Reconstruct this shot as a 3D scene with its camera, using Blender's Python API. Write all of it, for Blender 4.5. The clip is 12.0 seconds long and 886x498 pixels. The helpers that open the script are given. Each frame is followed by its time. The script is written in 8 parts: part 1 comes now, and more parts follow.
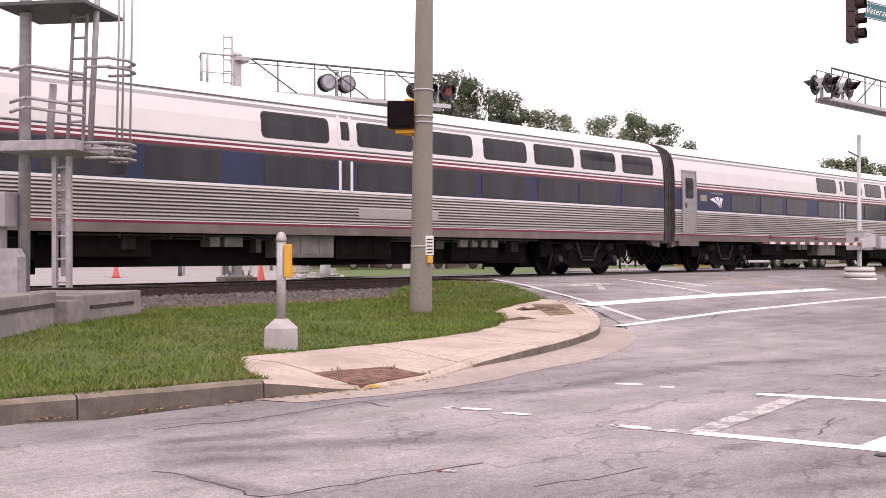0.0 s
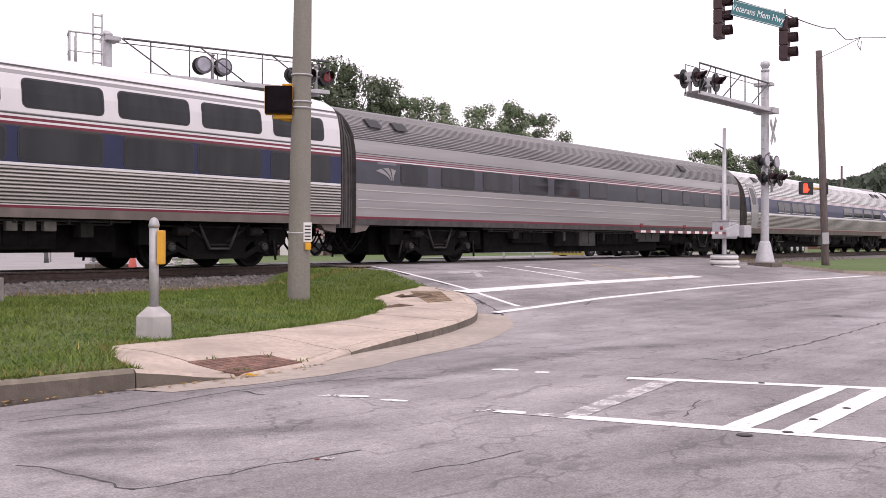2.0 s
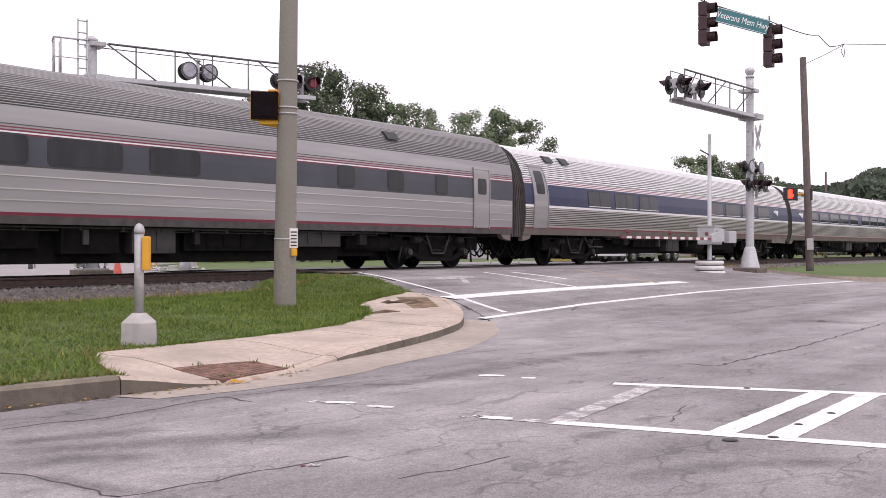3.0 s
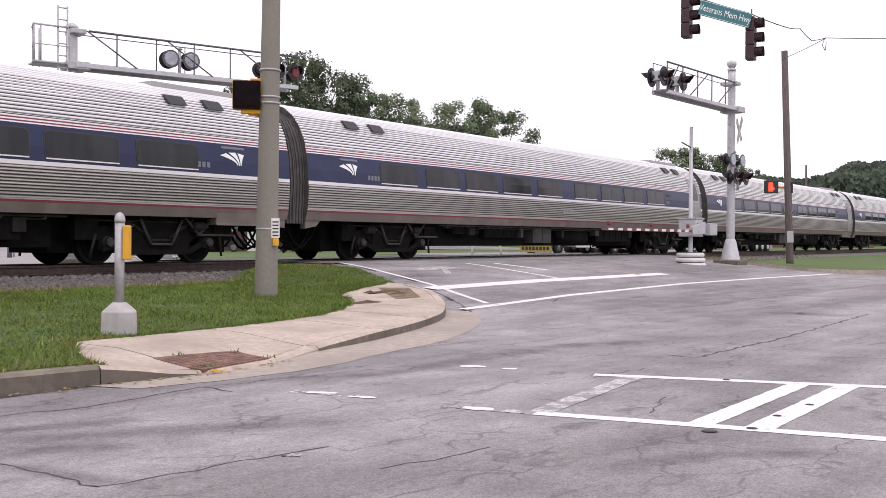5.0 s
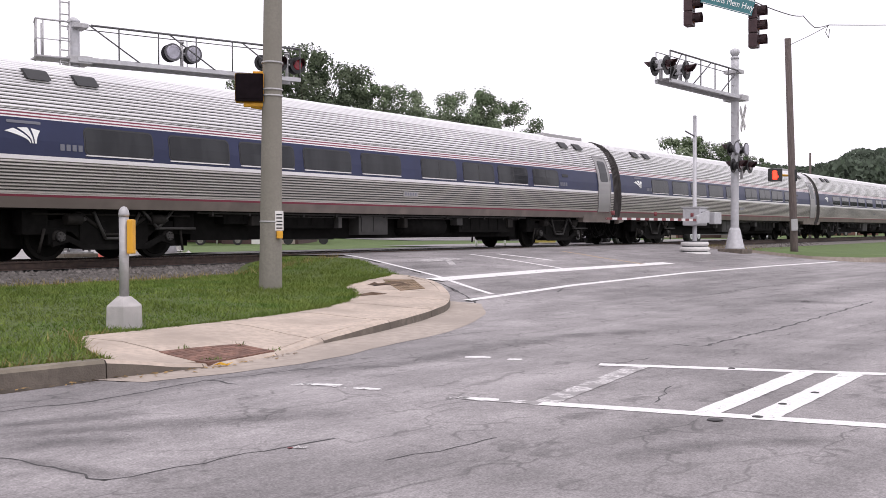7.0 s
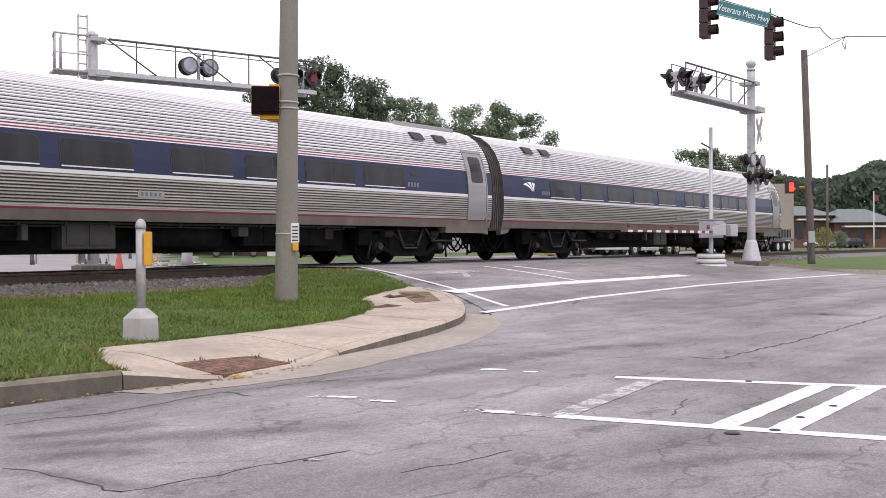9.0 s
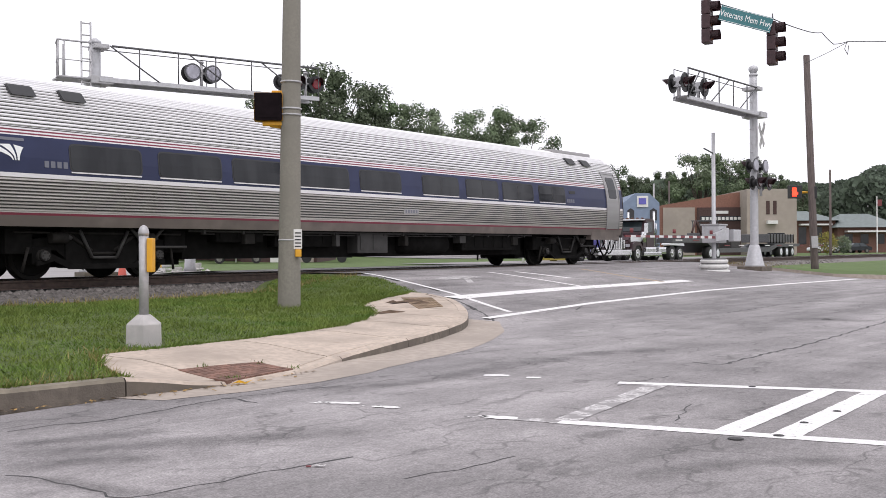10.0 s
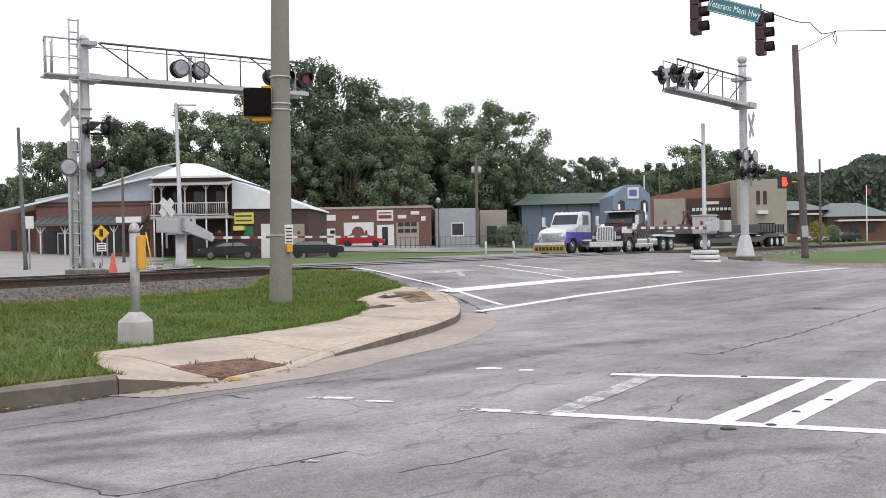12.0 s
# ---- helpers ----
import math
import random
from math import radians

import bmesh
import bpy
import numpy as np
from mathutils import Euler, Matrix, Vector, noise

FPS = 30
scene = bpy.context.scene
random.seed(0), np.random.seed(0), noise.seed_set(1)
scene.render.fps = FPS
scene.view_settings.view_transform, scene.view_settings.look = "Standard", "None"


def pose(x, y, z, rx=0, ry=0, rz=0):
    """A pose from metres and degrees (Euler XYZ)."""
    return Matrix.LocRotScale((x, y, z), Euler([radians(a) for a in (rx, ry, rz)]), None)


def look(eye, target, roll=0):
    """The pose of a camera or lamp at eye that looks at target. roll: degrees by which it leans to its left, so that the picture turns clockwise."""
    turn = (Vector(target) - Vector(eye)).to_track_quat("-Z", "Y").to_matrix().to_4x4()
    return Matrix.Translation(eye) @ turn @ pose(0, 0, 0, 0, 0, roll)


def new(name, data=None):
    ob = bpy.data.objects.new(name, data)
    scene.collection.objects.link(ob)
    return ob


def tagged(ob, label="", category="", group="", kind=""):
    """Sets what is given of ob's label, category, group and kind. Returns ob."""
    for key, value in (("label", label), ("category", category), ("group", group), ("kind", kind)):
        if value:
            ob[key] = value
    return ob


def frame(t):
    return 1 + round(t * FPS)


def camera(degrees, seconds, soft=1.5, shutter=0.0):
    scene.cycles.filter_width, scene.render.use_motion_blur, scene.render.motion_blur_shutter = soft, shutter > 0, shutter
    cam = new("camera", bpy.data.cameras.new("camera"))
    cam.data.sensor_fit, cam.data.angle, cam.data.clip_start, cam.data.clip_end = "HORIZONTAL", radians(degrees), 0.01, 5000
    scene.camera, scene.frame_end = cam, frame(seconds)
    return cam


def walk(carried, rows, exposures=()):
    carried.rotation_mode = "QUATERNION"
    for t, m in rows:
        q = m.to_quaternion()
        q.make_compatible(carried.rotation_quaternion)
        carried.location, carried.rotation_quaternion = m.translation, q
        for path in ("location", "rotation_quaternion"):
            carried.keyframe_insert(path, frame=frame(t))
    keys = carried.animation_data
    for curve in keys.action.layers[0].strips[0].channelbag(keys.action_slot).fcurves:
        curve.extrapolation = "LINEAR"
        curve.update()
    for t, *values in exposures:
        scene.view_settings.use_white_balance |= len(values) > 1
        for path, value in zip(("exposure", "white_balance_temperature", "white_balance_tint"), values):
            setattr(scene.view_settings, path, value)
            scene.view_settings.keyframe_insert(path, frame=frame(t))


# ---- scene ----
# ---- camera: a hand-held shot from one spot ----
cam = camera(46.54, 12.0, soft=0.75, shutter=0.0)
walk(cam, [
    (0.0, pose(0, 0, 1.17, 90.403, 0.199, 8.653)),
    (0.5, pose(0, 0, 1.17, 89.784, 0.236, 5.547)),
    (1.0, pose(0, 0, 1.17, 89.577, -1.222, 3.438)),
    (1.5, pose(0, 0, 1.17, 89.333, -0.414, 1.978)),
    (2.0, pose(0, 0, 1.17, 89.679, -0.018, 1.909)),
    (2.5, pose(0, 0, 1.17, 89.911, -0.107, 1.689)),
    (3.0, pose(0, 0, 1.17, 90.005, 0.020, 1.147)),
    (5.0, pose(0, 0, 1.17, 89.494, -0.290, 0.153)),
    (5.5, pose(0, 0, 1.17, 89.498, -0.256, 0.540)),
    (6.0, pose(0, 0, 1.17, 89.549, -0.247, 0.218)),
    (6.5, pose(0, 0, 1.17, 89.300, -0.090, 0.000)),
    (7.0, pose(0, 0, 1.17, 89.005, 0.230, 0.370)),
    (9.0, pose(0, 0, 1.17, 89.685, 0.229, 1.222)),
    (9.5, pose(0, 0, 1.17, 89.880, 0.637, 1.503)),
    (10.0, pose(0, 0, 1.17, 90.008, 0.348, 1.378)),
    (10.5, pose(0, 0, 1.17, 90.169, 0.190, 0.885)),
    (11.0, pose(0, 0, 1.17, 90.329, 0.034, 0.799)),
    (11.5, pose(0, 0, 1.17, 90.381, -0.011, 0.794)),
    (12.0, pose(0, 0, 1.17, 89.653, 1.008, 0.899)),
], exposures=[(0.0, 0.28, 6900, 29), (1.0, 0.17, 6730, 27), (1.5, 0.12, 6650, 26), (2.5, 0.06, 6550, 24), (6.5, 0.02, 6400, 19), (10.0, 0.02, 6350, 14), (12.0, 0.0, 6300, 10)])

# ---- world: bright overcast ----
world = bpy.data.worlds.new("sky")
scene.world = world
world.use_nodes = True
wn, wl = world.node_tree.nodes, world.node_tree.links
sky = wn.new("ShaderNodeTexSky")
sky.sky_type = "NISHITA"
sky.sun_disc = False
sky.sun_elevation, sky.sun_rotation = radians(55), radians(200)
sky.dust_density = 5.0
gain = wn.new("ShaderNodeMix")
gain.data_type, gain.blend_type = "RGBA", "MULTIPLY"
gain.inputs[0].default_value = 1.0
gain.inputs[7].default_value = (0.1, 0.1, 0.1, 1)
cloud = wn.new("ShaderNodeMix")
cloud.data_type = "RGBA"
cloud.inputs[0].default_value = 0.86
cloud.inputs[7].default_value = (1.32, 1.31, 1.33, 1)
wl.new(sky.outputs[0], gain.inputs[6])
wl.new(gain.outputs[2], cloud.inputs[6])
wl.new(cloud.outputs[2], wn["Background"].inputs[0])
wn["Background"].inputs[1].default_value = 1.0
sun = new("sun", bpy.data.lights.new("sun", "SUN"))
sun.data.energy, sun.data.angle, sun.data.color = 0.9, radians(40), (1, 0.97, 0.93)
sun.matrix_world = look((0, 0, 0), (-0.35, 0.55, -1.0))


# ---- materials ----
def mat(name, color, rough=0.6, metal=0.0, noise_scale=0.0, vary=0.0, bump=0.0, bump_scale=0.0, color2=None,
        per_object=0.0, per_island=0.0, emit=None, emit_strength=0.0, coarse=0.0, coarse_scale=0.5, spec=0.5, stretch=None, chips=None):
    m = bpy.data.materials.new(name)
    m.use_nodes = True
    n, l = m.node_tree.nodes, m.node_tree.links
    b = n["Principled BSDF"]
    b.inputs["Roughness"].default_value, b.inputs["Metallic"].default_value = rough, metal
    b.inputs["Specular IOR Level"].default_value = spec
    c = (*color, 1)
    b.inputs["Base Color"].default_value = c
    out = None
    tc = n.new("ShaderNodeTexCoord")
    src = tc.outputs["Object"]
    if stretch:
        mp = n.new("ShaderNodeMapping")
        mp.inputs["Scale"].default_value = stretch
        l.new(src, mp.inputs[0])
        src = mp.outputs[0]

    def mixed(a, bcol, fac, mode="MIX"):
        mx = n.new("ShaderNodeMix")
        mx.data_type, mx.blend_type = "RGBA", mode
        for sock, v in ((mx.inputs[6], a), (mx.inputs[7], bcol), (mx.inputs[0], fac)):
            if hasattr(v, "is_linked"):
                l.new(v, sock)
            else:
                sock.default_value = v
        return mx.outputs[2]

    def ramped(scale, lo, hi, detail=6.0):
        t = n.new("ShaderNodeTexNoise")
        t.inputs["Scale"].default_value, t.inputs["Detail"].default_value = scale, detail
        l.new(src, t.inputs["Vector"])
        r = n.new("ShaderNodeMapRange")
        r.inputs[1].default_value, r.inputs[2].default_value = lo, hi
        l.new(t.outputs[0], r.inputs[0])
        return r.outputs[0]

    out = c
    if noise_scale:
        c2 = (*(color2 or tuple(v * (1 - vary) for v in color)), 1)
        out = mixed(c, c2, ramped(noise_scale, 0.38, 0.62))
    if coarse:
        dark = tuple(v * (1 - coarse) for v in color)
        out = mixed(out, (*dark, 1), ramped(coarse_scale, 0.42, 0.66, 4.0))
    for amount, kind in ((per_object, "o"), (per_island, "i")):
        if amount:
            s = n.new("ShaderNodeObjectInfo").outputs["Random"] if kind == "o" else n.new("ShaderNodeNewGeometry").outputs["Random Per Island"]
            r = n.new("ShaderNodeMapRange")
            r.inputs[3].default_value, r.inputs[4].default_value = 1 - amount, 1 + amount
            l.new(s, r.inputs[0])
            cc = n.new("ShaderNodeCombineColor")
            for i in range(3):
                l.new(r.outputs[0], cc.inputs[i])
            out = mixed(out, cc.outputs[0], 1.0, "MULTIPLY")
    if chips:
        for scale, lo, hi in chips[1:]:
            out = mixed(out, (*chips[0], 1), ramped(scale, lo, hi, 8.0))
    if hasattr(out, "is_linked"):
        l.new(out, b.inputs["Base Color"])
    if bump:
        t = n.new("ShaderNodeTexNoise")
        t.inputs["Scale"].default_value, t.inputs["Detail"].default_value = bump_scale or noise_scale * 3, 4
        l.new(src, t.inputs["Vector"])
        bp = n.new("ShaderNodeBump")
        bp.inputs["Strength"].default_value, bp.inputs["Distance"].default_value = bump, 0.02
        l.new(t.outputs[0], bp.inputs["Height"])
        l.new(bp.outputs[0], b.inputs["Normal"])
    if emit:
        b.inputs["Emission Color"].default_value = (*emit, 1)
        b.inputs["Emission Strength"].default_value = emit_strength
    return m


M = {}
def asphalt_mat(name, base, streak):
    m = bpy.data.materials.new(name)
    m.use_nodes = True
    n, l = m.node_tree.nodes, m.node_tree.links
    b = n["Principled BSDF"]
    b.inputs["Roughness"].default_value = 0.85
    b.inputs["Specular IOR Level"].default_value = 0.35
    tc = n.new("ShaderNodeTexCoord")
    turn = n.new("ShaderNodeMapping")
    turn.inputs["Rotation"].default_value = (0, 0, radians(-54.73))
    l.new(tc.outputs["Object"], turn.inputs[0])
    flat = n.new("ShaderNodeMapping")
    flat.inputs["Scale"].default_value = (0.16, 1.0, 1.0)
    l.new(turn.outputs[0], flat.inputs[0])

    def layer(src, scale, lo, hi, detail, to_min, to_max):
        t = n.new("ShaderNodeTexNoise")
        t.inputs["Scale"].default_value, t.inputs["Detail"].default_value, t.inputs["Roughness"].default_value = scale, detail, 0.65
        l.new(src, t.inputs["Vector"])
        r = n.new("ShaderNodeMapRange")
        for i, v in enumerate((lo, hi, to_min, to_max)):
            r.inputs[i + 1].default_value = v
        l.new(t.outputs[0], r.inputs[0])
        return r.outputs[0]
    total = None
    for v in (layer(turn.outputs[0], 70, 0.34, 0.66, 2, 0.72, 1.2), layer(turn.outputs[0], 20, 0.34, 0.66, 5, 0.82, 1.14), layer(turn.outputs[0], 1.3, 0.35, 0.65, 8, 0.8, 1.12), layer(turn.outputs[0], 5.5, 0.62, 0.7, 3, 1.0, 0.78),
              layer(flat.outputs[0], streak, 0.44, 0.62, 7, 1.06, 0.78), layer(turn.outputs[0], 0.16, 0.4, 0.6, 3, 0.92, 1.08),
              layer(flat.outputs[0], 0.42, 0.46, 0.6, 3, 1.05, 0.76)):
        if total is None:
            total = v
        else:
            k = n.new("ShaderNodeMath")
            k.operation = "MULTIPLY"
            l.new(total, k.inputs[0])
            l.new(v, k.inputs[1])
            total = k.outputs[0]
    # fine crackle, broken up in patches
    wob = n.new("ShaderNodeTexNoise")
    wob.inputs["Scale"].default_value = 2.5
    l.new(turn.outputs[0], wob.inputs["Vector"])
    far = n.new("ShaderNodeVectorMath")
    far.operation = "MULTIPLY_ADD"
    l.new(wob.outputs["Color"], far.inputs[0])
    far.inputs[1].default_value = (0.5, 0.5, 0)
    squash = n.new("ShaderNodeMapping")
    squash.inputs["Scale"].default_value = (0.45, 1.0, 1.0)
    l.new(turn.outputs[0], squash.inputs[0])
    l.new(squash.outputs[0], far.inputs[2])
    cell = n.new("ShaderNodeTexVoronoi")
    cell.feature = "DISTANCE_TO_EDGE"
    cell.inputs["Scale"].default_value = 2.2
    l.new(far.outputs[0], cell.inputs["Vector"])
    line = n.new("ShaderNodeMapRange")
    for i, v in enumerate((0.004, 0.03, 0.62, 1.0)):
        line.inputs[i + 1].default_value = v
    l.new(cell.outputs["Distance"], line.inputs[0])
    top = n.new("ShaderNodeMath")
    top.operation = "MAXIMUM"
    l.new(line.outputs[0], top.inputs[0])
    l.new(layer(flat.outputs[0], 3.0, 0.45, 0.62, 5, 1.0, 0.5), top.inputs[1])
    k = n.new("ShaderNodeMath")
    k.operation = "MULTIPLY"
    l.new(total, k.inputs[0])
    l.new(top.outputs[0], k.inputs[1])
    total = k.outputs[0]
    vm = n.new("ShaderNodeVectorMath")
    vm.operation = "SCALE"
    vm.inputs[0].default_value = base
    l.new(total, vm.inputs["Scale"])
    l.new(vm.outputs[0], b.inputs["Base Color"])
    t = n.new("ShaderNodeTexNoise")
    t.inputs["Scale"].default_value = 130
    l.new(turn.outputs[0], t.inputs["Vector"])
    bp = n.new("ShaderNodeBump")
    bp.inputs["Strength"].default_value, bp.inputs["Distance"].default_value = 0.2, 0.01
    l.new(t.outputs[0], bp.inputs["Height"])
    l.new(bp.outputs[0], b.inputs["Normal"])
    return m


M["asphalt"] = asphalt_mat("worn_asphalt", (0.305, 0.286, 0.288), 0.9)
M["crossing"] = asphalt_mat("crossing_asphalt", (0.265, 0.25, 0.252), 1.2)
M["crack"] = mat("crack_tar", (0.07, 0.066, 0.068), 0.8, 0, 20, 0.5)
M["soil"] = mat("damp_soil", (0.13, 0.085, 0.055), 0.95, 0, 14, 0.4, 0.6, 60)
M["weed"] = mat("weed_leaves", (0.13, 0.17, 0.05), 0.85, 0, 6, 0.4, per_island=0.3, spec=0.2)
M["paint"] = mat("road_paint", (0.8, 0.79, 0.78), 0.7, 0, 30, 0.12, color2=(0.66, 0.64, 0.64), chips=((0.27, 0.255, 0.255), (7.0, 0.65, 0.7), (40.0, 0.64, 0.72)))
M["paint_worn"] = mat("worn_road_paint", (0.66, 0.64, 0.64), 0.8, 0, 22, 0.3, color2=(0.4, 0.38, 0.38), chips=((0.27, 0.255, 0.255), (6.0, 0.47, 0.56), (45.0, 0.52, 0.6)))
M["paint_yellow"] = mat("worn_yellow_paint", (0.42, 0.31, 0.19), 0.8, 0, 9, 0.3, color2=(0.27, 0.23, 0.2))
M["grass"] = mat("grass_soil", (0.1, 0.14, 0.034), 0.95, 0, 9, 0.45, 0.8, 60, coarse=0.25, coarse_scale=0.9)
M["blade"] = mat("grass_blades", (0.17, 0.225, 0.05), 0.8, 0, 1.6, 0.4, per_island=0.25, color2=(0.095, 0.165, 0.03), coarse=0.25, coarse_scale=0.5, spec=0.2)
M["dry"] = mat("dry_grass", (0.3, 0.24, 0.1), 0.9, 0, 2, 0.3, per_island=0.4, spec=0.2)
M["far_grass"] = mat("mown_lawn", (0.1, 0.155, 0.04), 0.95, 0, 1.2, 0.35, 0.5, 30, coarse=0.2, coarse_scale=0.15)
M["concrete"] = mat("pavement_concrete", (0.54, 0.45, 0.375), 0.9, 0, 14, 0.2, 0.3, 90, coarse=0.32, coarse_scale=1.3, per_object=0.06, chips=((0.3, 0.235, 0.18), (4.5, 0.64, 0.8)))
# one concrete twice: darker for the shaded face, paler for the lit top
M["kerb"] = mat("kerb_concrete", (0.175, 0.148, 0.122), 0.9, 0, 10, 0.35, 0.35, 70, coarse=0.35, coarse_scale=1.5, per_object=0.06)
M["kerb_top"] = mat("lit_kerb_top", (0.27, 0.235, 0.18), 0.9, 0, 10, 0.35, 0.35, 70, coarse=0.35, coarse_scale=1.5, per_object=0.06)
M["gutter"] = mat("gutter_concrete", (0.42, 0.36, 0.31), 0.9, 0, 9, 0.2, 0.25, 80, coarse=0.25, coarse_scale=0.7)
M["paver"] = mat("ramp_paver", (0.22, 0.12, 0.09), 0.9, 0, 12, 0.3, 0.4, 80, per_object=0.25)
M["dusty_paver"] = mat("dusty_ramp_paver", (0.27, 0.19, 0.12), 0.95, 0, 8, 0.4, 0.4, 60, per_object=0.15)
M["apron"] = mat("pale_apron", (0.33, 0.315, 0.31), 0.9, 0, 3, 0.15, 0.2, 30, coarse=0.2, coarse_scale=0.4)
M["ballast"] = mat("ballast_stone", (0.17, 0.155, 0.145), 0.95, 0, 12, 0.4, 0.8, 30, per_island=0.45)
M["tie"] = mat("creosoted_tie", (0.06, 0.048, 0.04), 0.9, 0, 8, 0.4, 0.4, 30, per_object=0.25)
M["rail"] = mat("rusty_rail", (0.075, 0.05, 0.04), 0.7, 0.2, 10, 0.4)
M["rail_top"] = mat("polished_rail_head", (0.5, 0.5, 0.5), 0.28, 1.0, 6, 0.2)
M["pole_concrete"] = mat("grey_concrete_pole", (0.25, 0.235, 0.2), 0.85, 0, 25, 0.14, 0.2, 150, coarse=0.15, coarse_scale=1.2)
M["galv"] = mat("galvanised_steel", (0.47, 0.465, 0.475), 0.5, 0.3, 16, 0.18, coarse=0.15, coarse_scale=2)
M["silver"] = mat("silver_paint", (0.52, 0.52, 0.54), 0.45, 0.25, 10, 0.15, coarse=0.15, coarse_scale=1.5)
M["tower_grey"] = mat("weathered_galvanised_steel", (0.42, 0.4, 0.42), 0.55, 0.25, 9, 0.25, coarse=0.25, coarse_scale=1.5)
M["old_concrete"] = mat("weathered_cast_concrete", (0.31, 0.29, 0.27), 0.9, 0, 7, 0.3, 0.3, 50, coarse=0.3, coarse_scale=1.6)
M["dark_steel"] = mat("dark_steel", (0.12, 0.12, 0.125), 0.55, 0.3, 12, 0.3)
M["black"] = mat("black_housing", (0.02, 0.02, 0.021), 0.5, 0, 9, 0.3)
M["signal_brown"] = mat("signal_housing", (0.05, 0.02, 0.024), 0.5, 0, 9, 0.3)
M["yellow"] = mat("signal_yellow", (0.72, 0.36, 0.02), 0.5, 0, 8, 0.15)
M["hatch_red"] = mat("gate_red", (0.2, 0.045, 0.05), 0.6, 0, 9, 0.2)
M["white"] = mat("white_paint", (0.75, 0.74, 0.72), 0.55, 0, 8, 0.12, coarse=0.1, coarse_scale=1.0)
M["wood_pole"] = mat("weathered_wood_pole", (0.135, 0.108, 0.1), 0.9, 0, 12, 0.35, 0.4, 40, stretch=(4, 4, 0.3))
M["sign_green"] = mat("sign_teal", (0.045, 0.18, 0.2), 0.5, 0, 5, 0.08)
M["sign_white"] = mat("sign_lettering", (0.85, 0.86, 0.85), 0.6)
M["sign_yellow"] = mat("warning_yellow", (0.75, 0.45, 0.02), 0.5, 0, 6, 0.1)
M["lens_dark"] = mat("dark_lens", (0.05, 0.018, 0.02), 0.12)
M["lens_red"] = mat("lit_red_lens", (0.12, 0.015, 0.022), 0.2, emit=(1.0, 0.06, 0.08), emit_strength=0.07)
M["lens_amber"] = mat("dark_amber_lens", (0.1, 0.03, 0.01), 0.2)
M["hand"] = mat("lit_hand", (0.9, 0.06, 0.02), 0.4, emit=(1.0, 0.06, 0.025), emit_strength=1.6)
# pale lens glass, with the sky's reflection put into the colour
M["lens_white"] = mat("sky_pale_lens", (0.4, 0.395, 0.45), 0.3, 0.2, 6, 0.2)
M["cable"] = mat("cable", (0.06, 0.06, 0.065), 0.6)
M["cone"] = mat("cone_orange", (0.55, 0.1, 0.07), 0.6, 0, 6, 0.1)
M["leaf_litter"] = mat("dead_leaves", (0.3, 0.19, 0.07), 0.9, 0, 8, 0.3, per_island=0.4)


# ---- mesh helpers ----
def mesh_of(bm, name, *materials, smooth=False):
    me = bpy.data.meshes.new(name)
    bm.normal_update()
    bm.to_mesh(me)
    bm.free()
    for m in materials:
        me.materials.append(M[m] if isinstance(m, str) else m)
    if smooth:
        me.polygons.foreach_set("use_smooth", [True] * len(me.polygons))
    return me


def part(name, bm, material, parent=None, label="", smooth=False, m=None):
    ms = material if isinstance(material, (list, tuple)) else [material]
    ob = new(name, mesh_of(bm, name, *ms, smooth=smooth))
    if parent:
        ob.parent = parent
    if m is not None:
        ob.matrix_basis = m
    if label:
        ob["label"] = label
    return ob


def thing(name, m, label, category, group="", kind=""):
    ob = new(name)
    ob.empty_display_size = 0.2
    ob.matrix_basis = m
    return tagged(ob, label, category, group, kind)


def B():
    return bmesh.new()


def box(bm, x0, x1, y0, y1, z0, z1, mi=0, bevel=0.0):
    vs = [bm.verts.new(p) for p in ((x0, y0, z0), (x1, y0, z0), (x1, y1, z0), (x0, y1, z0), (x0, y0, z1), (x1, y0, z1), (x1, y1, z1), (x0, y1, z1))]
    fs = [bm.faces.new([vs[i] for i in q]) for q in ((0, 3, 2, 1), (4, 5, 6, 7), (0, 1, 5, 4), (1, 2, 6, 5), (2, 3, 7, 6), (3, 0, 4, 7))]
    for f in fs:
        f.material_index = mi
    if bevel:
        es = {e for f in fs for e in f.edges}
        r = bmesh.ops.bevel(bm, geom=list(es), offset=bevel, segments=2, affect="EDGES", profile=0.7)
        for f in r["faces"]:
            f.material_index = mi
    return bm


def frustum(bm, c, axis, r0, r1, length, seg=16, mi=0, caps=True):
    """A tapered round bar from c along axis."""
    a = Vector(axis).normalized()
    q = a.to_track_quat("Z", "Y").to_matrix()
    rings = []
    for r, d in ((r0, 0), (r1, length)):
        rings.append([bm.verts.new(Vector(c) + a * d + q @ Vector((r * math.cos(2 * math.pi * i / seg), r * math.sin(2 * math.pi * i / seg), 0))) for i in range(seg)])
    for i in range(seg):
        f = bm.faces.new((rings[0][i], rings[0][(i + 1) % seg], rings[1][(i + 1) % seg], rings[1][i]))
        f.material_index, f.smooth = mi, True
    if caps:
        for ring in (rings[0][::-1], rings[1]):
            bm.faces.new(ring).material_index = mi
    return bm


def bar(bm, a, b, r, seg=8, mi=0, r1=None):
    a, b = Vector(a), Vector(b)
    return frustum(bm, a, b - a, r, r if r1 is None else r1, (b - a).length, seg, mi)


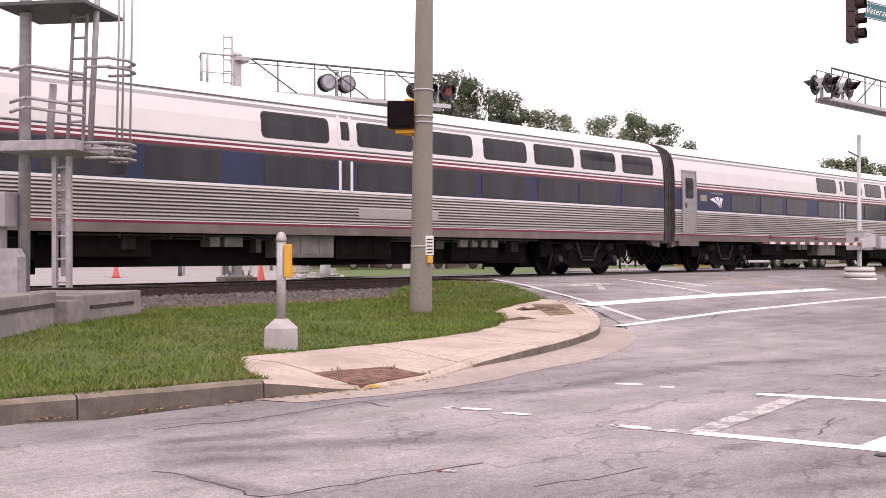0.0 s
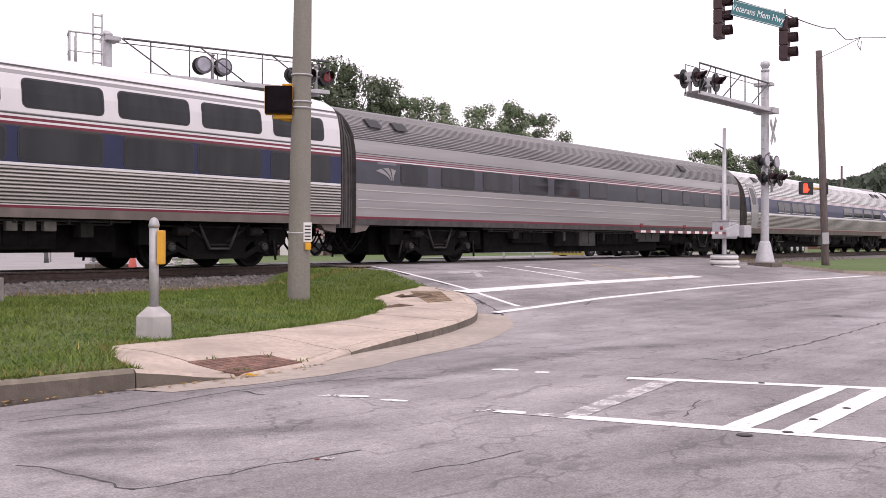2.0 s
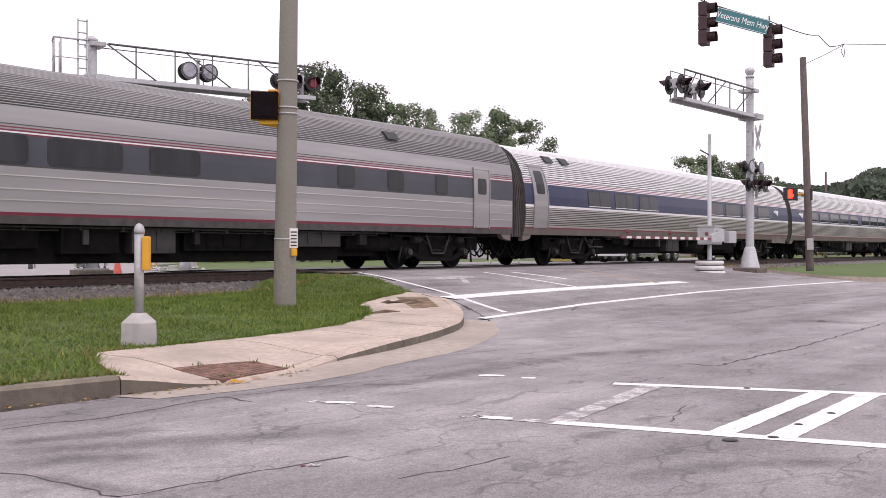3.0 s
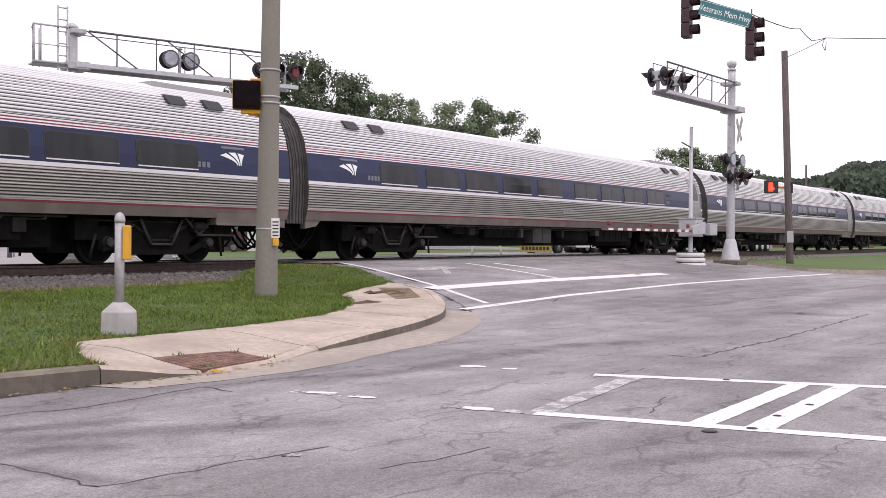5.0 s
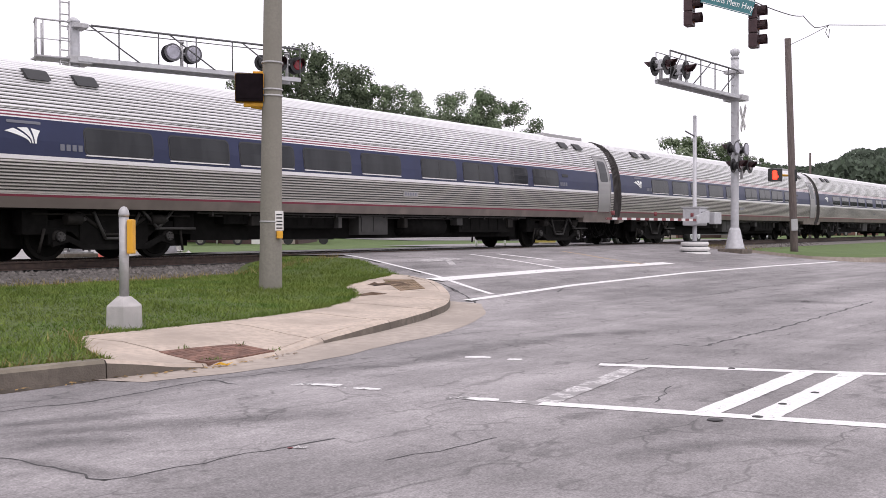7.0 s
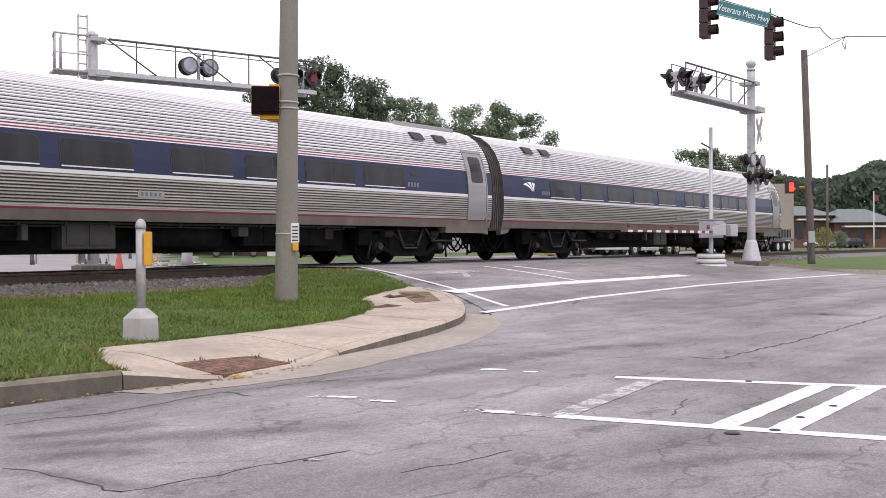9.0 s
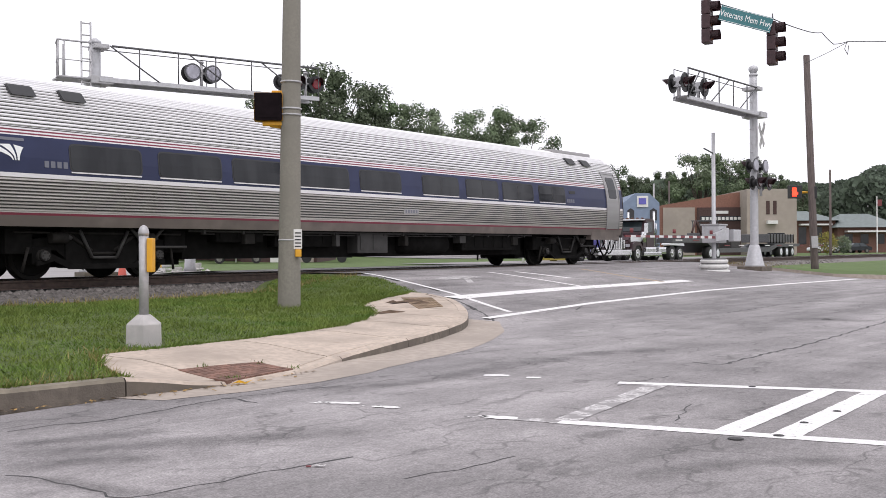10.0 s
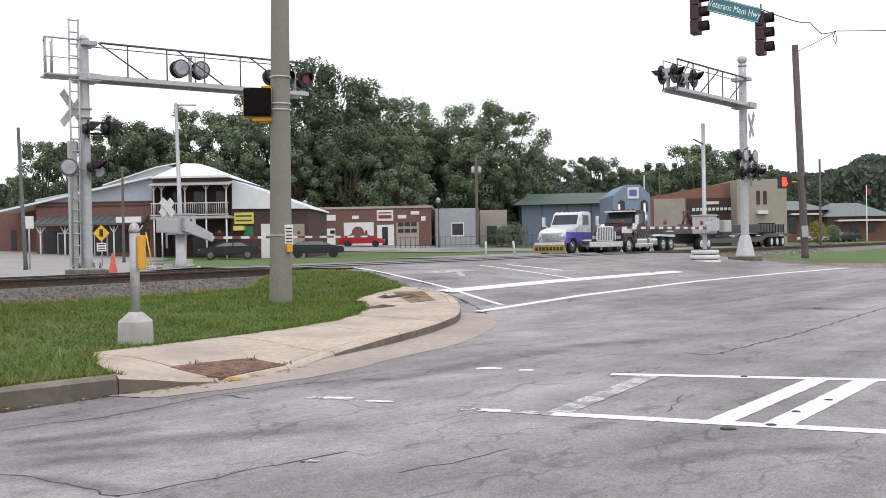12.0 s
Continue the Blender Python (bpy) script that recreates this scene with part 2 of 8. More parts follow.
def lathe(bm, rings, seg=20, mi=0, c=(0, 0, 0)):
    """Rings of (radius, height) turned about z."""
    loops = [[bm.verts.new((c[0] + r * math.cos(2 * math.pi * i / seg), c[1] + r * math.sin(2 * math.pi * i / seg), c[2] + z)) for i in range(seg)] for r, z in rings]
    for lo, hi in zip(loops, loops[1:]):
        for i in range(seg):
            f = bm.faces.new((lo[i], lo[(i + 1) % seg], hi[(i + 1) % seg], hi[i]))
            f.material_index, f.smooth = mi, True
    bm.faces.new(loops[0][::-1]).material_index = mi
    bm.faces.new(loops[-1]).material_index = mi
    return bm


def prism(bm, pts, axis, lo, hi, mi=0):
    """A closed outline in the plane across axis ('x', 'y' or 'z'), carried from lo to hi."""
    def at(p, d):
        return {"x": (d, p[0], p[1]), "y": (p[0], d, p[1]), "z": (p[0], p[1], d)}[axis]
    a, b = [bm.verts.new(at(p, lo)) for p in pts], [bm.verts.new(at(p, hi)) for p in pts]
    n = len(pts)
    for i in range(n):
        bm.faces.new((a[i], a[(i + 1) % n], b[(i + 1) % n], b[i])).material_index = mi
    bm.faces.new(a[::-1]).material_index = mi
    bm.faces.new(b).material_index = mi
    bmesh.ops.recalc_face_normals(bm, faces=bm.faces[:])
    return bm


# ---- the plan: S runs along the railway, D away from its centre line towards the camera ----
TURN = 54.73
TRACK_OFFSET = 18.673
RAIL = 0.629


def W(d, s, z=0.0):
    a = radians(TURN)
    y = TRACK_OFFSET - d
    return Vector((s * math.cos(a) - y * math.sin(a), s * math.sin(a) + y * math.cos(a), z))


def along(d, s, z=0.0, extra=0.0):
    """A pose at (d, s, z), local x along the railway, local y away from the camera."""
    p = W(d, s, z)
    return pose(p.x, p.y, p.z, 0, 0, TURN + extra)


def ease(u):
    u = min(1.0, max(0.0, u))
    return u * u * (3 - 2 * u)


def road_z(d):
    if abs(d) <= 2.4:
        return 0.62
    if d > 2.4:
        u = min(1.0, max(0.0, (10.6 - d) / 8.2))
        return 0.62 * (0.5 * u + 0.5 * ease(u))
    return 0.62 - 0.42 * ease((-2.4 - d) / 10)


def lerp_table(x, xs, ys):
    return float(np.interp(x, xs, ys))


KERB_S = (-60, -20, 3, 4.3, 5.1, 5.95, 6.9, 8.0, 9.1, 10.4, 12.1, 13.43, 14.57, 15.39, 15.8, 16.1, 18.1)
KERB_D = (5.5, 9.4, 11.35, 11.6, 11.7, 11.88, 11.8, 11.39, 11.18, 10.76, 10.11, 9.2, 8.2, 7.22, 6.47, 6.06, 2.6)


def kerb_d(s):
    return sum(lerp_table(s + o, KERB_S, KERB_D) for o in (-0.45, -0.3, -0.15, 0.0, 0.15, 0.3, 0.45)) / 7


def kerb_h(s):
    return lerp_table(s, (-60, 5.15, 5.9, 7.2, 9.2, 13.2, 14.7, 15.6, 18.2), (0.15, 0.15, 0.03, 0.02, 0.11, 0.125, 0.11, 0.04, 0.02))


def verge_z(d, s):
    """The near corner: lawn and pavement."""
    k = kerb_d(s)
    inside = max(0.0, k - d)
    full = 0.15 if s < 13 else kerb_h(s)
    h = kerb_h(s) + (full - kerb_h(s)) * ease(inside / 1.3)
    z = road_z(k) + h + 0.16 * ease((inside - 1.5) / 4.0) * ease((15 - s) / 4)
    low = 0.3 + 0.32 * ease((s - 14) / 4.0)
    return z + (min(low, 0.6) - z) * ease((7.0 - d) / 3.5)


def ground_z(d, s):
    if d > 2.4:
        if s < 18.5:
            return -0.06 if d > 3.2 else 0.1
        return road_z(d) - 0.06 if d > 4.5 else 0.2
    if d > -3.5:
        return 0.2
    base = 0.2 + 0.06 * ease((-3.5 - d) / 8)
    return base + 0.85 * ease((-d - 36) / 22) + 0.15 * ease((-d - 60) / 60)


def sheet(name, ss, ds, zf, material, label, kind="structure", category="", keep=None):
    verts = [tuple(W(d, s, zf(d, s))) for s in ss for d in ds]
    nd = len(ds)
    faces = [(i * nd + j, i * nd + j + 1, (i + 1) * nd + j + 1, (i + 1) * nd + j) for i in range(len(ss) - 1) for j in range(nd - 1)
             if keep is None or keep((ds[j] + ds[j + 1]) / 2, (ss[i] + ss[i + 1]) / 2)]
    me = bpy.data.meshes.new(name)
    me.from_pydata(verts, [], faces)
    me.materials.append(M[material])
    if me.polygons and me.polygons[0].normal.z < 0:
        me.flip_normals()
    me.polygons.foreach_set("use_smooth", [True] * len(me.polygons))
    return tagged(new(name, me), label, category or name, kind=kind)


def span(a, b, n):
    return [a + (b - a) * i / n for i in range(n + 1)]


# ---- ground, roads, verge ----
sheet("ground", [-2500, -600, -200, -100] + span(-60, 160, 55) + [220, 400, 900, 2500],
      [2500, 600, 150, 60, 45] + span(40, -60, 100) + [-65, -70, -80, -90, -105, -130, -200, -500, -1200, -2500], ground_z, "far_grass",
      "mown green lawn and open ground beside the railway")
sheet("road", span(-70, 140, 210), [45, 30, 20] + span(14, 2.4, 46), lambda d, s: -0.2 if s > 38.4 and d < 10.2 else road_z(d) if s > 18.2 or d > kerb_d(s) else road_z(kerb_d(s)) - 0.05, "asphalt", "worn pale grey asphalt highway beside the railway",
      keep=lambda d, s: d > kerb_d(s) - 0.6 if s < 18 else (d > 4.2 or s < 40))
LAYERS = [0.002]
edges = random.Random(31)


def strip(name, pts, width, material, label="", zf=road_z):
    """A flat band of paint along points (d, s) of the road; each a little over the one before."""
    bm = B()
    LAYERS[0] += 0.00012
    z = LAYERS[0]
    fine = []
    for (d0, s0), (d1, s1) in zip(pts, pts[1:]):
        n = max(1, int(math.hypot(d1 - d0, s1 - s0) / (0.09 if max(d0, d1) > 9.5 else 0.4)))
        fine += [(d0 + (d1 - d0) * i / n, s0 + (s1 - s0) * i / n) for i in range(n)]
    fine.append(pts[-1])
    left, right = [], []
    for i, (d, s) in enumerate(fine):
        a, b = fine[max(0, i - 1)], fine[min(len(fine) - 1, i + 1)]
        t = Vector((b[0] - a[0], b[1] - a[1])).normalized()
        nx, ny = -t.y * width / 2, t.x * width / 2
        for store, sg in ((left, 1), (right, -1)):
            rag = 1 + (edges.uniform(-0.009, 0.009) / width if d > 9.5 else 0)
            dd, s2 = d + sg * nx * rag, s + sg * ny * rag
            store.append(bm.verts.new(W(dd, s2, zf(dd) + z)))
    for i in range(len(fine) - 1):
        f = bm.faces.new((left[i], left[i + 1], right[i + 1], right[i]))
    bmesh.ops.recalc_face_normals(bm, faces=bm.faces[:])
    if bm.faces[0].normal.z < 0:
        bmesh.ops.reverse_faces(bm, faces=bm.faces[:])
    ob = part(name, bm, material)
    return tagged(ob, label, "road marking", kind="structure")


# railway: far street, crossing surface, ballast, rails, ties
sheet("far_street", span(-60, 140, 50), span(-12.2, -20.5, 6), lambda d, s: ground_z(d, s) + 0.05, "asphalt", "grey asphalt street along the far side of the railway", keep=lambda d, s: 46 < s < 97)
sheet("far_crossing_road", span(19, 38, 38), span(-2.4, -12.4, 20), lambda d, s: max(road_z(d), ground_z(d, s) + 0.05), "crossing", "asphalt crossing road beyond the rails")
sheet("far_apron", span(-40, 18, 40), span(-4.2, -12.3, 8), lambda d, s: ground_z(d, s) + 0.06, "apron", "pale concrete apron beyond the railway", keep=lambda d, s: s < 15.5)
sheet("house_street", span(-60, 50, 55), span(-12.0, -58, 23), lambda d, s: ground_z(d, s) + 0.06, "apron", "pale grey street before the balcony house", keep=lambda d, s: s < 0.79 * (18.67 - d))
sheet("crossing_surface", span(18.2, 38, 40), span(2.45, -2.45, 12), lambda d, s: 0.615 if abs(abs(d) - 0.75) > 0.2 else 0.575, "crossing", "asphalt surface of the level crossing between the rails")


def rail_profile():
    return [(-0.075, 0), (0.075, 0), (0.07, 0.02), (0.012, 0.035), (0.012, 0.125), (0.037, 0.135), (0.037, 0.172), (-0.037, 0.172), (-0.037, 0.135), (-0.012, 0.125), (-0.012, 0.035), (-0.07, 0.02)]


for d in (0.755, -0.755):
    bm = B()
    prism(bm, rail_profile(), "x", -260, 420)
    for f in bm.faces:
        if f.normal.z > 0.9 and f.calc_center_median().z > 0.17:
            f.material_index = 1
    tagged(part("rail", bm, ["rail", "rail_top"], m=along(d, 0, RAIL - 0.172)), "rusty steel rail with a polished head", "rail", kind="structure")

bm = B()
prism(bm, [(-3.0, 0.15), (-1.65, 0.42), (1.65, 0.42), (3.0, 0.15)], "x", -260, 18.2)
prism(bm, [(-3.0, 0.15), (-1.65, 0.42), (1.65, 0.42), (3.0, 0.15)], "x", 38, 420)
ballast = tagged(part("ballast_bed", bm, "ballast", m=along(0, 0)), "grey crushed stone ballast under the rails", "ballast", kind="structure")
rng = random.Random(5)
bm = B()
for i in range(5200):
    s = rng.uniform(-9, 18) if i < 4300 else rng.uniform(38, 60)
    d = rng.uniform(1.0, 3.15)
    z = 0.42 if d < 1.65 else 0.42 - 0.2 * (d - 1.65)
    p, r = Vector((s, -d, z)), rng.uniform(0.025, 0.06)
    vs = [bm.verts.new(p + Vector(v) * r * rng.uniform(0.7, 1.3)) for v in ((1, 0, 0), (-1, 0.2, 0), (0, 1, 0.1), (0.1, -1, 0), (0, 0, 0.9), (0, 0, -0.7))]
    for a, b in ((0, 2), (2, 1), (1, 3), (3, 0)):
        bm.faces.new((vs[a], vs[b], vs[4]))
        bm.faces.new((vs[b], vs[a], vs[5]))
tagged(part("ballast_stones", bm, "ballast", m=along(0, 0)), "loose crushed grey ballast stones", "ballast", kind="stuff")

# the near corner: lawn, kerb, gutter, pavement
sheet("verge", span(-60, 0, 60) + span(0.25, 18.1, 72), span(0, 1, 30), lambda u, s: 0, "grass", "green grass corner between kerb and railway")
ob = bpy.data.objects["verge"]
cols = span(-60, 0, 60) + span(0.25, 18.1, 72)
co = []
for s in cols:
    k = kerb_d(s) - 0.14
    for u in span(0, 1, 30):
        inner = 2.7 - 1.1 * ease((s - 14.5) / 2.0)
        d = k + (inner - k) * u if k > inner else inner
        co.append(tuple(W(d, s, verge_z(d, s) - (0.02 if u > 0 else 0.05) + (0.015 * noise.noise((s * 0.9, d * 0.9, 0)) if u > 0 else 0))))
ob.data.vertices.foreach_set("co", [c for p in co for c in p])
if ob.data.polygons[100].normal.z < 0:
    ob.data.flip_normals()
ob.data.update()

kerb = thing("kerb", along(TRACK_OFFSET, 0), "weathered concrete kerb stones round the corner", "kerb", kind="structure")
joints = [-20 + 3.0 * i for i in range(8)] + [3.6, 5.1, 6.0, 7.0, 8.0, 9.6, 11.2, 12.4, 13.4, 14.6, 15.6]
for s0, s1 in zip(joints, joints[1:]):
    bm = B()
    n = max(2, int((s1 - s0) / 0.25))
    rows = []
    for i in range(n + 1):
        s = s0 + 0.006 + (s1 - s0 - 0.012) * i / n
        k, e = kerb_d(s), 0.1
        t = Vector((kerb_d(s + e) - kerb_d(s - e), 2 * e)).normalized()
        nd, ns = t.y, -t.x
        zr = road_z(k)
        zt = verge_z(k - 0.01, s)
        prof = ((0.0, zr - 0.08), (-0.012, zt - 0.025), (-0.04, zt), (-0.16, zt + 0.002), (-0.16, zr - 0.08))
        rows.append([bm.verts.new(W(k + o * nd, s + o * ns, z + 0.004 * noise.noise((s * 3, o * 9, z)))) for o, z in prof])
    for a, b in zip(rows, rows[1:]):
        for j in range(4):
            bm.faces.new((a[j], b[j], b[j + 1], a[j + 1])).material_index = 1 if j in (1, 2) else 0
    bm.faces.new(rows[0])
    bm.faces.new(rows[-1][::-1])
    bmesh.ops.recalc_face_normals(bm, faces=bm.faces[:])
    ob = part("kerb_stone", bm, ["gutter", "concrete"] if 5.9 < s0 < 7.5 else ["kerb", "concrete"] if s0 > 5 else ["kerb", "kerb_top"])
    ob.parent = kerb
    ob.matrix_parent_inverse = kerb.matrix_basis.inverted()

# gutter apron along the kerb
bm = B()
rows = []
for s in span(5.0, 13.2, 90):
    k = kerb_d(s)
    wide = 0.36 + 0.38 * math.exp(-((s - 9.5) / 3.2) ** 2) + 0.05 * noise.noise((s * 1.7, 3, 0))
    rows.append([bm.verts.new(W(k - 0.01, s, road_z(k) + 0.003)), bm.verts.new(W(k + wide, s + 0.15, road_z(k + wide) + 0.003))])
for a, b in zip(rows, rows[1:]):
    bm.faces.new((a[0], b[0], b[1], a[1]))
bmesh.ops.recalc_face_normals(bm, faces=bm.faces[:])
if bm.faces[0].normal.z < 0:
    bmesh.ops.reverse_faces(bm, faces=bm.faces[:])
tagged(part("gutter", bm, "gutter"), "tan concrete gutter along the kerb", "gutter", kind="structure")

pavement = thing("pavement", along(TRACK_OFFSET, 0), "tan concrete pavement slabs with a kerb ramp", "pavement", kind="structure")
IN_S = (5.25, 5.65, 6.05, 7.0, 8.2, 9.3, 10.24, 11.5, 12.4, 13.1, 13.5, 13.8, 14.6, 15.7)
IN_D = (11.5, 10.6, 9.95, 9.9, 9.8, 9.6, 9.36, 8.75, 8.1, 7.4, 6.9, 6.72, 6.5, 6.25)


def pave_in(s):
    return lerp_table(s, IN_S, IN_D)


slabs = [5.25, 6.05, 7.9, 9.5, 11.1, 12.3, 13.4, 14.5, 15.65]
for s0, s1 in zip(slabs, slabs[1:]):
    bm = B()
    rows = []
    for s in span(s0 + 0.013, s1 - 0.013, 8):
        k = kerb_d(s) - 0.165
        i0 = min(pave_in(s), k - 0.05)
        rows.append([bm.verts.new(W(i0 + (k - i0) * v, s, verge_z(i0 + (k - i0) * v, s) + 0.004)) for v in span(0, 1, 5)])
    low = [[bm.verts.new(v.co - Vector((0, 0, 0.09))) for v in r] for r in rows]
    for a, b in zip(rows, rows[1:]):
        for j in range(5):
            bm.faces.new((a[j], b[j], b[j + 1], a[j + 1]))
    rim = [(r[0], l[0]) for r, l in zip(rows, low)] + list(zip(rows[-1], low[-1]))[1:] + [(r[-1], l[-1]) for r, l in zip(rows, low)][::-1][1:] + list(zip(rows[0], low[0]))[::-1][1:]
    for (a, al), (b, bl) in zip(rim, rim[1:]):
        bm.faces.new((a, b, bl, al))
    bmesh.ops.recalc_face_normals(bm, faces=bm.faces[:])
    ob = part("slab", bm, "concrete")
    ob.parent = pavement
    ob.matrix_parent_inverse = pavement.matrix_basis.inverted()

# red ramp pavers, in two sunken patches
for corners, nx, ny in ((((11.2, 6.02), (11.21, 7.0), (11.62, 7.07), (11.84, 6.04)), 12, 7), (((6.77, 14.69), (7.3, 14.92), (8.5, 13.68), (8.32, 13.24)), 9, 5)):
    c = [Vector(q) for q in corners]
    for i in range(nx):
        for j in range(ny):
            bm = B()
            g = 0.06
            quad = []
            for u, v in ((i + g, j + g), (i + 1 - g, j + g), (i + 1 - g, j + 1 - g), (i + g, j + 1 - g)):
                u, v = u / nx, v / ny
                q = (c[0] * (1 - u) + c[1] * u) * (1 - v) + (c[3] * (1 - u) + c[2] * u) * v
                quad.append(W(q.x, q.y, verge_z(q.x, q.y) + 0.012))
            up = [bm.verts.new(q) for q in quad]
            dn = [bm.verts.new(q - Vector((0, 0, 0.03))) for q in quad]
            bm.faces.new(up)
            for a in range(4):
                bm.faces.new((up[a], dn[a], dn[(a + 1) % 4], up[(a + 1) % 4]))
            bmesh.ops.recalc_face_normals(bm, faces=bm.faces[:])
            ob = part("paver", bm, "paver" if nx > 10 else "dusty_paver")
            ob.parent = pavement
            ob.matrix_parent_inverse = pavement.matrix_basis.inverted()

# the corner across the crossing road
bm = B()
pts = [(3.0, 38.2), (4.6, 36.8), (6.1, 36.6), (8.3, 36.4), (9.8, 37.2), (10.9, 39.5), (11.0, 60), (11.0, 140), (3.0, 140)]
top = [bm.verts.new(W(d, s, 0.34 if d < 3.5 else max(road_z(d), 0.1) + 0.1)) for d, s in pts]
bot = [bm.verts.new(W(d, s, min(road_z(d), 0.3) - 0.1)) for d, s in pts]
bm.faces.new(top)
for i in range(len(pts)):
    j = (i + 1) % len(pts)
    bm.faces.new((top[i], bot[i], bot[j], top[j])).material_index = 1
bmesh.ops.recalc_face_normals(bm, faces=bm.faces[:])
bmesh.ops.triangulate(bm, faces=[f for f in bm.faces if len(f.verts) > 4])
tagged(part("far_verge", bm, ["far_grass", "gutter"]), "grass corner with a low kerb across the crossing road", "verge", kind="structure")

# road markings
strip("edge_line", [(2.5, 18.55), (4.94, 17.3), (6.74, 16.42), (9.05, 14.85)], 0.12, "paint", "white edge line of the crossing road")
strip("stop_line", [(7.15, 15.75), (7.0, 20), (7.05, 27.0)], 0.4, "paint", "broad white stop line before the rails")
strip("junction_line", [(9.4, 13.6), (8.95, 18.0), (8.72, 24.2), (8.85, 30), (9.15, 36.2)], 0.16, "paint", "white line across the mouth of the crossing road")
strip("lane_line", [(3.5, 22.35), (7.0, 21.3)], 0.14, "paint", "white lane line at the crossing")
strip("lane_line", [(3.7, 23.4), (5.5, 23.2)], 0.2, "paint", "white lane mark at the crossing")
strip("centre_line", [(3.6, 27.1), (5.5, 26.0), (7.0, 25.5)], 0.22, "paint_yellow", "faded yellow centre line")
strip("lane_line", [(5.4, 18.9), (4.1, 20.4)], 0.16, "paint_worn", "white turn arrow shaft")
strip("lane_line", [(4.5, 18.9), (4.35, 20.6)], 0.42, "paint_worn", "white turn arrow head")
strip("crosswalk_line", [(14.55, 8.08), (16.8, 8.84), (20.5, 10.0)], 0.15, "paint", "white crosswalk border line")
strip("crosswalk_line", [(15.1, 6.03), (17.3, 6.5), (21, 7.3)], 0.15, "paint", "white crosswalk border line")
strip("crosswalk_line", [(14.6, 5.93), (15.15, 6.04)], 0.12, "paint_worn", "worn end of a white crosswalk line")
strip("crosswalk_bar", [(15.16, 6.1), (14.9, 8.12)], 0.17, "paint_worn", "worn white crosswalk bar")
strip("crosswalk_bar", [(16.21, 6.29), (16.17, 8.59)], 0.17, "paint", "white crosswalk bar")
strip("crosswalk_bar", [(16.56, 6.38), (16.52, 8.68)], 0.18, "paint", "white crosswalk bar")
for d in (17.6, 17.98, 19.2, 19.6):
    strip("crosswalk_bar", [(d, 6.65), (d - 0.05, 9.0)], 0.18, "paint", "white crosswalk bar")
def dash(a, b, width, crumbs):
    """A worn dash: one ragged blot of paint, with crumbs of it left at its worn end."""
    LAYERS[0] += 0.00012
    bm = B()
    def blot(cd, cs, ld, ls, half, n):
        L = math.hypot(ld, ls)
        ring = []
        for i in range(n):
            t = 2 * math.pi * i / n
            u, w = math.cos(t), math.sin(t)
            k = max(abs(u), abs(w)) ** 0.55
            u, w = u / k * edges.uniform(0.9, 1.06), w / k * edges.uniform(0.75, 1.12)
            d, q = cd + u * ld / 2 - w * half * ls / L, cs + u * ls / 2 + w * half * ld / L
            ring.append(bm.verts.new(W(d, q, road_z(d) + LAYERS[0])))
        bm.faces.new(ring)
    ld, ls = b[0] - a[0], b[1] - a[1]
    blot((a[0] + b[0]) / 2, (a[1] + b[1]) / 2, ld, ls, width / 2, 26)
    for k in range(crumbs):
        u = -abs(edges.gauss(0.05, 0.3))
        q = edges.uniform(0.06, 0.2)
        blot(a[0] + u * ld + edges.uniform(-0.04, 0.04), a[1] + u * ls + edges.uniform(-0.05, 0.05), ld * q, ls * q, width * edges.uniform(0.05, 0.16), 7)
    for f in bm.faces:
        f.normal_update()
        if f.normal.z < 0:
            f.normal_flip()
    tagged(part("guide_dash", bm, "paint"), "short worn white guide dash on the asphalt", "road marking", kind="structure")


for a, b, w, c in (((13.28, 7.85), (13.5, 7.98), 0.14, 0), ((13.7, 7.93), (13.82, 8.0), 0.11, 0), ((13.27, 5.79), (13.5, 5.9), 0.11, 16), ((13.66, 5.84), (13.88, 5.9), 0.09, 3), ((14.62, 5.92), (14.86, 5.98), 0.13, 10)):
    dash(a, b, w, c)

for d, q, r0 in ((16.35, 6.1, 0.05), (16.53, 6.35, 0.035), (16.51, 6.91, 0.03), (16.55, 7.52, 0.03), (15.6, 8.45, 0.03)):
    p = W(d, q, road_z(d) + 0.004)
    tagged(part("road_stud", lathe(B(), [(r0, 0), (r0 * 0.9, 0.004), (r0 * 0.4, 0.007)], 12, 0, tuple(p)), "crack"), "flat dark tar spot on the road marking", "road marking", kind="structure")

# cracks, seams and tyre stains of the asphalt
rng = random.Random(11)


def crack(pts, width, wander=0.05):
    out = []
    for (d0, s0), (d1, s1) in zip(pts, pts[1:]):
        n = max(2, int(math.hypot(d1 - d0, s1 - s0) / 0.12))
        out += [(d0 + (d1 - d0) * i / n + rng.uniform(-wander, wander) * 0.6, s0 + (s1 - s0) * i / n + rng.uniform(-wander, wander) * 0.6) for i in range(n)]
    bm = B()
    out.append(pts[-1])
    prev = None
    for i, (d, s) in enumerate(out):
        a, b = out[max(0, i - 1)], out[min(len(out) - 1, i + 1)]
        t = Vector((b[0] - a[0], b[1] - a[1])).normalized()
        w = width * rng.uniform(0.3, 0.9)
        pair = [bm.verts.new(W(d + sg * -t.y * w / 2, s + sg * t.x * w / 2, road_z(d) + 0.0014)) for sg in (1, -1)]
        if prev:
            bm.faces.new((prev[0], pair[0], pair[1], prev[1]))
        prev = pair
    for f in bm.faces:
        f.normal_update()
        if f.normal.z < 0:
            f.normal_flip()
    tagged(part("road_crack", bm, "crack"), "dark crack in the worn asphalt", "crack", kind="structure")


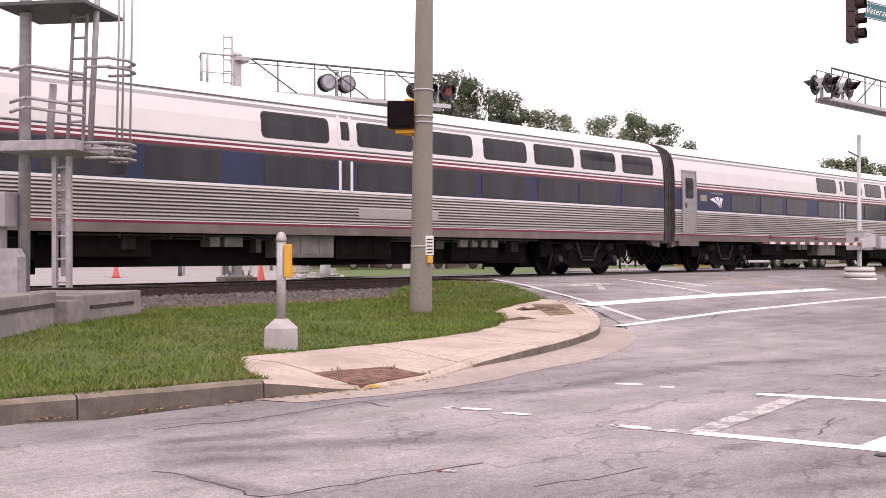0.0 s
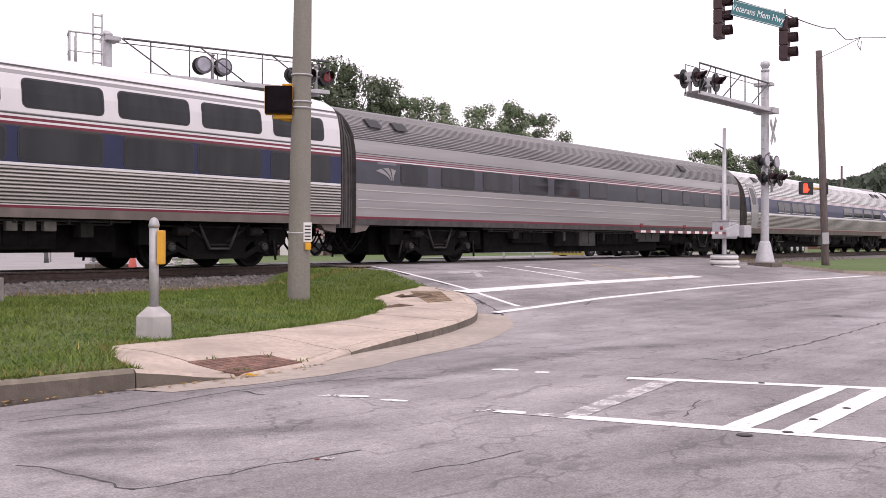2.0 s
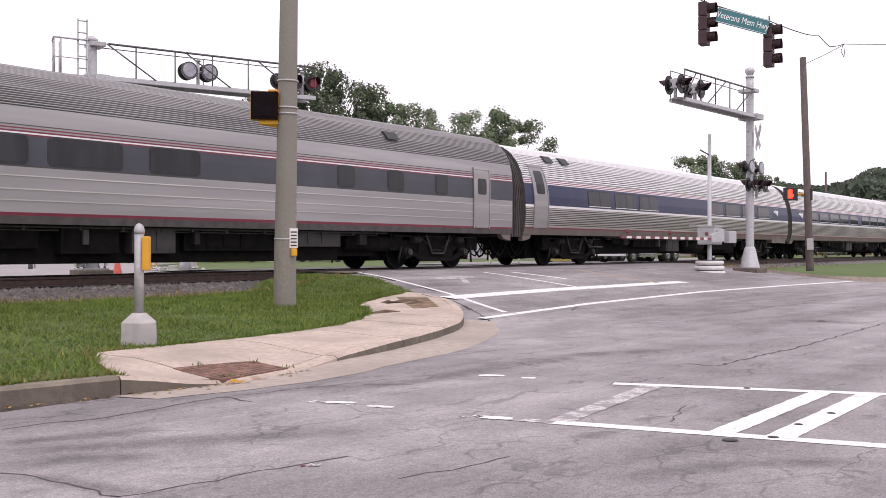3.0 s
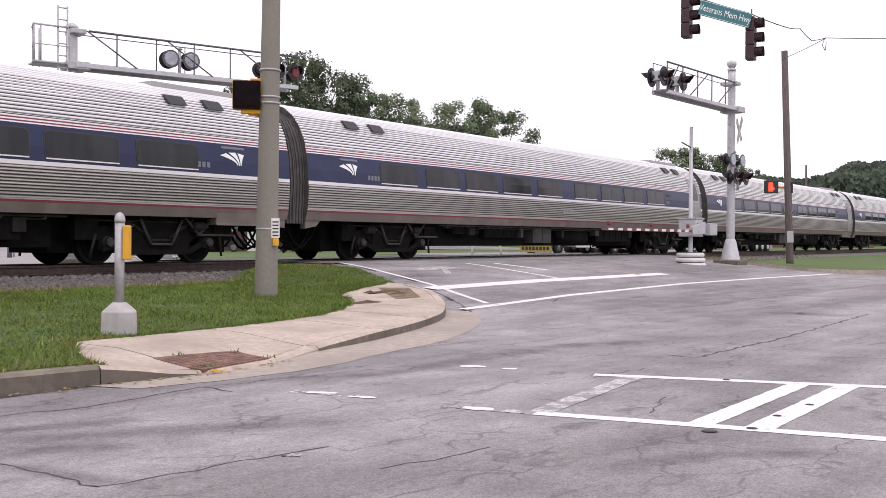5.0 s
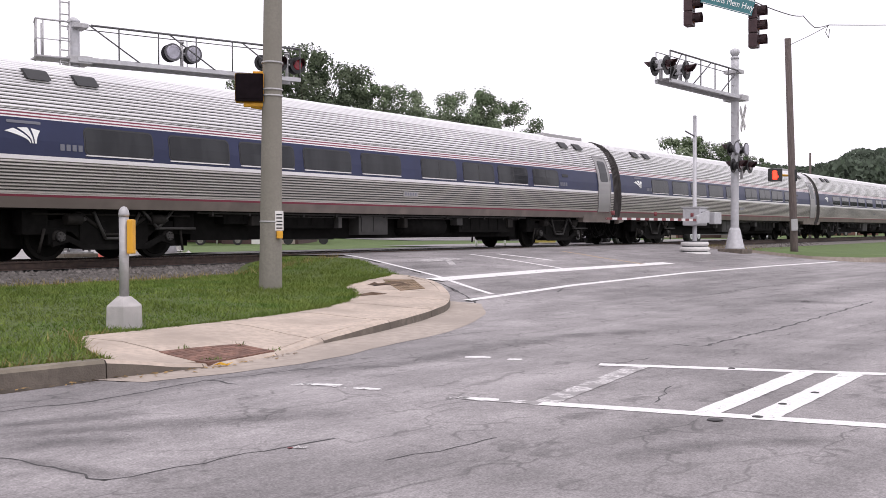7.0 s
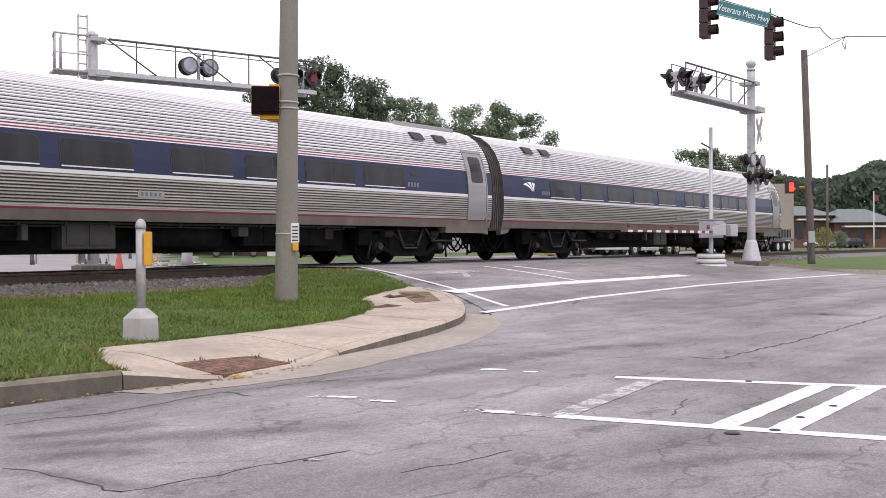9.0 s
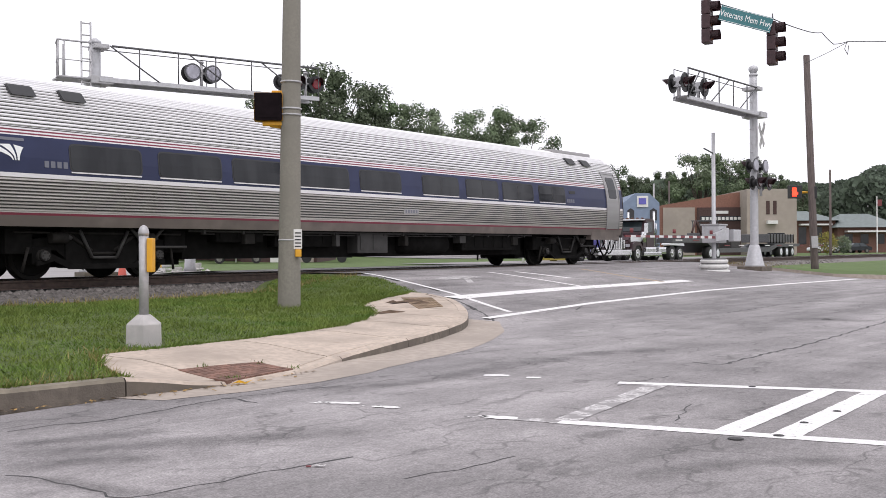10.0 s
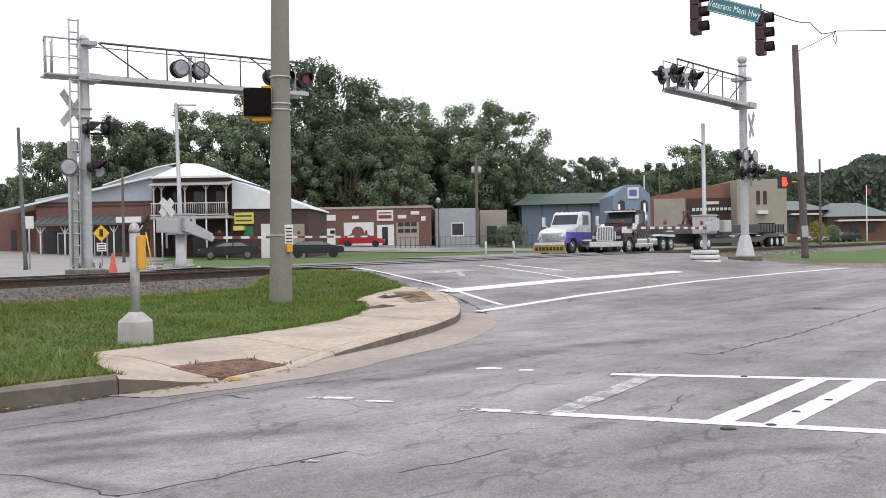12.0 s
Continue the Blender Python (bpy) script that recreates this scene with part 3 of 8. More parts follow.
def road_at(x, y):
    a = radians(TURN)
    return TRACK_OFFSET + x * math.sin(a) - y * math.cos(a), x * math.cos(a) + y * math.sin(a)


crack([(14.54, 2.99), (14.66, 3.50), (14.71, 4.07), (14.79, 4.36)], 0.03)
crack([(12.39, 3.68), (12.42, 3.99), (12.56, 4.38), (12.46, 5.13), (12.42, 5.52), (12.80, 5.49)], 0.035)
crack([(12.42, 5.52), (12.60, 6.31), (12.81, 7.24)], 0.018)
crack([(13.60, 2.97), (13.85, 3.04), (14.38, 3.00), (14.56, 3.01)], 0.03)
crack([(14.40, 9.94), (14.78, 9.90), (14.75, 11.21), (14.81, 12.29), (14.62, 17.56)], 0.05)
crack([(11.86, 23.51), (11.66, 20.75), (11.76, 17.81)], 0.05)
crack([(6.93, 15.72), (7.56, 15.39), (8.51, 14.61), (9.53, 13.59), (10.28, 12.60)], 0.06, 0.03)
crack([(9.49, 16.36), (8.96, 17.64)], 0.06, 0.03)
crack([(12.08, 7.47), (11.96, 8.89), (12.13, 10.22)], 0.018)
crack([(14.63, 7.91), (14.71, 8.77)], 0.025)
crack([(15.36, 4.09), (15.47, 4.42), (15.53, 4.90)], 0.014)
crack([(15.77, 6.50), (15.57, 7.26)], 0.02)


for k in range(26):
    x, y = rng.uniform(-3, 9), rng.uniform(8, 22)
    a = rng.uniform(-0.4, 0.5)
    L = rng.uniform(0.15, 0.6)
    if road_at(x, y)[0] > kerb_d(road_at(x, y)[1]) + 0.8:
        crack([road_at(x, y), road_at(x + L * math.cos(a), y + L * math.sin(a))], rng.uniform(0.012, 0.03), 0.02)

def smear(pts, width):
    """A soft dark tyre track on the asphalt, fading towards its edges."""
    bm = B()
    uv = bm.loops.layers.uv.new("uv")
    fine = []
    for (d0, s0), (d1, s1) in zip(pts, pts[1:]):
        fine += [(d0 + (d1 - d0) * i / 6, s0 + (s1 - s0) * i / 6) for i in range(6)]
    fine.append(pts[-1])
    prev = None
    for i, (d, s) in enumerate(fine):
        a, b = fine[max(0, i - 1)], fine[min(len(fine) - 1, i + 1)]
        t = Vector((b[0] - a[0], b[1] - a[1])).normalized()
        pair = [bm.verts.new(W(d + sg * -t.y * width / 2, s + sg * t.x * width / 2, road_z(d) + 0.001)) for sg in (1, -1)]
        if prev:
            f = bm.faces.new((prev[0], pair[0], pair[1], prev[1]))
            n = len(fine) - 1
            for lp, q in zip(f.loops, ((0, (i - 1) / n), (0, i / n), (1, i / n), (1, (i - 1) / n))):
                lp[uv].uv = q
            f.normal_update()
            if f.normal.z < 0:
                f.normal_flip()
        prev = pair
    tagged(part("tyre_track", bm, "tyre_track"), "dark rubber track on the pale asphalt", "tyre mark", kind="structure")


def tyre_track_mat():
    m = bpy.data.materials.new("tyre_track")
    m.use_nodes = True
    n, l = m.node_tree.nodes, m.node_tree.links
    b = n["Principled BSDF"]
    b.inputs["Base Color"].default_value = (0.1, 0.095, 0.097, 1)
    b.inputs["Roughness"].default_value = 0.85
    uvn = n.new("ShaderNodeUVMap")
    sep = n.new("ShaderNodeSeparateXYZ")
    l.new(uvn.outputs[0], sep.inputs[0])

    def hump(sock, lo):
        pp = n.new("ShaderNodeMath")
        pp.operation = "PINGPONG"
        pp.inputs[1].default_value = 0.5
        l.new(sock, pp.inputs[0])
        r = n.new("ShaderNodeMapRange")
        r.interpolation_type = "SMOOTHSTEP"
        r.inputs[2].default_value = lo
        l.new(pp.outputs[0], r.inputs[0])
        return r.outputs[0]
    tc = n.new("ShaderNodeTexCoord")
    t = n.new("ShaderNodeTexNoise")
    t.inputs["Scale"].default_value, t.inputs["Detail"].default_value = 3.0, 8
    l.new(tc.outputs["Object"], t.inputs["Vector"])
    r = n.new("ShaderNodeMapRange")
    for i, v in enumerate((0.3, 0.7, 0.12, 0.42)):
        r.inputs[i + 1].default_value = v
    l.new(t.outputs[0], r.inputs[0])
    total = r.outputs[0]
    for v in (hump(sep.outputs[0], 0.5), hump(sep.outputs[1], 0.25)):
        k = n.new("ShaderNodeMath")
        k.operation = "MULTIPLY"
        l.new(total, k.inputs[0])
        l.new(v, k.inputs[1])
        total = k.outputs[0]
    l.new(total, b.inputs["Alpha"])
    return m


M["tyre_track"] = tyre_track_mat()
smear([(12.96, 3.14), (13.23, 3.44), (13.57, 3.97), (14.04, 4.65), (14.49, 5.54)], 0.55)
smear([(13.57, 2.80), (13.93, 3.02), (14.35, 3.06), (14.84, 3.17)], 0.3)
smear([(12.76, 3.32), (13.06, 3.81), (13.17, 4.42)], 0.4)
smear([(13.37, 2.98), (13.59, 3.38), (13.90, 3.83)], 0.5)
smear([(13.24, 16.59), (13.64, 17.05), (14.57, 16.83)], 1.0)
smear([(13.07, 8.91), (13.20, 10.18), (13.71, 11.30)], 0.6)
smear([(12.66, 5.98), (13.07, 7.42), (13.07, 9.90)], 0.7)
smear([(16.23, 4.59), (16.62, 5.47), (17.46, 6.16)], 0.4)

# litter, a soil clump and sprouts on the corner
bit = thing("wrapper", Matrix.Translation(W(14.82, 4.05, 0.004)) @ Matrix.Diagonal((0.55, 0.55, 0.55, 1)), "crumpled red and white wrapper on the asphalt", "litter")
bm = B()
v = [bm.verts.new((x, y, z)) for x, y, z in ((-0.08, 0, 0), (-0.03, 0.03, 0.02), (0.02, 0.02, 0.006), (0.07, 0.04, 0.015), (0.05, -0.03, 0.004), (-0.02, -0.035, 0.012))]
bm.faces.new(v[:3] + [v[5]])
bm.faces.new([v[2], v[3], v[4], v[5]])
bmesh.ops.solidify(bm, geom=bm.faces[:], thickness=0.004)
part("paper", bm, "paint", bit)
bm = B()
box(bm, -0.13, -0.08, -0.02, 0.02, 0, 0.006, 0, 0.002)
part("red_corner", bm, "hatch_red", bit)
bit = thing("yellow_wrapper", Matrix.Translation(W(kerb_d(6.15) + 0.06, 6.15, 0.012)), "small crumpled yellow wrapper in the gutter", "litter")
bm = B()
v = [bm.verts.new(p) for p in ((-0.09, 0, 0), (-0.03, 0.03, 0.025), (0.03, 0, 0.01), (0.09, 0.02, 0.03), (0.04, -0.03, 0.0), (-0.04, -0.03, 0.012))]
bm.faces.new(v[:3] + [v[5]])
bm.faces.new([v[2], v[3], v[4], v[5]])
bmesh.ops.solidify(bm, geom=bm.faces[:], thickness=0.005)
part("paper", bm, "sign_yellow", bit)
for d, s, L, wdt in ((8.45, 12.35, 0.34, 0.09), (7.4, 14.2, 0.42, 0.16), (7.75, 14.05, 0.2, 0.12), (7.15, 14.0, 0.12, 0.1)):
    bm = B()
    n = 14
    base = [bm.verts.new(W(d + wdt * math.sin(2 * math.pi * i / n) * rng.uniform(0.7, 1.2) + 0.3 * L * math.cos(2 * math.pi * i / n), s + L * math.cos(2 * math.pi * i / n) * rng.uniform(0.8, 1.1), verge_z(d, s) + 0.004)) for i in range(n)]
    top = bm.verts.new(W(d, s, verge_z(d, s) + 0.05))
    for i in range(n):
        bm.faces.new((base[i], base[(i + 1) % n], top))
    bmesh.ops.recalc_face_normals(bm, faces=bm.faces[:])
    tagged(part("soil_clump", bm, "soil"), "dark washed-up soil on the pavement", "soil", kind="stuff")

rng = random.Random(61)
for d, q, count, high in ((11.2, 6.3, 9, 0.05), (11.22, 6.98, 10, 0.045), (11.6, 7.06, 9, 0.04), (11.7, 6.2, 26, 0.03), (7.2, 14.3, 10, 0.04)):
    bm = B()
    for k in range(count):
        dd, qq = d + rng.gauss(0, 0.035), q + rng.gauss(0, 0.05)
        p = W(dd, qq, verge_z(dd, qq) + 0.008)
        t, h = rng.uniform(0, 6.28), high * rng.uniform(0.4, 1.2)
        side = Vector((math.cos(t), math.sin(t), 0)) * rng.uniform(0.004, 0.009)
        tip = p + Vector((rng.gauss(0, 0.5), rng.gauss(0, 0.5), 1)) * h
        bm.faces.new((bm.verts.new(p - side), bm.verts.new(p + side), bm.verts.new(tip)))
    tagged(part("weed", bm, "weed"), "small green weed sprouting between the pavers", "weed", kind="stuff")

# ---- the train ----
# roof steel is whitened: the bright skylight on it is put into the colour
M["steel_roof"] = mat("lit_stainless_roof", (0.88, 0.87, 0.88), 0.4, 0.2, 2.5, 0.14, coarse=0.12, coarse_scale=0.5, stretch=(0.2, 1, 3))
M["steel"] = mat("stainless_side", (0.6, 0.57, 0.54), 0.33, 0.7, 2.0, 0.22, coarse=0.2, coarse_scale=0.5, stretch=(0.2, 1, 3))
M["steel_dull"] = mat("dull_stainless", (0.36, 0.35, 0.35), 0.42, 0.5, 1.5, 0.18, coarse=0.2, coarse_scale=0.4, stretch=(0.2, 1, 3))
# near-black steel: the shade inside the flutes is put into the colour
M["steel_groove"] = mat("shaded_groove", (0.045, 0.042, 0.04), 0.7, 0.1, 3, 0.3)
M["blue"] = mat("coach_blue", (0.03, 0.037, 0.09), 0.35, 0, 1.5, 0.2, coarse=0.15, coarse_scale=0.4, spec=0.25)
M["coach_white"] = mat("coach_white", (0.75, 0.73, 0.74), 0.4, 0, 1.2, 0.06, coarse=0.07, coarse_scale=0.4)
M["coach_red"] = mat("coach_red", (0.18, 0.018, 0.04), 0.4, 0, 2, 0.15)
M["skirt"] = mat("grimy_skirt", (0.22, 0.185, 0.165), 0.6, 0.2, 2.0, 0.3, coarse=0.3, coarse_scale=0.6)
# near-black: the shade under the cars is put into the grime and wheel colours
M["shaded_grime"] = mat("shaded_underframe_grime", (0.009, 0.0085, 0.008), 0.9, 0, 5, 0.45, spec=0.12)
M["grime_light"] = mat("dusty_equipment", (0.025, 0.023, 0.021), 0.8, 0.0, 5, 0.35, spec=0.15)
# tinted glass; paler upright streaks are reflections painted into its colour
M["window_glass"] = mat("tinted_window_reflections", (0.024, 0.025, 0.029), 0.1, 0.0, 1.4, 0.5, spec=0.22, color2=(0.038, 0.04, 0.044), stretch=(1.6, 1, 0.35))
M["gasket"] = mat("window_gasket", (0.03, 0.03, 0.032), 0.6)
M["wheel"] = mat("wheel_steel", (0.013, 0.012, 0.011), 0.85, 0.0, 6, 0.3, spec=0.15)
M["diaphragm"] = mat("diaphragm_rubber", (0.085, 0.077, 0.075), 0.8, 0, 4, 0.35)
M["faded_print"] = mat("faded_print", (0.16, 0.165, 0.2), 0.6)
M["equip_grey"] = mat("grey_equipment", (0.2, 0.19, 0.175), 0.7, 0.1, 4, 0.3)
M["equip_dark"] = mat("dark_grey_equipment", (0.046, 0.044, 0.042), 0.7, 0.1, 4, 0.3)
M["grey_band"] = mat("faded_grey_band", (0.052, 0.055, 0.073), 0.45, 0, 1.5, 0.2)

CAR, GAP, SPEED = 25.36, 26.01, 17.56
REAR = 25.62  # from the nose to the middle of the rear coupling gap

# cross sections: (half width, height over the rail)
TUBE = ((1.50, 1.0), (1.555, 1.20), (1.585, 1.50), (1.60, 1.90), (1.585, 2.25), (1.53, 2.62), (1.43, 2.96), (1.28, 3.27), (1.05, 3.56), (0.75, 3.77), (0.4, 3.90), (0.0, 3.94))
TALL = ((1.57, 1.0), (1.59, 1.20), (1.60, 1.50), (1.60, 1.90), (1.60, 2.40), (1.595, 2.90), (1.57, 3.30), (1.50, 3.62), (1.36, 3.82), (1.05, 4.0), (0.6, 4.12), (0.0, 4.16))
OLD = ((1.49, 1.0), (1.51, 1.20), (1.52, 1.50), (1.52, 1.90), (1.52, 2.40), (1.50, 2.85), (1.42, 3.20), (1.26, 3.50), (1.02, 3.76), (0.70, 3.95), (0.38, 4.05), (0.0, 4.09))


def arc_of(profile):
    """The section as a smooth function of running length."""
    pts = [Vector(p) for p in profile]
    L = [0.0]
    for a, b in zip(pts, pts[1:]):
        L.append(L[-1] + (b - a).length)
    ys, zs = [p.x for p in pts], [p.y for p in pts]
    return L, ys, zs


def half_width(profile, z):
    return float(np.interp(z, [p[1] for p in profile], [p[0] for p in profile]))


def shell(profile, bands, x0, x1, fluted):
    """The car's body: bands of (top height, material index); fluted: ranges of height that are corrugated, with pitch."""
    L, ys, zs = arc_of(profile)
    tops = [b[0] for b in bands]
    stops = set(tops)
    us = [u for u in span(0, L[-1], 40)]
    for t in tops:
        if t < zs[-1]:
            us.append(float(np.interp(t, zs, L)))
    for lo, hi, pitch in fluted:
        a, b = float(np.interp(lo, zs, L)), float(np.interp(hi, zs, L))
        n = max(1, round((b - a) / pitch))
        us = [u for u in us if not (a + 1e-6 < u < b - 1e-6)]
        for i in range(n):
            us += [a + (b - a) * (i + f) / n for f in (0.0, 0.14, 0.3, 0.62, 0.84)]
        us.append(b)
    us = sorted(set(round(u, 5) for u in us))

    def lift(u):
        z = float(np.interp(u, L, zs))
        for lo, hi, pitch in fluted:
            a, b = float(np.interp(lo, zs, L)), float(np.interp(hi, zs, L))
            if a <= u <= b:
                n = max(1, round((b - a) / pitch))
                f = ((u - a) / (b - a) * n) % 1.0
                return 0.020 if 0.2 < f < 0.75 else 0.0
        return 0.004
    ring = []
    for u in us:
        y, z = float(np.interp(u, L, ys)), float(np.interp(u, L, zs))
        e = 0.02
        t = Vector((float(np.interp(u + e, L, ys)) - float(np.interp(u - e, L, ys)), float(np.interp(u + e, L, zs)) - float(np.interp(u - e, L, zs)))).normalized()
        h = lift(u)
        ring.append((y + t.y * h, z - t.x * h, z, h))
    full = [(-y, z, zc, h) for y, z, zc, h in ring] + [(y, z, zc, h) for y, z, zc, h in ring[::-1][1:]]
    bm = B()
    ends = [[bm.verts.new((x, y, z)) for y, z, _, _ in full] for x in (x0, x1)]
    for i in range(len(full) - 1):
        f = bm.faces.new((ends[0][i], ends[0][i + 1], ends[1][i + 1], ends[1][i]))
        zc = (full[i][2] + full[i + 1][2]) / 2
        f.material_index = next((b[1] for b in bands if zc <= b[0] + 1e-4), bands[-1][1])
        # recessed faces of the flutes take the painted shade colour
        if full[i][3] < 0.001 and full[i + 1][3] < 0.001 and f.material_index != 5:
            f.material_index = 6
    for e in (ends[0][::-1], ends[1]):
        bm.faces.new(e).material_index = 5
    bmesh.ops.recalc_face_normals(bm, faces=bm.faces[:])
    return bm


SHELL_MATS = ["skirt", "steel", "blue", "coach_red", "coach_white", "diaphragm", "steel_groove", "steel_roof", "grey_band", "steel_dull"]


def on_side(bm, profile, x0, x1, z0, z1, r=0.06, out=0.012, side=-1, mi=0, depth=0.03):
    """A rounded panel that follows the curve of the car's side."""
    r = min(r, (x1 - x0) / 2.01, (z1 - z0) / 2.01)
    levels = []
    for k in range(4):
        a = radians(90 * k / 3)
        levels.append((z0 + r * (1 - math.cos(a)), r * (1 - math.sin(a))))
    n = max(1, int((z1 - z0 - 2 * r) / 0.12))
    levels += [(z0 + r + (z1 - z0 - 2 * r) * i / n, 0.0) for i in range(1, n)]
    levels += [(z1 + z0 - z, i) for z, i in levels[:4][::-1]]
    rows = []
    for z, inset in levels:
        y = half_width(profile, z) + out
        rows.append([bm.verts.new(p) for p in ((x0 + inset, side * (y - depth), z), (x0 + inset, side * y, z), (x1 - inset, side * y, z), (x1 - inset, side * (y - depth), z))])
    fs = []
    for lo, hi in zip(rows, rows[1:]):
        for i in range(3):
            fs.append(bm.faces.new((lo[i], lo[i + 1], hi[i + 1], hi[i])))
    fs.append(bm.faces.new(rows[0]))
    fs.append(bm.faces.new(rows[-1][::-1]))
    for f in fs:
        f.material_index = mi
    bmesh.ops.recalc_face_normals(bm, faces=fs)
    return bm


def wheelset_mesh():
    bm = B()
    for sg in (-1, 1):
        frustum(bm, (0, sg * 0.69, 0), (0, sg, 0), 0.487, 0.487, 0.03, 28)
        frustum(bm, (0, sg * 0.72, 0), (0, sg, 0), 0.457, 0.45, 0.1, 28)
        frustum(bm, (0, sg * 0.82, 0), (0, sg, 0), 0.38, 0.36, 0.004, 24, 1)
        frustum(bm, (0, sg * 0.82, 0), (0, sg, 0), 0.13, 0.11, 0.14, 14, 1)
    frustum(bm, (0, -0.8, 0), (0, 1, 0), 0.09, 0.09, 1.6, 12, 1)
    return mesh_of(bm, "wheelset", "wheel", "shaded_grime")


WHEELSET = wheelset_mesh()


def truck_mesh(heavy):
    bm = B()
    for sg in (-1, 1):
        y0, y1 = sorted((sg * 0.98, sg * 1.16))
        prism(bm, [(-1.75, 0.62), (-1.75, 0.75), (-1.0, 0.82), (-0.6, 0.58), (0.6, 0.58), (1.0, 0.82), (1.75, 0.75), (1.75, 0.62), (1.0, 0.56), (0.7, 0.34), (-0.7, 0.34), (-1.0, 0.56)], "y", y0, y1)
        for x in (-1.3, 1.3):
            box(bm, x - 0.2, x + 0.2, y0 - 0.02, y1 + 0.02, 0.3, 0.62, 0, 0.03)
            frustum(bm, (x, sg * 1.0, 0.46), (0, sg, 0), 0.14, 0.12, 0.24, 12, 1)
        for x in (-0.32, 0.32):
            lathe(bm, [(0.13, 0.58), (0.15, 0.64), (0.12, 0.7), (0.15, 0.76), (0.12, 0.82), (0.15, 0.88), (0.13, 0.98)], 12, 0, (x, sg * 1.07, 0))
        bar(bm, (-0.9, sg * 1.2, 0.95), (-0.25, sg * 1.2, 0.55), 0.04, 6, 1)
        bar(bm, (0.9, sg * 1.2, 0.95), (0.25, sg * 1.2, 0.55), 0.04, 6, 1)
        bar(bm, (-0.3, sg * 1.2, 0.5), (0.3, sg * 1.2, 0.5), 0.035, 6, 1)
    # filler boxes, added as dark mass for the shade between the wheels
    box(bm, -2.3, 2.3, -0.66, 0.66, 0.24, 1.0)
    for sg in (-1, 1):
        y0, y1 = sorted((sg * 0.86, sg * 1.2))
        box(bm, -0.82, 0.82, y0, y1, 0.22, 0.98, 0, 0.05)
        box(bm, -2.05, -1.5, y0, y1, 0.5, 0.98, 0, 0.05)
        box(bm, 1.5, 2.05, y0, y1, 0.5, 0.98, 0, 0.05)
        # equaliser, brake cylinders, shock absorbers, sand pipes and cable runs
        e0, e1 = sorted((sg * 1.2, sg * 1.27))
        prism(bm, [(-1.45, 0.36), (-1.15, 0.5), (-0.7, 0.3), (0.7, 0.3), (1.15, 0.5), (1.45, 0.36), (1.45, 0.27), (1.1, 0.36), (0.75, 0.2), (-0.75, 0.2), (-1.1, 0.36), (-1.45, 0.27)], "y", e0, e1)
        for x in (-1.0, 1.0):
            frustum(bm, (x - 0.17, sg * 1.24, 0.8), (1, 0, 0), 0.11, 0.11, 0.34, 12, 1)
            frustum(bm, (x + 0.17, sg * 1.24, 0.8), (1, 0, 0), 0.07, 0.03, 0.12, 10, 2)
            bar(bm, (x * 0.55, sg * 1.26, 0.95), (x * 0.28, sg * 1.26, 0.42), 0.035, 6, 2)
            bar(bm, (x * 1.62, sg * 1.24, 0.62), (x * 1.72, sg * 1.2, 0.16), 0.03, 6, 1)
            frustum(bm, (x * 1.3, sg * 1.27, 0.46), (0, sg, 0), 0.1, 0.09, 0.05, 12, 2)
            for k in range(6):
                t = 2 * math.pi * k / 6
                frustum(bm, (x * 1.3 + 0.065 * math.cos(t), sg * 1.32, 0.46 + 0.065 * math.sin(t)), (0, sg, 0), 0.012, 0.012, 0.02, 6, 1)
        bar(bm, (-0.28, sg * 1.26, 0.42), (0.28, sg * 1.26, 0.42), 0.03, 6, 2)
        bar(bm, (-1.9, sg * 1.22, 0.9), (1.9, sg * 1.22, 0.88), 0.022, 6, 1)
    return mesh_of(bm, "truck_frame", "shaded_grime", "grime_light", "equip_dark")


TRUCK = truck_mesh(False)
WHEELS = []


def add_trucks(car, centres):
    for c in centres:
        tr = new("truck_frame", TRUCK)
        tr.parent = car
        tr.location = (c, 0, 0)
        for x in (-1.3, 1.3):
            w = new("wheelset", WHEELSET)
            w.parent = tr
            w.location = (x, 0, 0.457)
            WHEELS.append((w, x))


def windows(car, profile, spans, z0, z1, sill=True):
    for x0, x1 in spans:
        bm = B()
        on_side(bm, profile, x0, x1, z0, z1, min(0.09, (x1 - x0) / 5), 0.016, -1)
        pane = part("window", bm, "window_glass", car)
        bm = B()
        on_side(bm, profile, x0 - 0.03, x1 + 0.03, z0 - 0.03, z1 + 0.03, min(0.11, (x1 - x0) / 5), 0.011, -1)
        part("gasket", bm, "gasket", pane)
        if sill:
            bm = B()
            on_side(bm, profile, x0, x1, z0 - 0.045, z0 - 0.02, 0.008, 0.024, -1)
            part("sill", bm, "coach_white", pane)


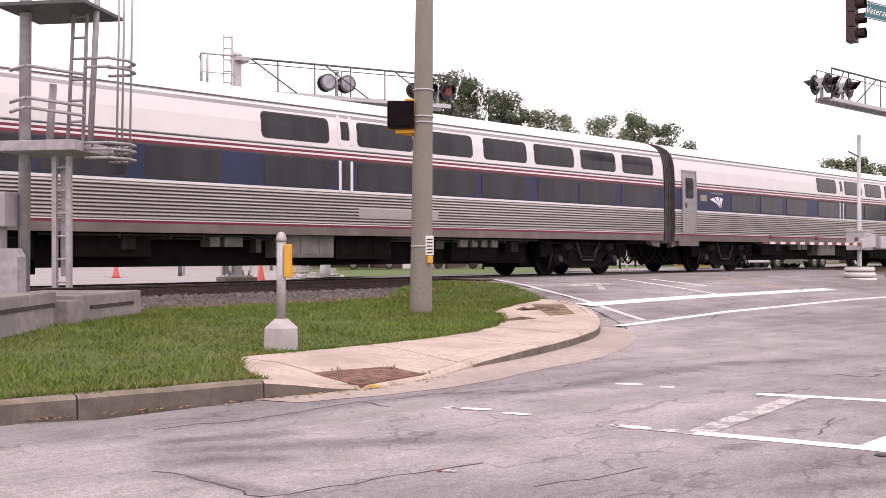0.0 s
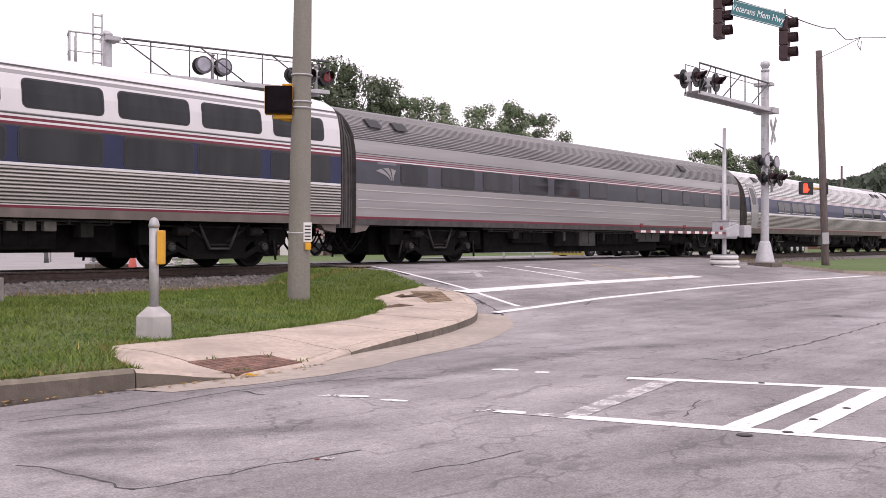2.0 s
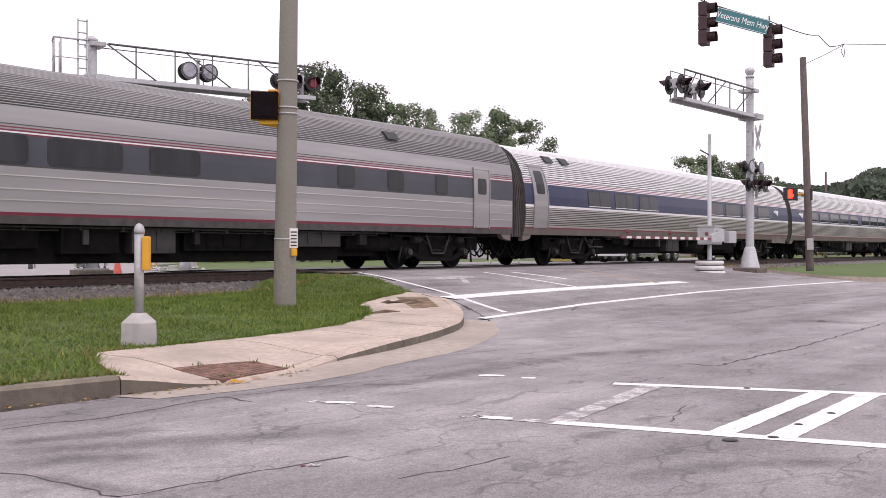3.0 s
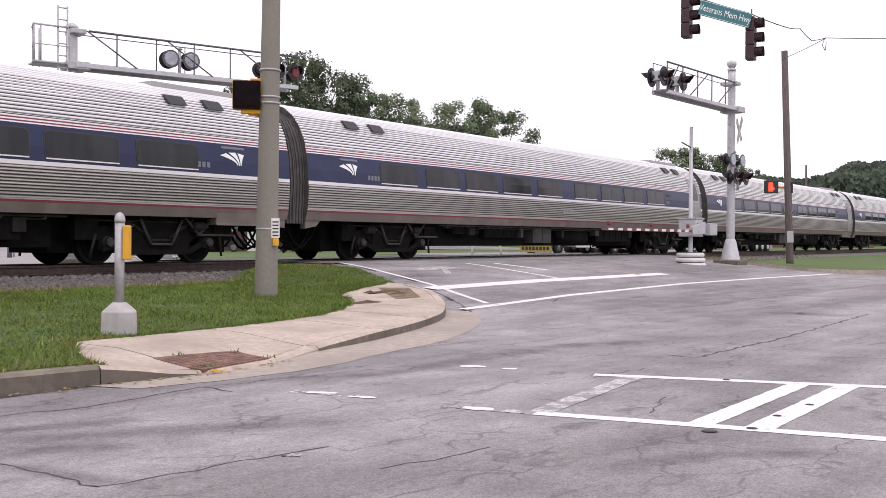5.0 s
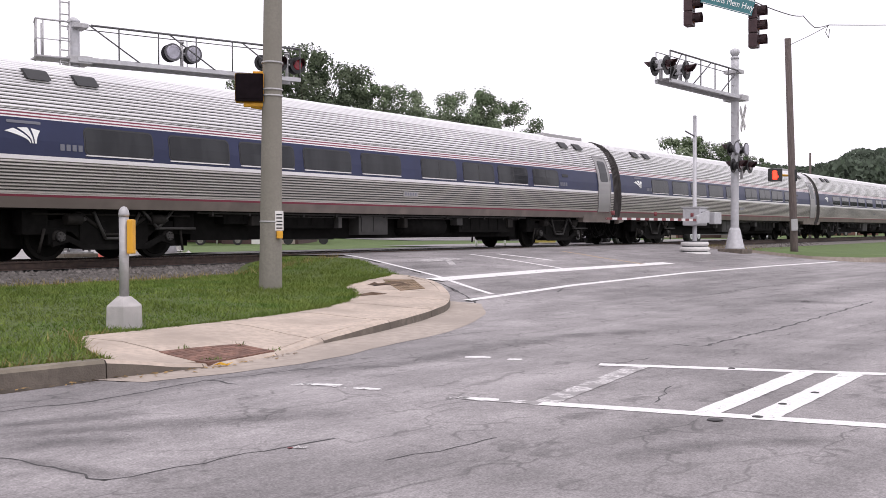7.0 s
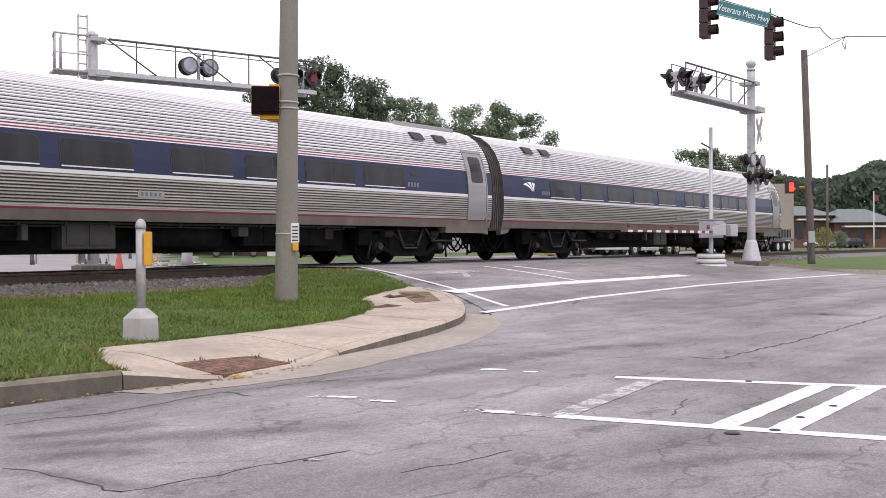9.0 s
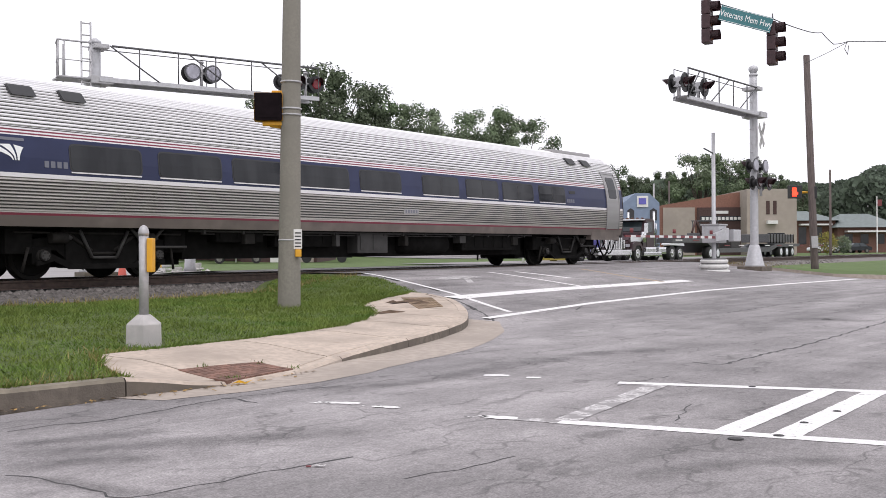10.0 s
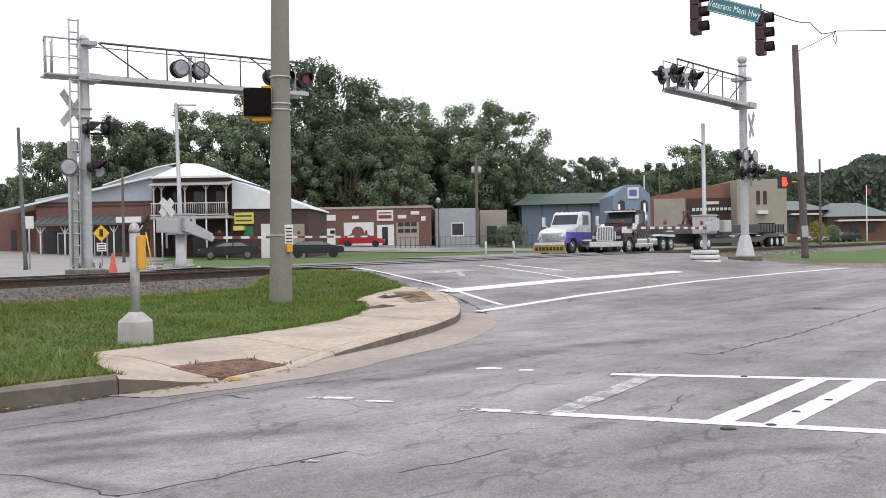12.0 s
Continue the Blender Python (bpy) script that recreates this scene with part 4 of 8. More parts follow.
def emblem(car, profile, x, z, size, ink="sign_white"):
    """Three swept bands that fan out from a low tip, drawn as plain shapes."""
    bm = B()
    tip = (0.12, -0.62)
    for (xa, xb), (ba, bb) in (((-1.05, -0.6), (0.2, 0.25)), ((-0.42, 0.1), (0.31, 0.37)), ((0.26, 0.75), (0.43, 0.52))):
        top, bot = [], []
        for t in span(0, 1, 6):
            for store, xt, xo in ((bot, xa, ba), (top, xb, bb)):
                yt = 0.46 - 0.3 * xt * xt
                u = t ** 0.75
                px = x + 1.05 * size * (xo + (xt - xo) * t ** 1.45)
                pz = z + 0.7 * size * (tip[1] + (yt - tip[1]) * u)
                store.append(bm.verts.new((px, -(half_width(profile, pz) + 0.014), pz)))
        for i in range(6):
            bm.faces.new((bot[i], top[i], top[i + 1], bot[i + 1]))
    for f in bm.faces:
        f.normal_update()
        if f.normal.y > 0:
            f.normal_flip()
    part("emblem", bm, ink, car, "swept emblem")
    bm = B()
    on_side(bm, profile, x - 0.95 * size, x + 0.85 * size, z + 0.5 * size, z + 0.64 * size, 0.02, 0.012, -1)
    part("print_bar", bm, "faded_print", car, "faded pale word bar over the emblem")


def number_bars(car, profile, x, z):
    bm = B()
    for i in range(4):
        on_side(bm, profile, x + 0.13 * i, x + 0.13 * i + 0.09, z, z + 0.12, 0.01, 0.012, -1)
    part("number_plate", bm, "faded_print", car)


def door(car, profile, x0, x1, z0, z1, wz0, wz1, material="steel_roof"):
    bm = B()
    for a, b in ((x0, x0 + 0.05), (x1 - 0.05, x1)):
        on_side(bm, profile, a, b, z0, z1, 0.015, 0.04, -1)
    on_side(bm, profile, x0, x1, z1 - 0.02, z1 + 0.04, 0.015, 0.045, -1)
    frame_ob = part("door_frame", bm, "steel_dull", car)
    bm = B()
    on_side(bm, profile, x0 + 0.06, x1 - 0.06, z0 + 0.02, z1 - 0.02, 0.06, 0.03, -1)
    d = part("door", bm, material, car, "plain stainless vestibule door")
    bm = B()
    on_side(bm, profile, x0 + 0.2, x1 - 0.2, wz0, wz1, 0.08, 0.036, -1)
    part("door_window", bm, "window_glass", d)


def under(car, boxes):
    for x0, x1, y, z0, z1, light in boxes:
        bm = B()
        box(bm, x0, x1, -y, y, z0, z1, 0, 0.03)
        for k in range(max(1, int((x1 - x0) / 0.5))):
            xa = x0 + 0.1 + 0.5 * k
            if xa + 0.4 < x1:
                box(bm, xa, xa + 0.38, -y - 0.015, -y + 0.02, z0 + 0.08, z1 - 0.08)
        part("equipment_box", bm, "equip_grey" if light else "shaded_grime" if light is False else "equip_dark", car)


def tank(car, x0, x1, z, r):
    bm = B()
    frustum(bm, (x0, -1.0, z), (1, 0, 0), r, r, x1 - x0, 16)
    frustum(bm, (x0 - 0.08, -1.0, z), (1, 0, 0), r * 0.6, r, 0.08, 16)
    frustum(bm, (x1, -1.0, z), (1, 0, 0), r, r * 0.6, 0.08, 16)
    part("air_tank", bm, "shaded_grime", car)


def ends(car, profile):
    top = profile[-1][1]
    for x0, x1 in ((-0.32, 0.0), (CAR, CAR + 0.32)):
        bm = B()
        rim = [(0.92 * half_width(profile, z), z) for z in (1.2, 1.9, 2.5, 2.9, 3.2, top - 0.5)] + [(0.5, top - 0.2)]
        rim = [(rim[0][0], 0.92)] + rim
        prism(bm, rim + [(-y, z) for y, z in rim[::-1]], "x", x0, x1)
        for k in range(3):
            xk = x0 + 0.05 + 0.1 * k
            wide = [(y + 0.03, z) for y, z in rim]
            prism(bm, wide + [(-y, z) for y, z in wide[::-1]], "x", xk, xk + 0.03)
        part("diaphragm", bm, "diaphragm", car)
        xa, xb = (0.03, 0.62) if x0 < 0 else (CAR - 0.62, CAR - 0.03)
        for sg in (-1, 1):
            bm = B()
            y0, y1 = sorted((sg * 1.3, sg * 1.47))
            slope = [(xa, 1.05), (xb, 1.05), (xb - 0.2, 0.86), (xa, 0.8)] if x0 < 0 else [(xa, 1.05), (xb, 1.05), (xb, 0.8), (xa + 0.2, 0.86)]
            prism(bm, slope, "y", y0, y1)
            part("corner_skirt", bm, "skirt", car)
        bm = B()
        box(bm, x0 - 0.02, x1 + 0.02, -0.12, 0.12, 0.72, 0.95)
        part("coupler", bm, "shaded_grime", car)
        bm = B()
        out = -1 if x0 < 0 else 1
        for k, (y, low) in enumerate(((-1.15, 0.42), (-0.95, 0.34), (-0.7, 0.46), (-0.45, 0.38), (0.5, 0.4), (0.9, 0.36))):
            end = (x1 if x0 < 0 else x0) - out * 0.75
            pts = [Vector((end + out * (1.0 * u), y, low + (0.86 - low) * (2 * u - 1) ** 2 + (0.0 if u < 0.5 else -0.08))) for u in span(0, 1, 6)]
            for a, b in zip(pts, pts[1:]):
                bar(bm, a, b, 0.03 if k % 2 else 0.022, 6)
        tagged(part("hose", bm, "shaded_grime", car), kind="stuff")
        bm = B()
        for y in (-1.35, -1.1):
            bar(bm, ((x0 + x1) / 2, y, 1.3), ((x0 + x1) / 2, y, 2.5), 0.015, 6)
        part("handrail", bm, "steel_dull", car)


def hatches(car, profile, xs, z=3.42):
    for x in xs:
        bm = B()
        on_side(bm, profile, x, x + 0.5, z - 0.1, z + 0.12, 0.03, 0.11, -1, 0, 0.14)
        part("roof_hatch", bm, "gasket", car)


def underframe(car, profile, x0, x1):
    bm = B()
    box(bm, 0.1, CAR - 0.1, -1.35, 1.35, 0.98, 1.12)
    # the second box is a dark filler for the shade under the floor
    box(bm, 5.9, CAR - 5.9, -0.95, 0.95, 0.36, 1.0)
    part("underframe", bm, "shaded_grime", car)
    bm = B()
    q = random.Random(17)
    bar(bm, (5.8, -1.3, 0.96), (CAR - 5.8, -1.3, 0.96), 0.03, 6)
    bar(bm, (6.2, -1.2, 0.9), (CAR - 6.2, -1.2, 0.9), 0.022, 6)
    for k in range(14):
        x = 6.2 + k * (CAR - 12.4) / 13 + q.uniform(-0.2, 0.2)
        box(bm, x - 0.03, x + 0.03, -1.34, -1.24, 0.9, 1.1)
    part("pipe_run", bm, "equip_dark", car)
    for k in range(5):
        x = 7.0 + k * (CAR - 14) / 4 + q.uniform(-0.5, 0.5)
        w, h = q.uniform(0.12, 0.3), q.uniform(0.16, 0.3)
        part("valve_box", box(B(), x, x + w, -1.36, -1.1, 0.9 - h, 0.92, 0, 0.02), "equip_dark" if k % 2 else "grime_light", car)


def amfleet(front_door, rear_door, turned, label):
    car = thing("passenger_car", Matrix(), label, "train car", group="cars of the passenger train")
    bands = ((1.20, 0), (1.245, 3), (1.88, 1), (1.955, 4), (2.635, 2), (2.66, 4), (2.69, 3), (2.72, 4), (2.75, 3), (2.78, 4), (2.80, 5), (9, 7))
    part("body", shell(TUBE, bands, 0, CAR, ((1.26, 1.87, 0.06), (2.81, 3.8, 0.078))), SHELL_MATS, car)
    spans = [(2.8, 4.38), (4.83, 6.45), (6.8, 8.5), (8.86, 10.55), (11.0, 12.6), (13.56, 15.2), (15.6, 17.22), (17.5, 19.22), (19.6, 21.22)]
    if turned:
        spans = sorted((REAR - 0.25 - b, REAR - 0.25 - a) for a, b in spans)
        spans = spans[:3] + spans[5:]
    windows(car, TUBE, spans, 2.05, 2.535)
    emblem(car, TUBE, REAR - 2.0 if turned else 1.55, 2.34, 0.38)
    number_bars(car, TUBE, REAR - 3.2 if turned else 2.25, 2.08)
    bm = B()
    on_side(bm, TUBE, 12.7, 13.35, 1.48, 1.62, 0.02, 0.026, -1)
    plate = part("name_board", bm, "steel_dull", car)
    bm = B()
    for k in range(5):
        on_side(bm, TUBE, 12.77 + 0.11 * k, 12.83 + 0.11 * k, 1.51, 1.59, 0.008, 0.029, -1)
    part("print_bar", bm, "faded_print", plate)
    for x0, x1 in spans[5:] if not turned else spans[:3]:
        bm = B()
        on_side(bm, TUBE, (x0 + x1) / 2 - 0.02, (x0 + x1) / 2 + 0.02, 2.06, 2.52, 0.005, 0.018, -1)
        part("mullion", bm, "gasket", car)
    if front_door:
        door(car, TUBE, 0.5, 1.4, 1.2, 3.2, 2.3, 3.06, "steel_dull")
    if rear_door:
        door(car, TUBE, REAR - 1.5, REAR - 0.52, 1.2, 3.2, 2.3, 3.06, "steel_dull")
        bm = B()
        on_side(bm, TUBE, 21.52, 21.92, 2.36, 2.46, 0.02, 0.014, -1)
        part("side_vent", bm, "gasket", car)
        number_bars(car, TUBE, 21.35, 2.06)
    hatches(car, TUBE, (1.8, 2.86, 22.05, 23.1), 3.5)
    bm = B()
    box(bm, CAR - 3.2, CAR - 0.5, -0.55, 0.55, 3.82, 3.97, 0, 0.04)
    part("roof_housing", bm, "steel_dull", car)
    ends(car, TUBE)
    underframe(car, TUBE, 0, CAR)
    add_trucks(car, (3.75, REAR - 3.75))
    under(car, ((6.6, 8.0, 1.25, 0.72, 1.02, False), (8.4, 10.6, 1.2, 0.62, 1.0, False), (11.2, 12.4, 1.3, 0.45, 1.02, None), (15.8, 18.6, 1.28, 0.5, 1.02, False)))
    tank(car, 13.2, 15.2, 0.68, 0.26)
    for x in (4.75, REAR - 2.75):
        bm = B()
        bar(bm, (x - 0.45, -1.28, 1.05), (x, -1.28, 0.62), 0.035, 6)
        bar(bm, (x + 0.45, -1.28, 1.05), (x, -1.28, 0.62), 0.035, 6)
        bar(bm, (x - 0.05, -1.28, 0.62), (x + 1.0, -1.28, 0.62), 0.03, 6)
        part("brake_rigging", bm, "equip_dark", car)
    bm = B()
    on_side(bm, TUBE, CAR - 2.2, CAR - 0.35, 0.84, 1.16, 0.05, 0.004, -1, 0, 0.3)
    part("step_box", bm, "skirt", car)
    return car


def viewliner():
    car = thing("sleeping_car", Matrix(), "tall stainless sleeping car with two rows of dark windows", "train car", group="cars of the passenger train")
    bands = ((1.17, 0), (1.22, 3), (1.93, 1), (1.98, 4), (2.62, 2), (2.65, 5), (2.70, 3), (2.74, 4), (2.79, 3), (2.83, 4), (2.86, 5), (3.7, 9), (3.74, 5), (9, 4))
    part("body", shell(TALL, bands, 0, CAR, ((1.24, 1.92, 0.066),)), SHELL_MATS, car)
    bm = B()
    on_side(bm, TALL, 0.02, CAR - 0.02, 2.875, 3.68, 0.01, 0.007, -1)
    part("upper_panel", bm, "coach_white", car, "white painted upper side panel")
    door(car, TALL, 0.4, 1.28, 1.24, 3.2, 2.35, 3.0, "steel_dull")
    bm = B()
    on_side(bm, TALL, 0.3, 1.5, 0.84, 1.16, 0.05, 0.004, -1, 0, 0.3)
    part("step_box", bm, "skirt", car)
    lever = B()
    on_side(lever, TALL, 0.6, 0.66, 2.05, 2.2, 0.02, 0.05, -1)
    part("door_handle", lever, "gasket", car)
    emblem(car, TALL, 2.64, 2.32, 0.45)
    bm = B()
    on_side(bm, TALL, 1.55, 1.95, 2.3, 2.5, 0.02, 0.012, -1)
    part("destination_sign", bm, "paint_yellow", car, "small lit destination panel")
    windows(car, TALL, [(3.57, 5.32), (5.67, 7.32), (7.71, 9.33), (10.36, 12.19), (12.9, 14.67), (14.85, 16.73), (17.0, 18.7), (19.2, 20.87), (21.03, 22.74), (23.09, 24.97)], 2.03, 2.59, False)
    windows(car, TALL, [(10.33, 12.05), (12.9, 14.57), (14.96, 16.63), (17.09, 18.73), (19.1, 20.78), (21.15, 22.78), (23.18, 24.77)], 2.99, 3.48, False)
    for za, zb in ((1.95, 2.62), (2.98, 3.6)):
        bm = B()
        on_side(bm, TALL, 12.33, 12.4, za, zb, 0.01, 0.02, -1)
        on_side(bm, TALL, 12.66, 12.73, za, zb, 0.01, 0.02, -1)
        part("corridor_frame", bm, "coach_white", car)
    windows(car, TALL, [(12.44, 12.62)], 2.06, 2.56, False)
    windows(car, TALL, [(12.44, 12.62)], 3.1, 3.45, False)
    bm = B()
    on_side(bm, TALL, 12.9, 15.4, 1.38, 1.6, 0.01, 0.024, -1)
    part("name_board", bm, "steel_dull", car)
    ends(car, TALL)
    underframe(car, TALL, 0, CAR)
    add_trucks(car, (3.75, REAR - 3.75))
    under(car, ((6.3, 8.0, 1.3, 0.55, 1.02, False), (9.28, 9.52, 1.3, 0.74, 1.0, True), (9.62, 10.06, 1.3, 0.74, 1.0, True), (10.86, 12.38, 1.38, 0.52, 1.02, True), (12.46, 14.12, 1.35, 0.48, 1.02, False), (16.47, 16.78, 1.32, 0.76, 1.0, True), (16.92, 17.14, 1.32, 0.76, 1.0, True), (17.28, 17.51, 1.32, 0.76, 1.0, True), (17.66, 17.92, 1.32, 0.76, 1.0, True), (16.31, 17.98, 1.2, 0.42, 1.0, False)))
    return car


def diner():
    car = thing("dining_car", Matrix(), "older dull stainless dining car with a grey window band", "train car", group="cars of the passenger train")
    bands = ((1.15, 5), (1.21, 3), (1.32, 9), (2.03, 9), (2.05, 5), (2.6, 8), (2.63, 3), (2.66, 4), (2.69, 3), (2.72, 9), (2.745, 3), (2.78, 9), (2.8, 5), (3.12, 9), (9, 9))
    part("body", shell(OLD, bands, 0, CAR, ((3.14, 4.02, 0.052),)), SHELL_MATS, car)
    bm = B()
    for z in (1.42, 1.62, 1.86):
        on_side(bm, OLD, 0.05, CAR - 0.05, z, z + 0.02, 0.005, 0.016, -1)
    part("side_bead", bm, "steel", car)
    emblem(car, OLD, 1.2, 2.34, 0.42, "steel_dull")
    windows(car, OLD, [(1.75, 2.85), (3.5, 5.05), (5.5, 7.0), (7.44, 9.07), (9.5, 11.1), (11.78, 13.05), (15.33, 15.94), (17.4, 18.0), (19.34, 19.98), (21.43, 21.96)], 2.1, 2.6, False)
    door(car, OLD, 23.25, 24.1, 1.15, 2.9, 2.15, 2.62, "steel_dull")
    hatches(car, OLD, (0.7, 1.75), 3.6)
    hatches(car, OLD, (19.5,), 3.55)
    ends(car, OLD)
    underframe(car, OLD, 0, CAR)
    add_trucks(car, (3.75, REAR - 3.75))
    under(car, ((7.5, 9.5, 1.2, 0.55, 1.02, False), (9.9, 11.2, 1.3, 0.45, 1.02, False), (11.5, 12.6, 1.3, 0.45, 1.02, None), (12.9, 15.6, 1.2, 0.5, 1.02, False), (16.0, 17.8, 1.25, 0.6, 1.02, None)))
    # added dark block: stands for the shade between the trucks
    part("belly_box", box(B(), 6.2, 17.9, -1.05, 1.05, 0.26, 1.0, 0, 0.04), "shaded_grime", car)
    tank(car, 18.2, 20.0, 0.7, 0.22)
    return car


TRAIN = []
sleeper = viewliner()
TRAIN.append(sleeper)
TRAIN.append(viewliner())
TRAIN.append(diner())
for i in range(5):
    TRAIN.append(amfleet(i == 0, i != 0, i == 0, "stainless passenger coach with a blue window band"))


# ---- roadside things ----
def lathe_part(name, rings, material, parent, seg=20, label="", c=(0, 0, 0)):
    return part(name, lathe(B(), rings, seg, 0, c), material, parent, label)


def box_part(name, dims, material, parent, bevel=0.0, label="", m=None):
    return part(name, box(B(), *dims, bevel=bevel), material, parent, label, m=m)


def bar_part(name, a, b, r, material, parent, seg=8, r1=None, label=""):
    return part(name, bar(B(), a, b, r, seg, 0, r1), material, parent, label)


# concrete strain pole, with a walk signal and a push button on it
px, py = -2.95, 16.91
pole = thing("concrete_pole", pose(px, py, 0.2, 0, 0.85, 0), "tall tapered grey concrete pole standing in the grass", "pole")
lathe_part("shaft", [(0.2, -0.3), (0.187, 0.1), (0.15, 4.6), (0.1, 10.5)], "pole_concrete", pole, 28)
for z in (3.28, 3.72, 3.18, 1.12):
    lathe_part("strap", [(0.172 - 0.004 * z + 0.012, z), (0.172 - 0.004 * z + 0.02, z + 0.005), (0.172 - 0.004 * z + 0.02, z + 0.025), (0.172 - 0.004 * z + 0.012, z + 0.03)], "galv", pole, 24)
sig = thing("walk_signal", pose(px - 0.3, py - 0.12, 3.52, 0, 0, 6), "black walk signal in a yellow housing, strapped to the concrete pole", "signal")
bm = box(B(), -0.235, 0.235, -0.02, 0.2, -0.235, 0.235, 0, 0.03)
part("housing", bm, "yellow", sig)
M["matt_black"] = mat("matt_black", (0.012, 0.008, 0.01), 0.95, 0, 9, 0.3, spec=0.1)
box_part("face", (-0.225, 0.225, -0.07, -0.015, -0.235, 0.225), "matt_black", sig, 0.03)
box_part("lens_panel", (-0.19, 0.19, -0.078, -0.068, -0.19, 0.19), "matt_black", sig, 0.004)
bm = box(B(), -0.1, 0.26, 0.0, 0.12, -0.31, -0.24, 0, 0.02)
bar(bm, (0.02, 0.06, -0.3), (0.3, 0.1, -0.34), 0.03)
part("bracket", bm, "yellow", sig)
bm = box(B(), 0.05, 0.3, 0.02, 0.1, 0.24, 0.27, 0, 0.01)
part("upper_bracket", bm, "yellow", sig)
btn = thing("push_button", pose(px + 0.17, py - 0.12, 1.31, 0, 0, 25), "yellow crossing push button under a small white sign on the pole", "push button")
box_part("sign_plate", (-0.07, 0.07, -0.01, 0.01, -0.12, 0.2), "white", btn, 0.004)
bm = B()
for k in range(5):
    box(bm, -0.05, 0.05, -0.014, -0.01, -0.09 + 0.055 * k, -0.07 + 0.055 * k)
part("print_bar", bm, "black", btn)
box_part("button_box", (-0.05, 0.05, -0.05, 0.03, -0.25, -0.13), "yellow", btn, 0.015)

M["footing"] = mat("cast_concrete", (0.48, 0.46, 0.45), 0.85, 0, 8, 0.2, 0.2, 60, coarse=0.2, coarse_scale=3)
# push-button post on a concrete footing
post = thing("button_post", pose(-3.52, 11.1, 0.16, 0, 0.2, 0), "short grey steel post with a pyramid concrete footing in the grass", "post")
bm = B()
loops = []
for hw, z in ((0.215, -0.1), (0.205, 0.22), (0.08, 0.32)):
    loops.append([bm.verts.new((hw * math.cos(radians(-75 + 60 * i)), hw * math.sin(radians(-75 + 60 * i)), z)) for i in range(6)])
for lo, hi in zip(loops, loops[1:]):
    for i in range(6):
        bm.faces.new((lo[i], lo[(i + 1) % 6], hi[(i + 1) % 6], hi[i]))
bm.faces.new(loops[-1])
bmesh.ops.bevel(bm, geom=bm.edges[:], offset=0.006, segments=1, affect="EDGES")
bmesh.ops.recalc_face_normals(bm, faces=bm.faces[:])
part("footing", bm, "footing", post, "cast pale concrete footing")
lathe_part("tube", [(0.051, 0.3), (0.051, 1.2)], "galv", post, 18)
lathe_part("cap", [(0.056, 1.18), (0.058, 1.21), (0.05, 1.25), (0.03, 1.28), (0.008, 1.29)], "galv", post, 18)
bm = box(B(), 0.05, 0.115, -0.07, 0.05, 0.78, 1.15, 0, 0.018)
part("button_housing", bm, "yellow", post, "yellow push button housing")


def lamp_unit(parent, x, z, y=-0.0, face=-1, lit=False, r=0.15, back=0.25, pale=False, hood=0.28, swing=0):
    """A round crossing lamp that faces along local y, with its dark disc and hood."""
    bm = B()
    frustum(bm, (0, 0, 0), (0, face, 0), back, back, 0.02, 24)
    frustum(bm, (0, 0, 0), (0, -face, 0), 0.16, 0.11, 0.14, 16)
    disc = part("lamp_disc", bm, "dark_steel" if pale else "black", parent, m=pose(x, y, z, 0, 0, swing))
    bm = B()
    # pale: a wider lens whose colour carries the reflected sky
    rr0 = back * 0.86 if pale else r
    frustum(bm, (0, face * 0.02, 0), (0, face, 0), rr0, rr0 * 0.8, 0.025, 20)
    part("lens", bm, "lens_white" if pale else "lens_red" if lit else "lens_dark", disc)
    if pale:
        return disc
    bm = B()
    seg = 16
    for i in range(seg):
        a0, a1 = radians(-10 + 200 * i / seg), radians(-10 + 200 * (i + 1) / seg)
        rr = r + 0.02
        reach = hood * (0.45 + 0.55 * math.sin(max(0, (a0 + a1) / 2)))
        q = [bm.verts.new((rr * math.cos(a), face * d, rr * math.sin(a))) for a, d in ((a0, 0.02), (a1, 0.02), (a1, reach), (a0, reach))]
        bm.faces.new(q)
    bmesh.ops.solidify(bm, geom=bm.faces[:], thickness=0.006)
    part("hood", bm, "signal_brown", disc)
    return disc


def lamp_pair(parent, x, z, lit=False, gap=0.34, tube="galv", y=0.0, pale=False, both=True):
    bm = B()
    bar(bm, (x - gap, y, z), (x + gap, y, z), 0.035)
    bar(bm, (x, y, z - 0.45), (x, y, z + 0.3), 0.05)
    frustum(bm, (x, y, z + 0.3), (0, 0, 1), 0.08, 0.06, 0.05, 12)
    part("lamp_bracket", bm, tube, parent)
    for sg in (-1, 1):
        lamp_unit(parent, x + sg * gap, z, y - 0.12, -1, lit and sg > 0, pale=pale)
        if both:
            lamp_unit(parent, x + sg * gap, z, y + 0.12, 1, False)


def lamp_single(parent, x, z, lit=False):
    """Two lamps back to back on one bracket."""
    bm = B()
    bar(bm, (x, 0, z - 0.45), (x, 0, z + 0.2), 0.06)
    box(bm, x - 0.1, x + 0.1, -0.16, 0.16, z - 0.12, z + 0.18, 0, 0.03)
    part("lamp_bracket", bm, "silver", parent)
    lamp_unit(parent, x, z, -0.2, -1, lit, back=0.3, hood=0.36)
    lamp_unit(parent, x, z, 0.2, 1, False, back=0.3, hood=0.36)


def crossbuck(parent, x, z, size=0.62, y=-0.25, swing=0):
    for a in (45, -45):
        bm = box(B(), -size, size, -0.012, 0.012, -0.11, 0.11, 0, 0.004)
        part("crossbuck_board", bm, "white", parent, m=pose(x, y - (0.012 if a > 0 else -0.016), z, 0, 0, swing) @ pose(0, 0, 0, 0, a, 0))


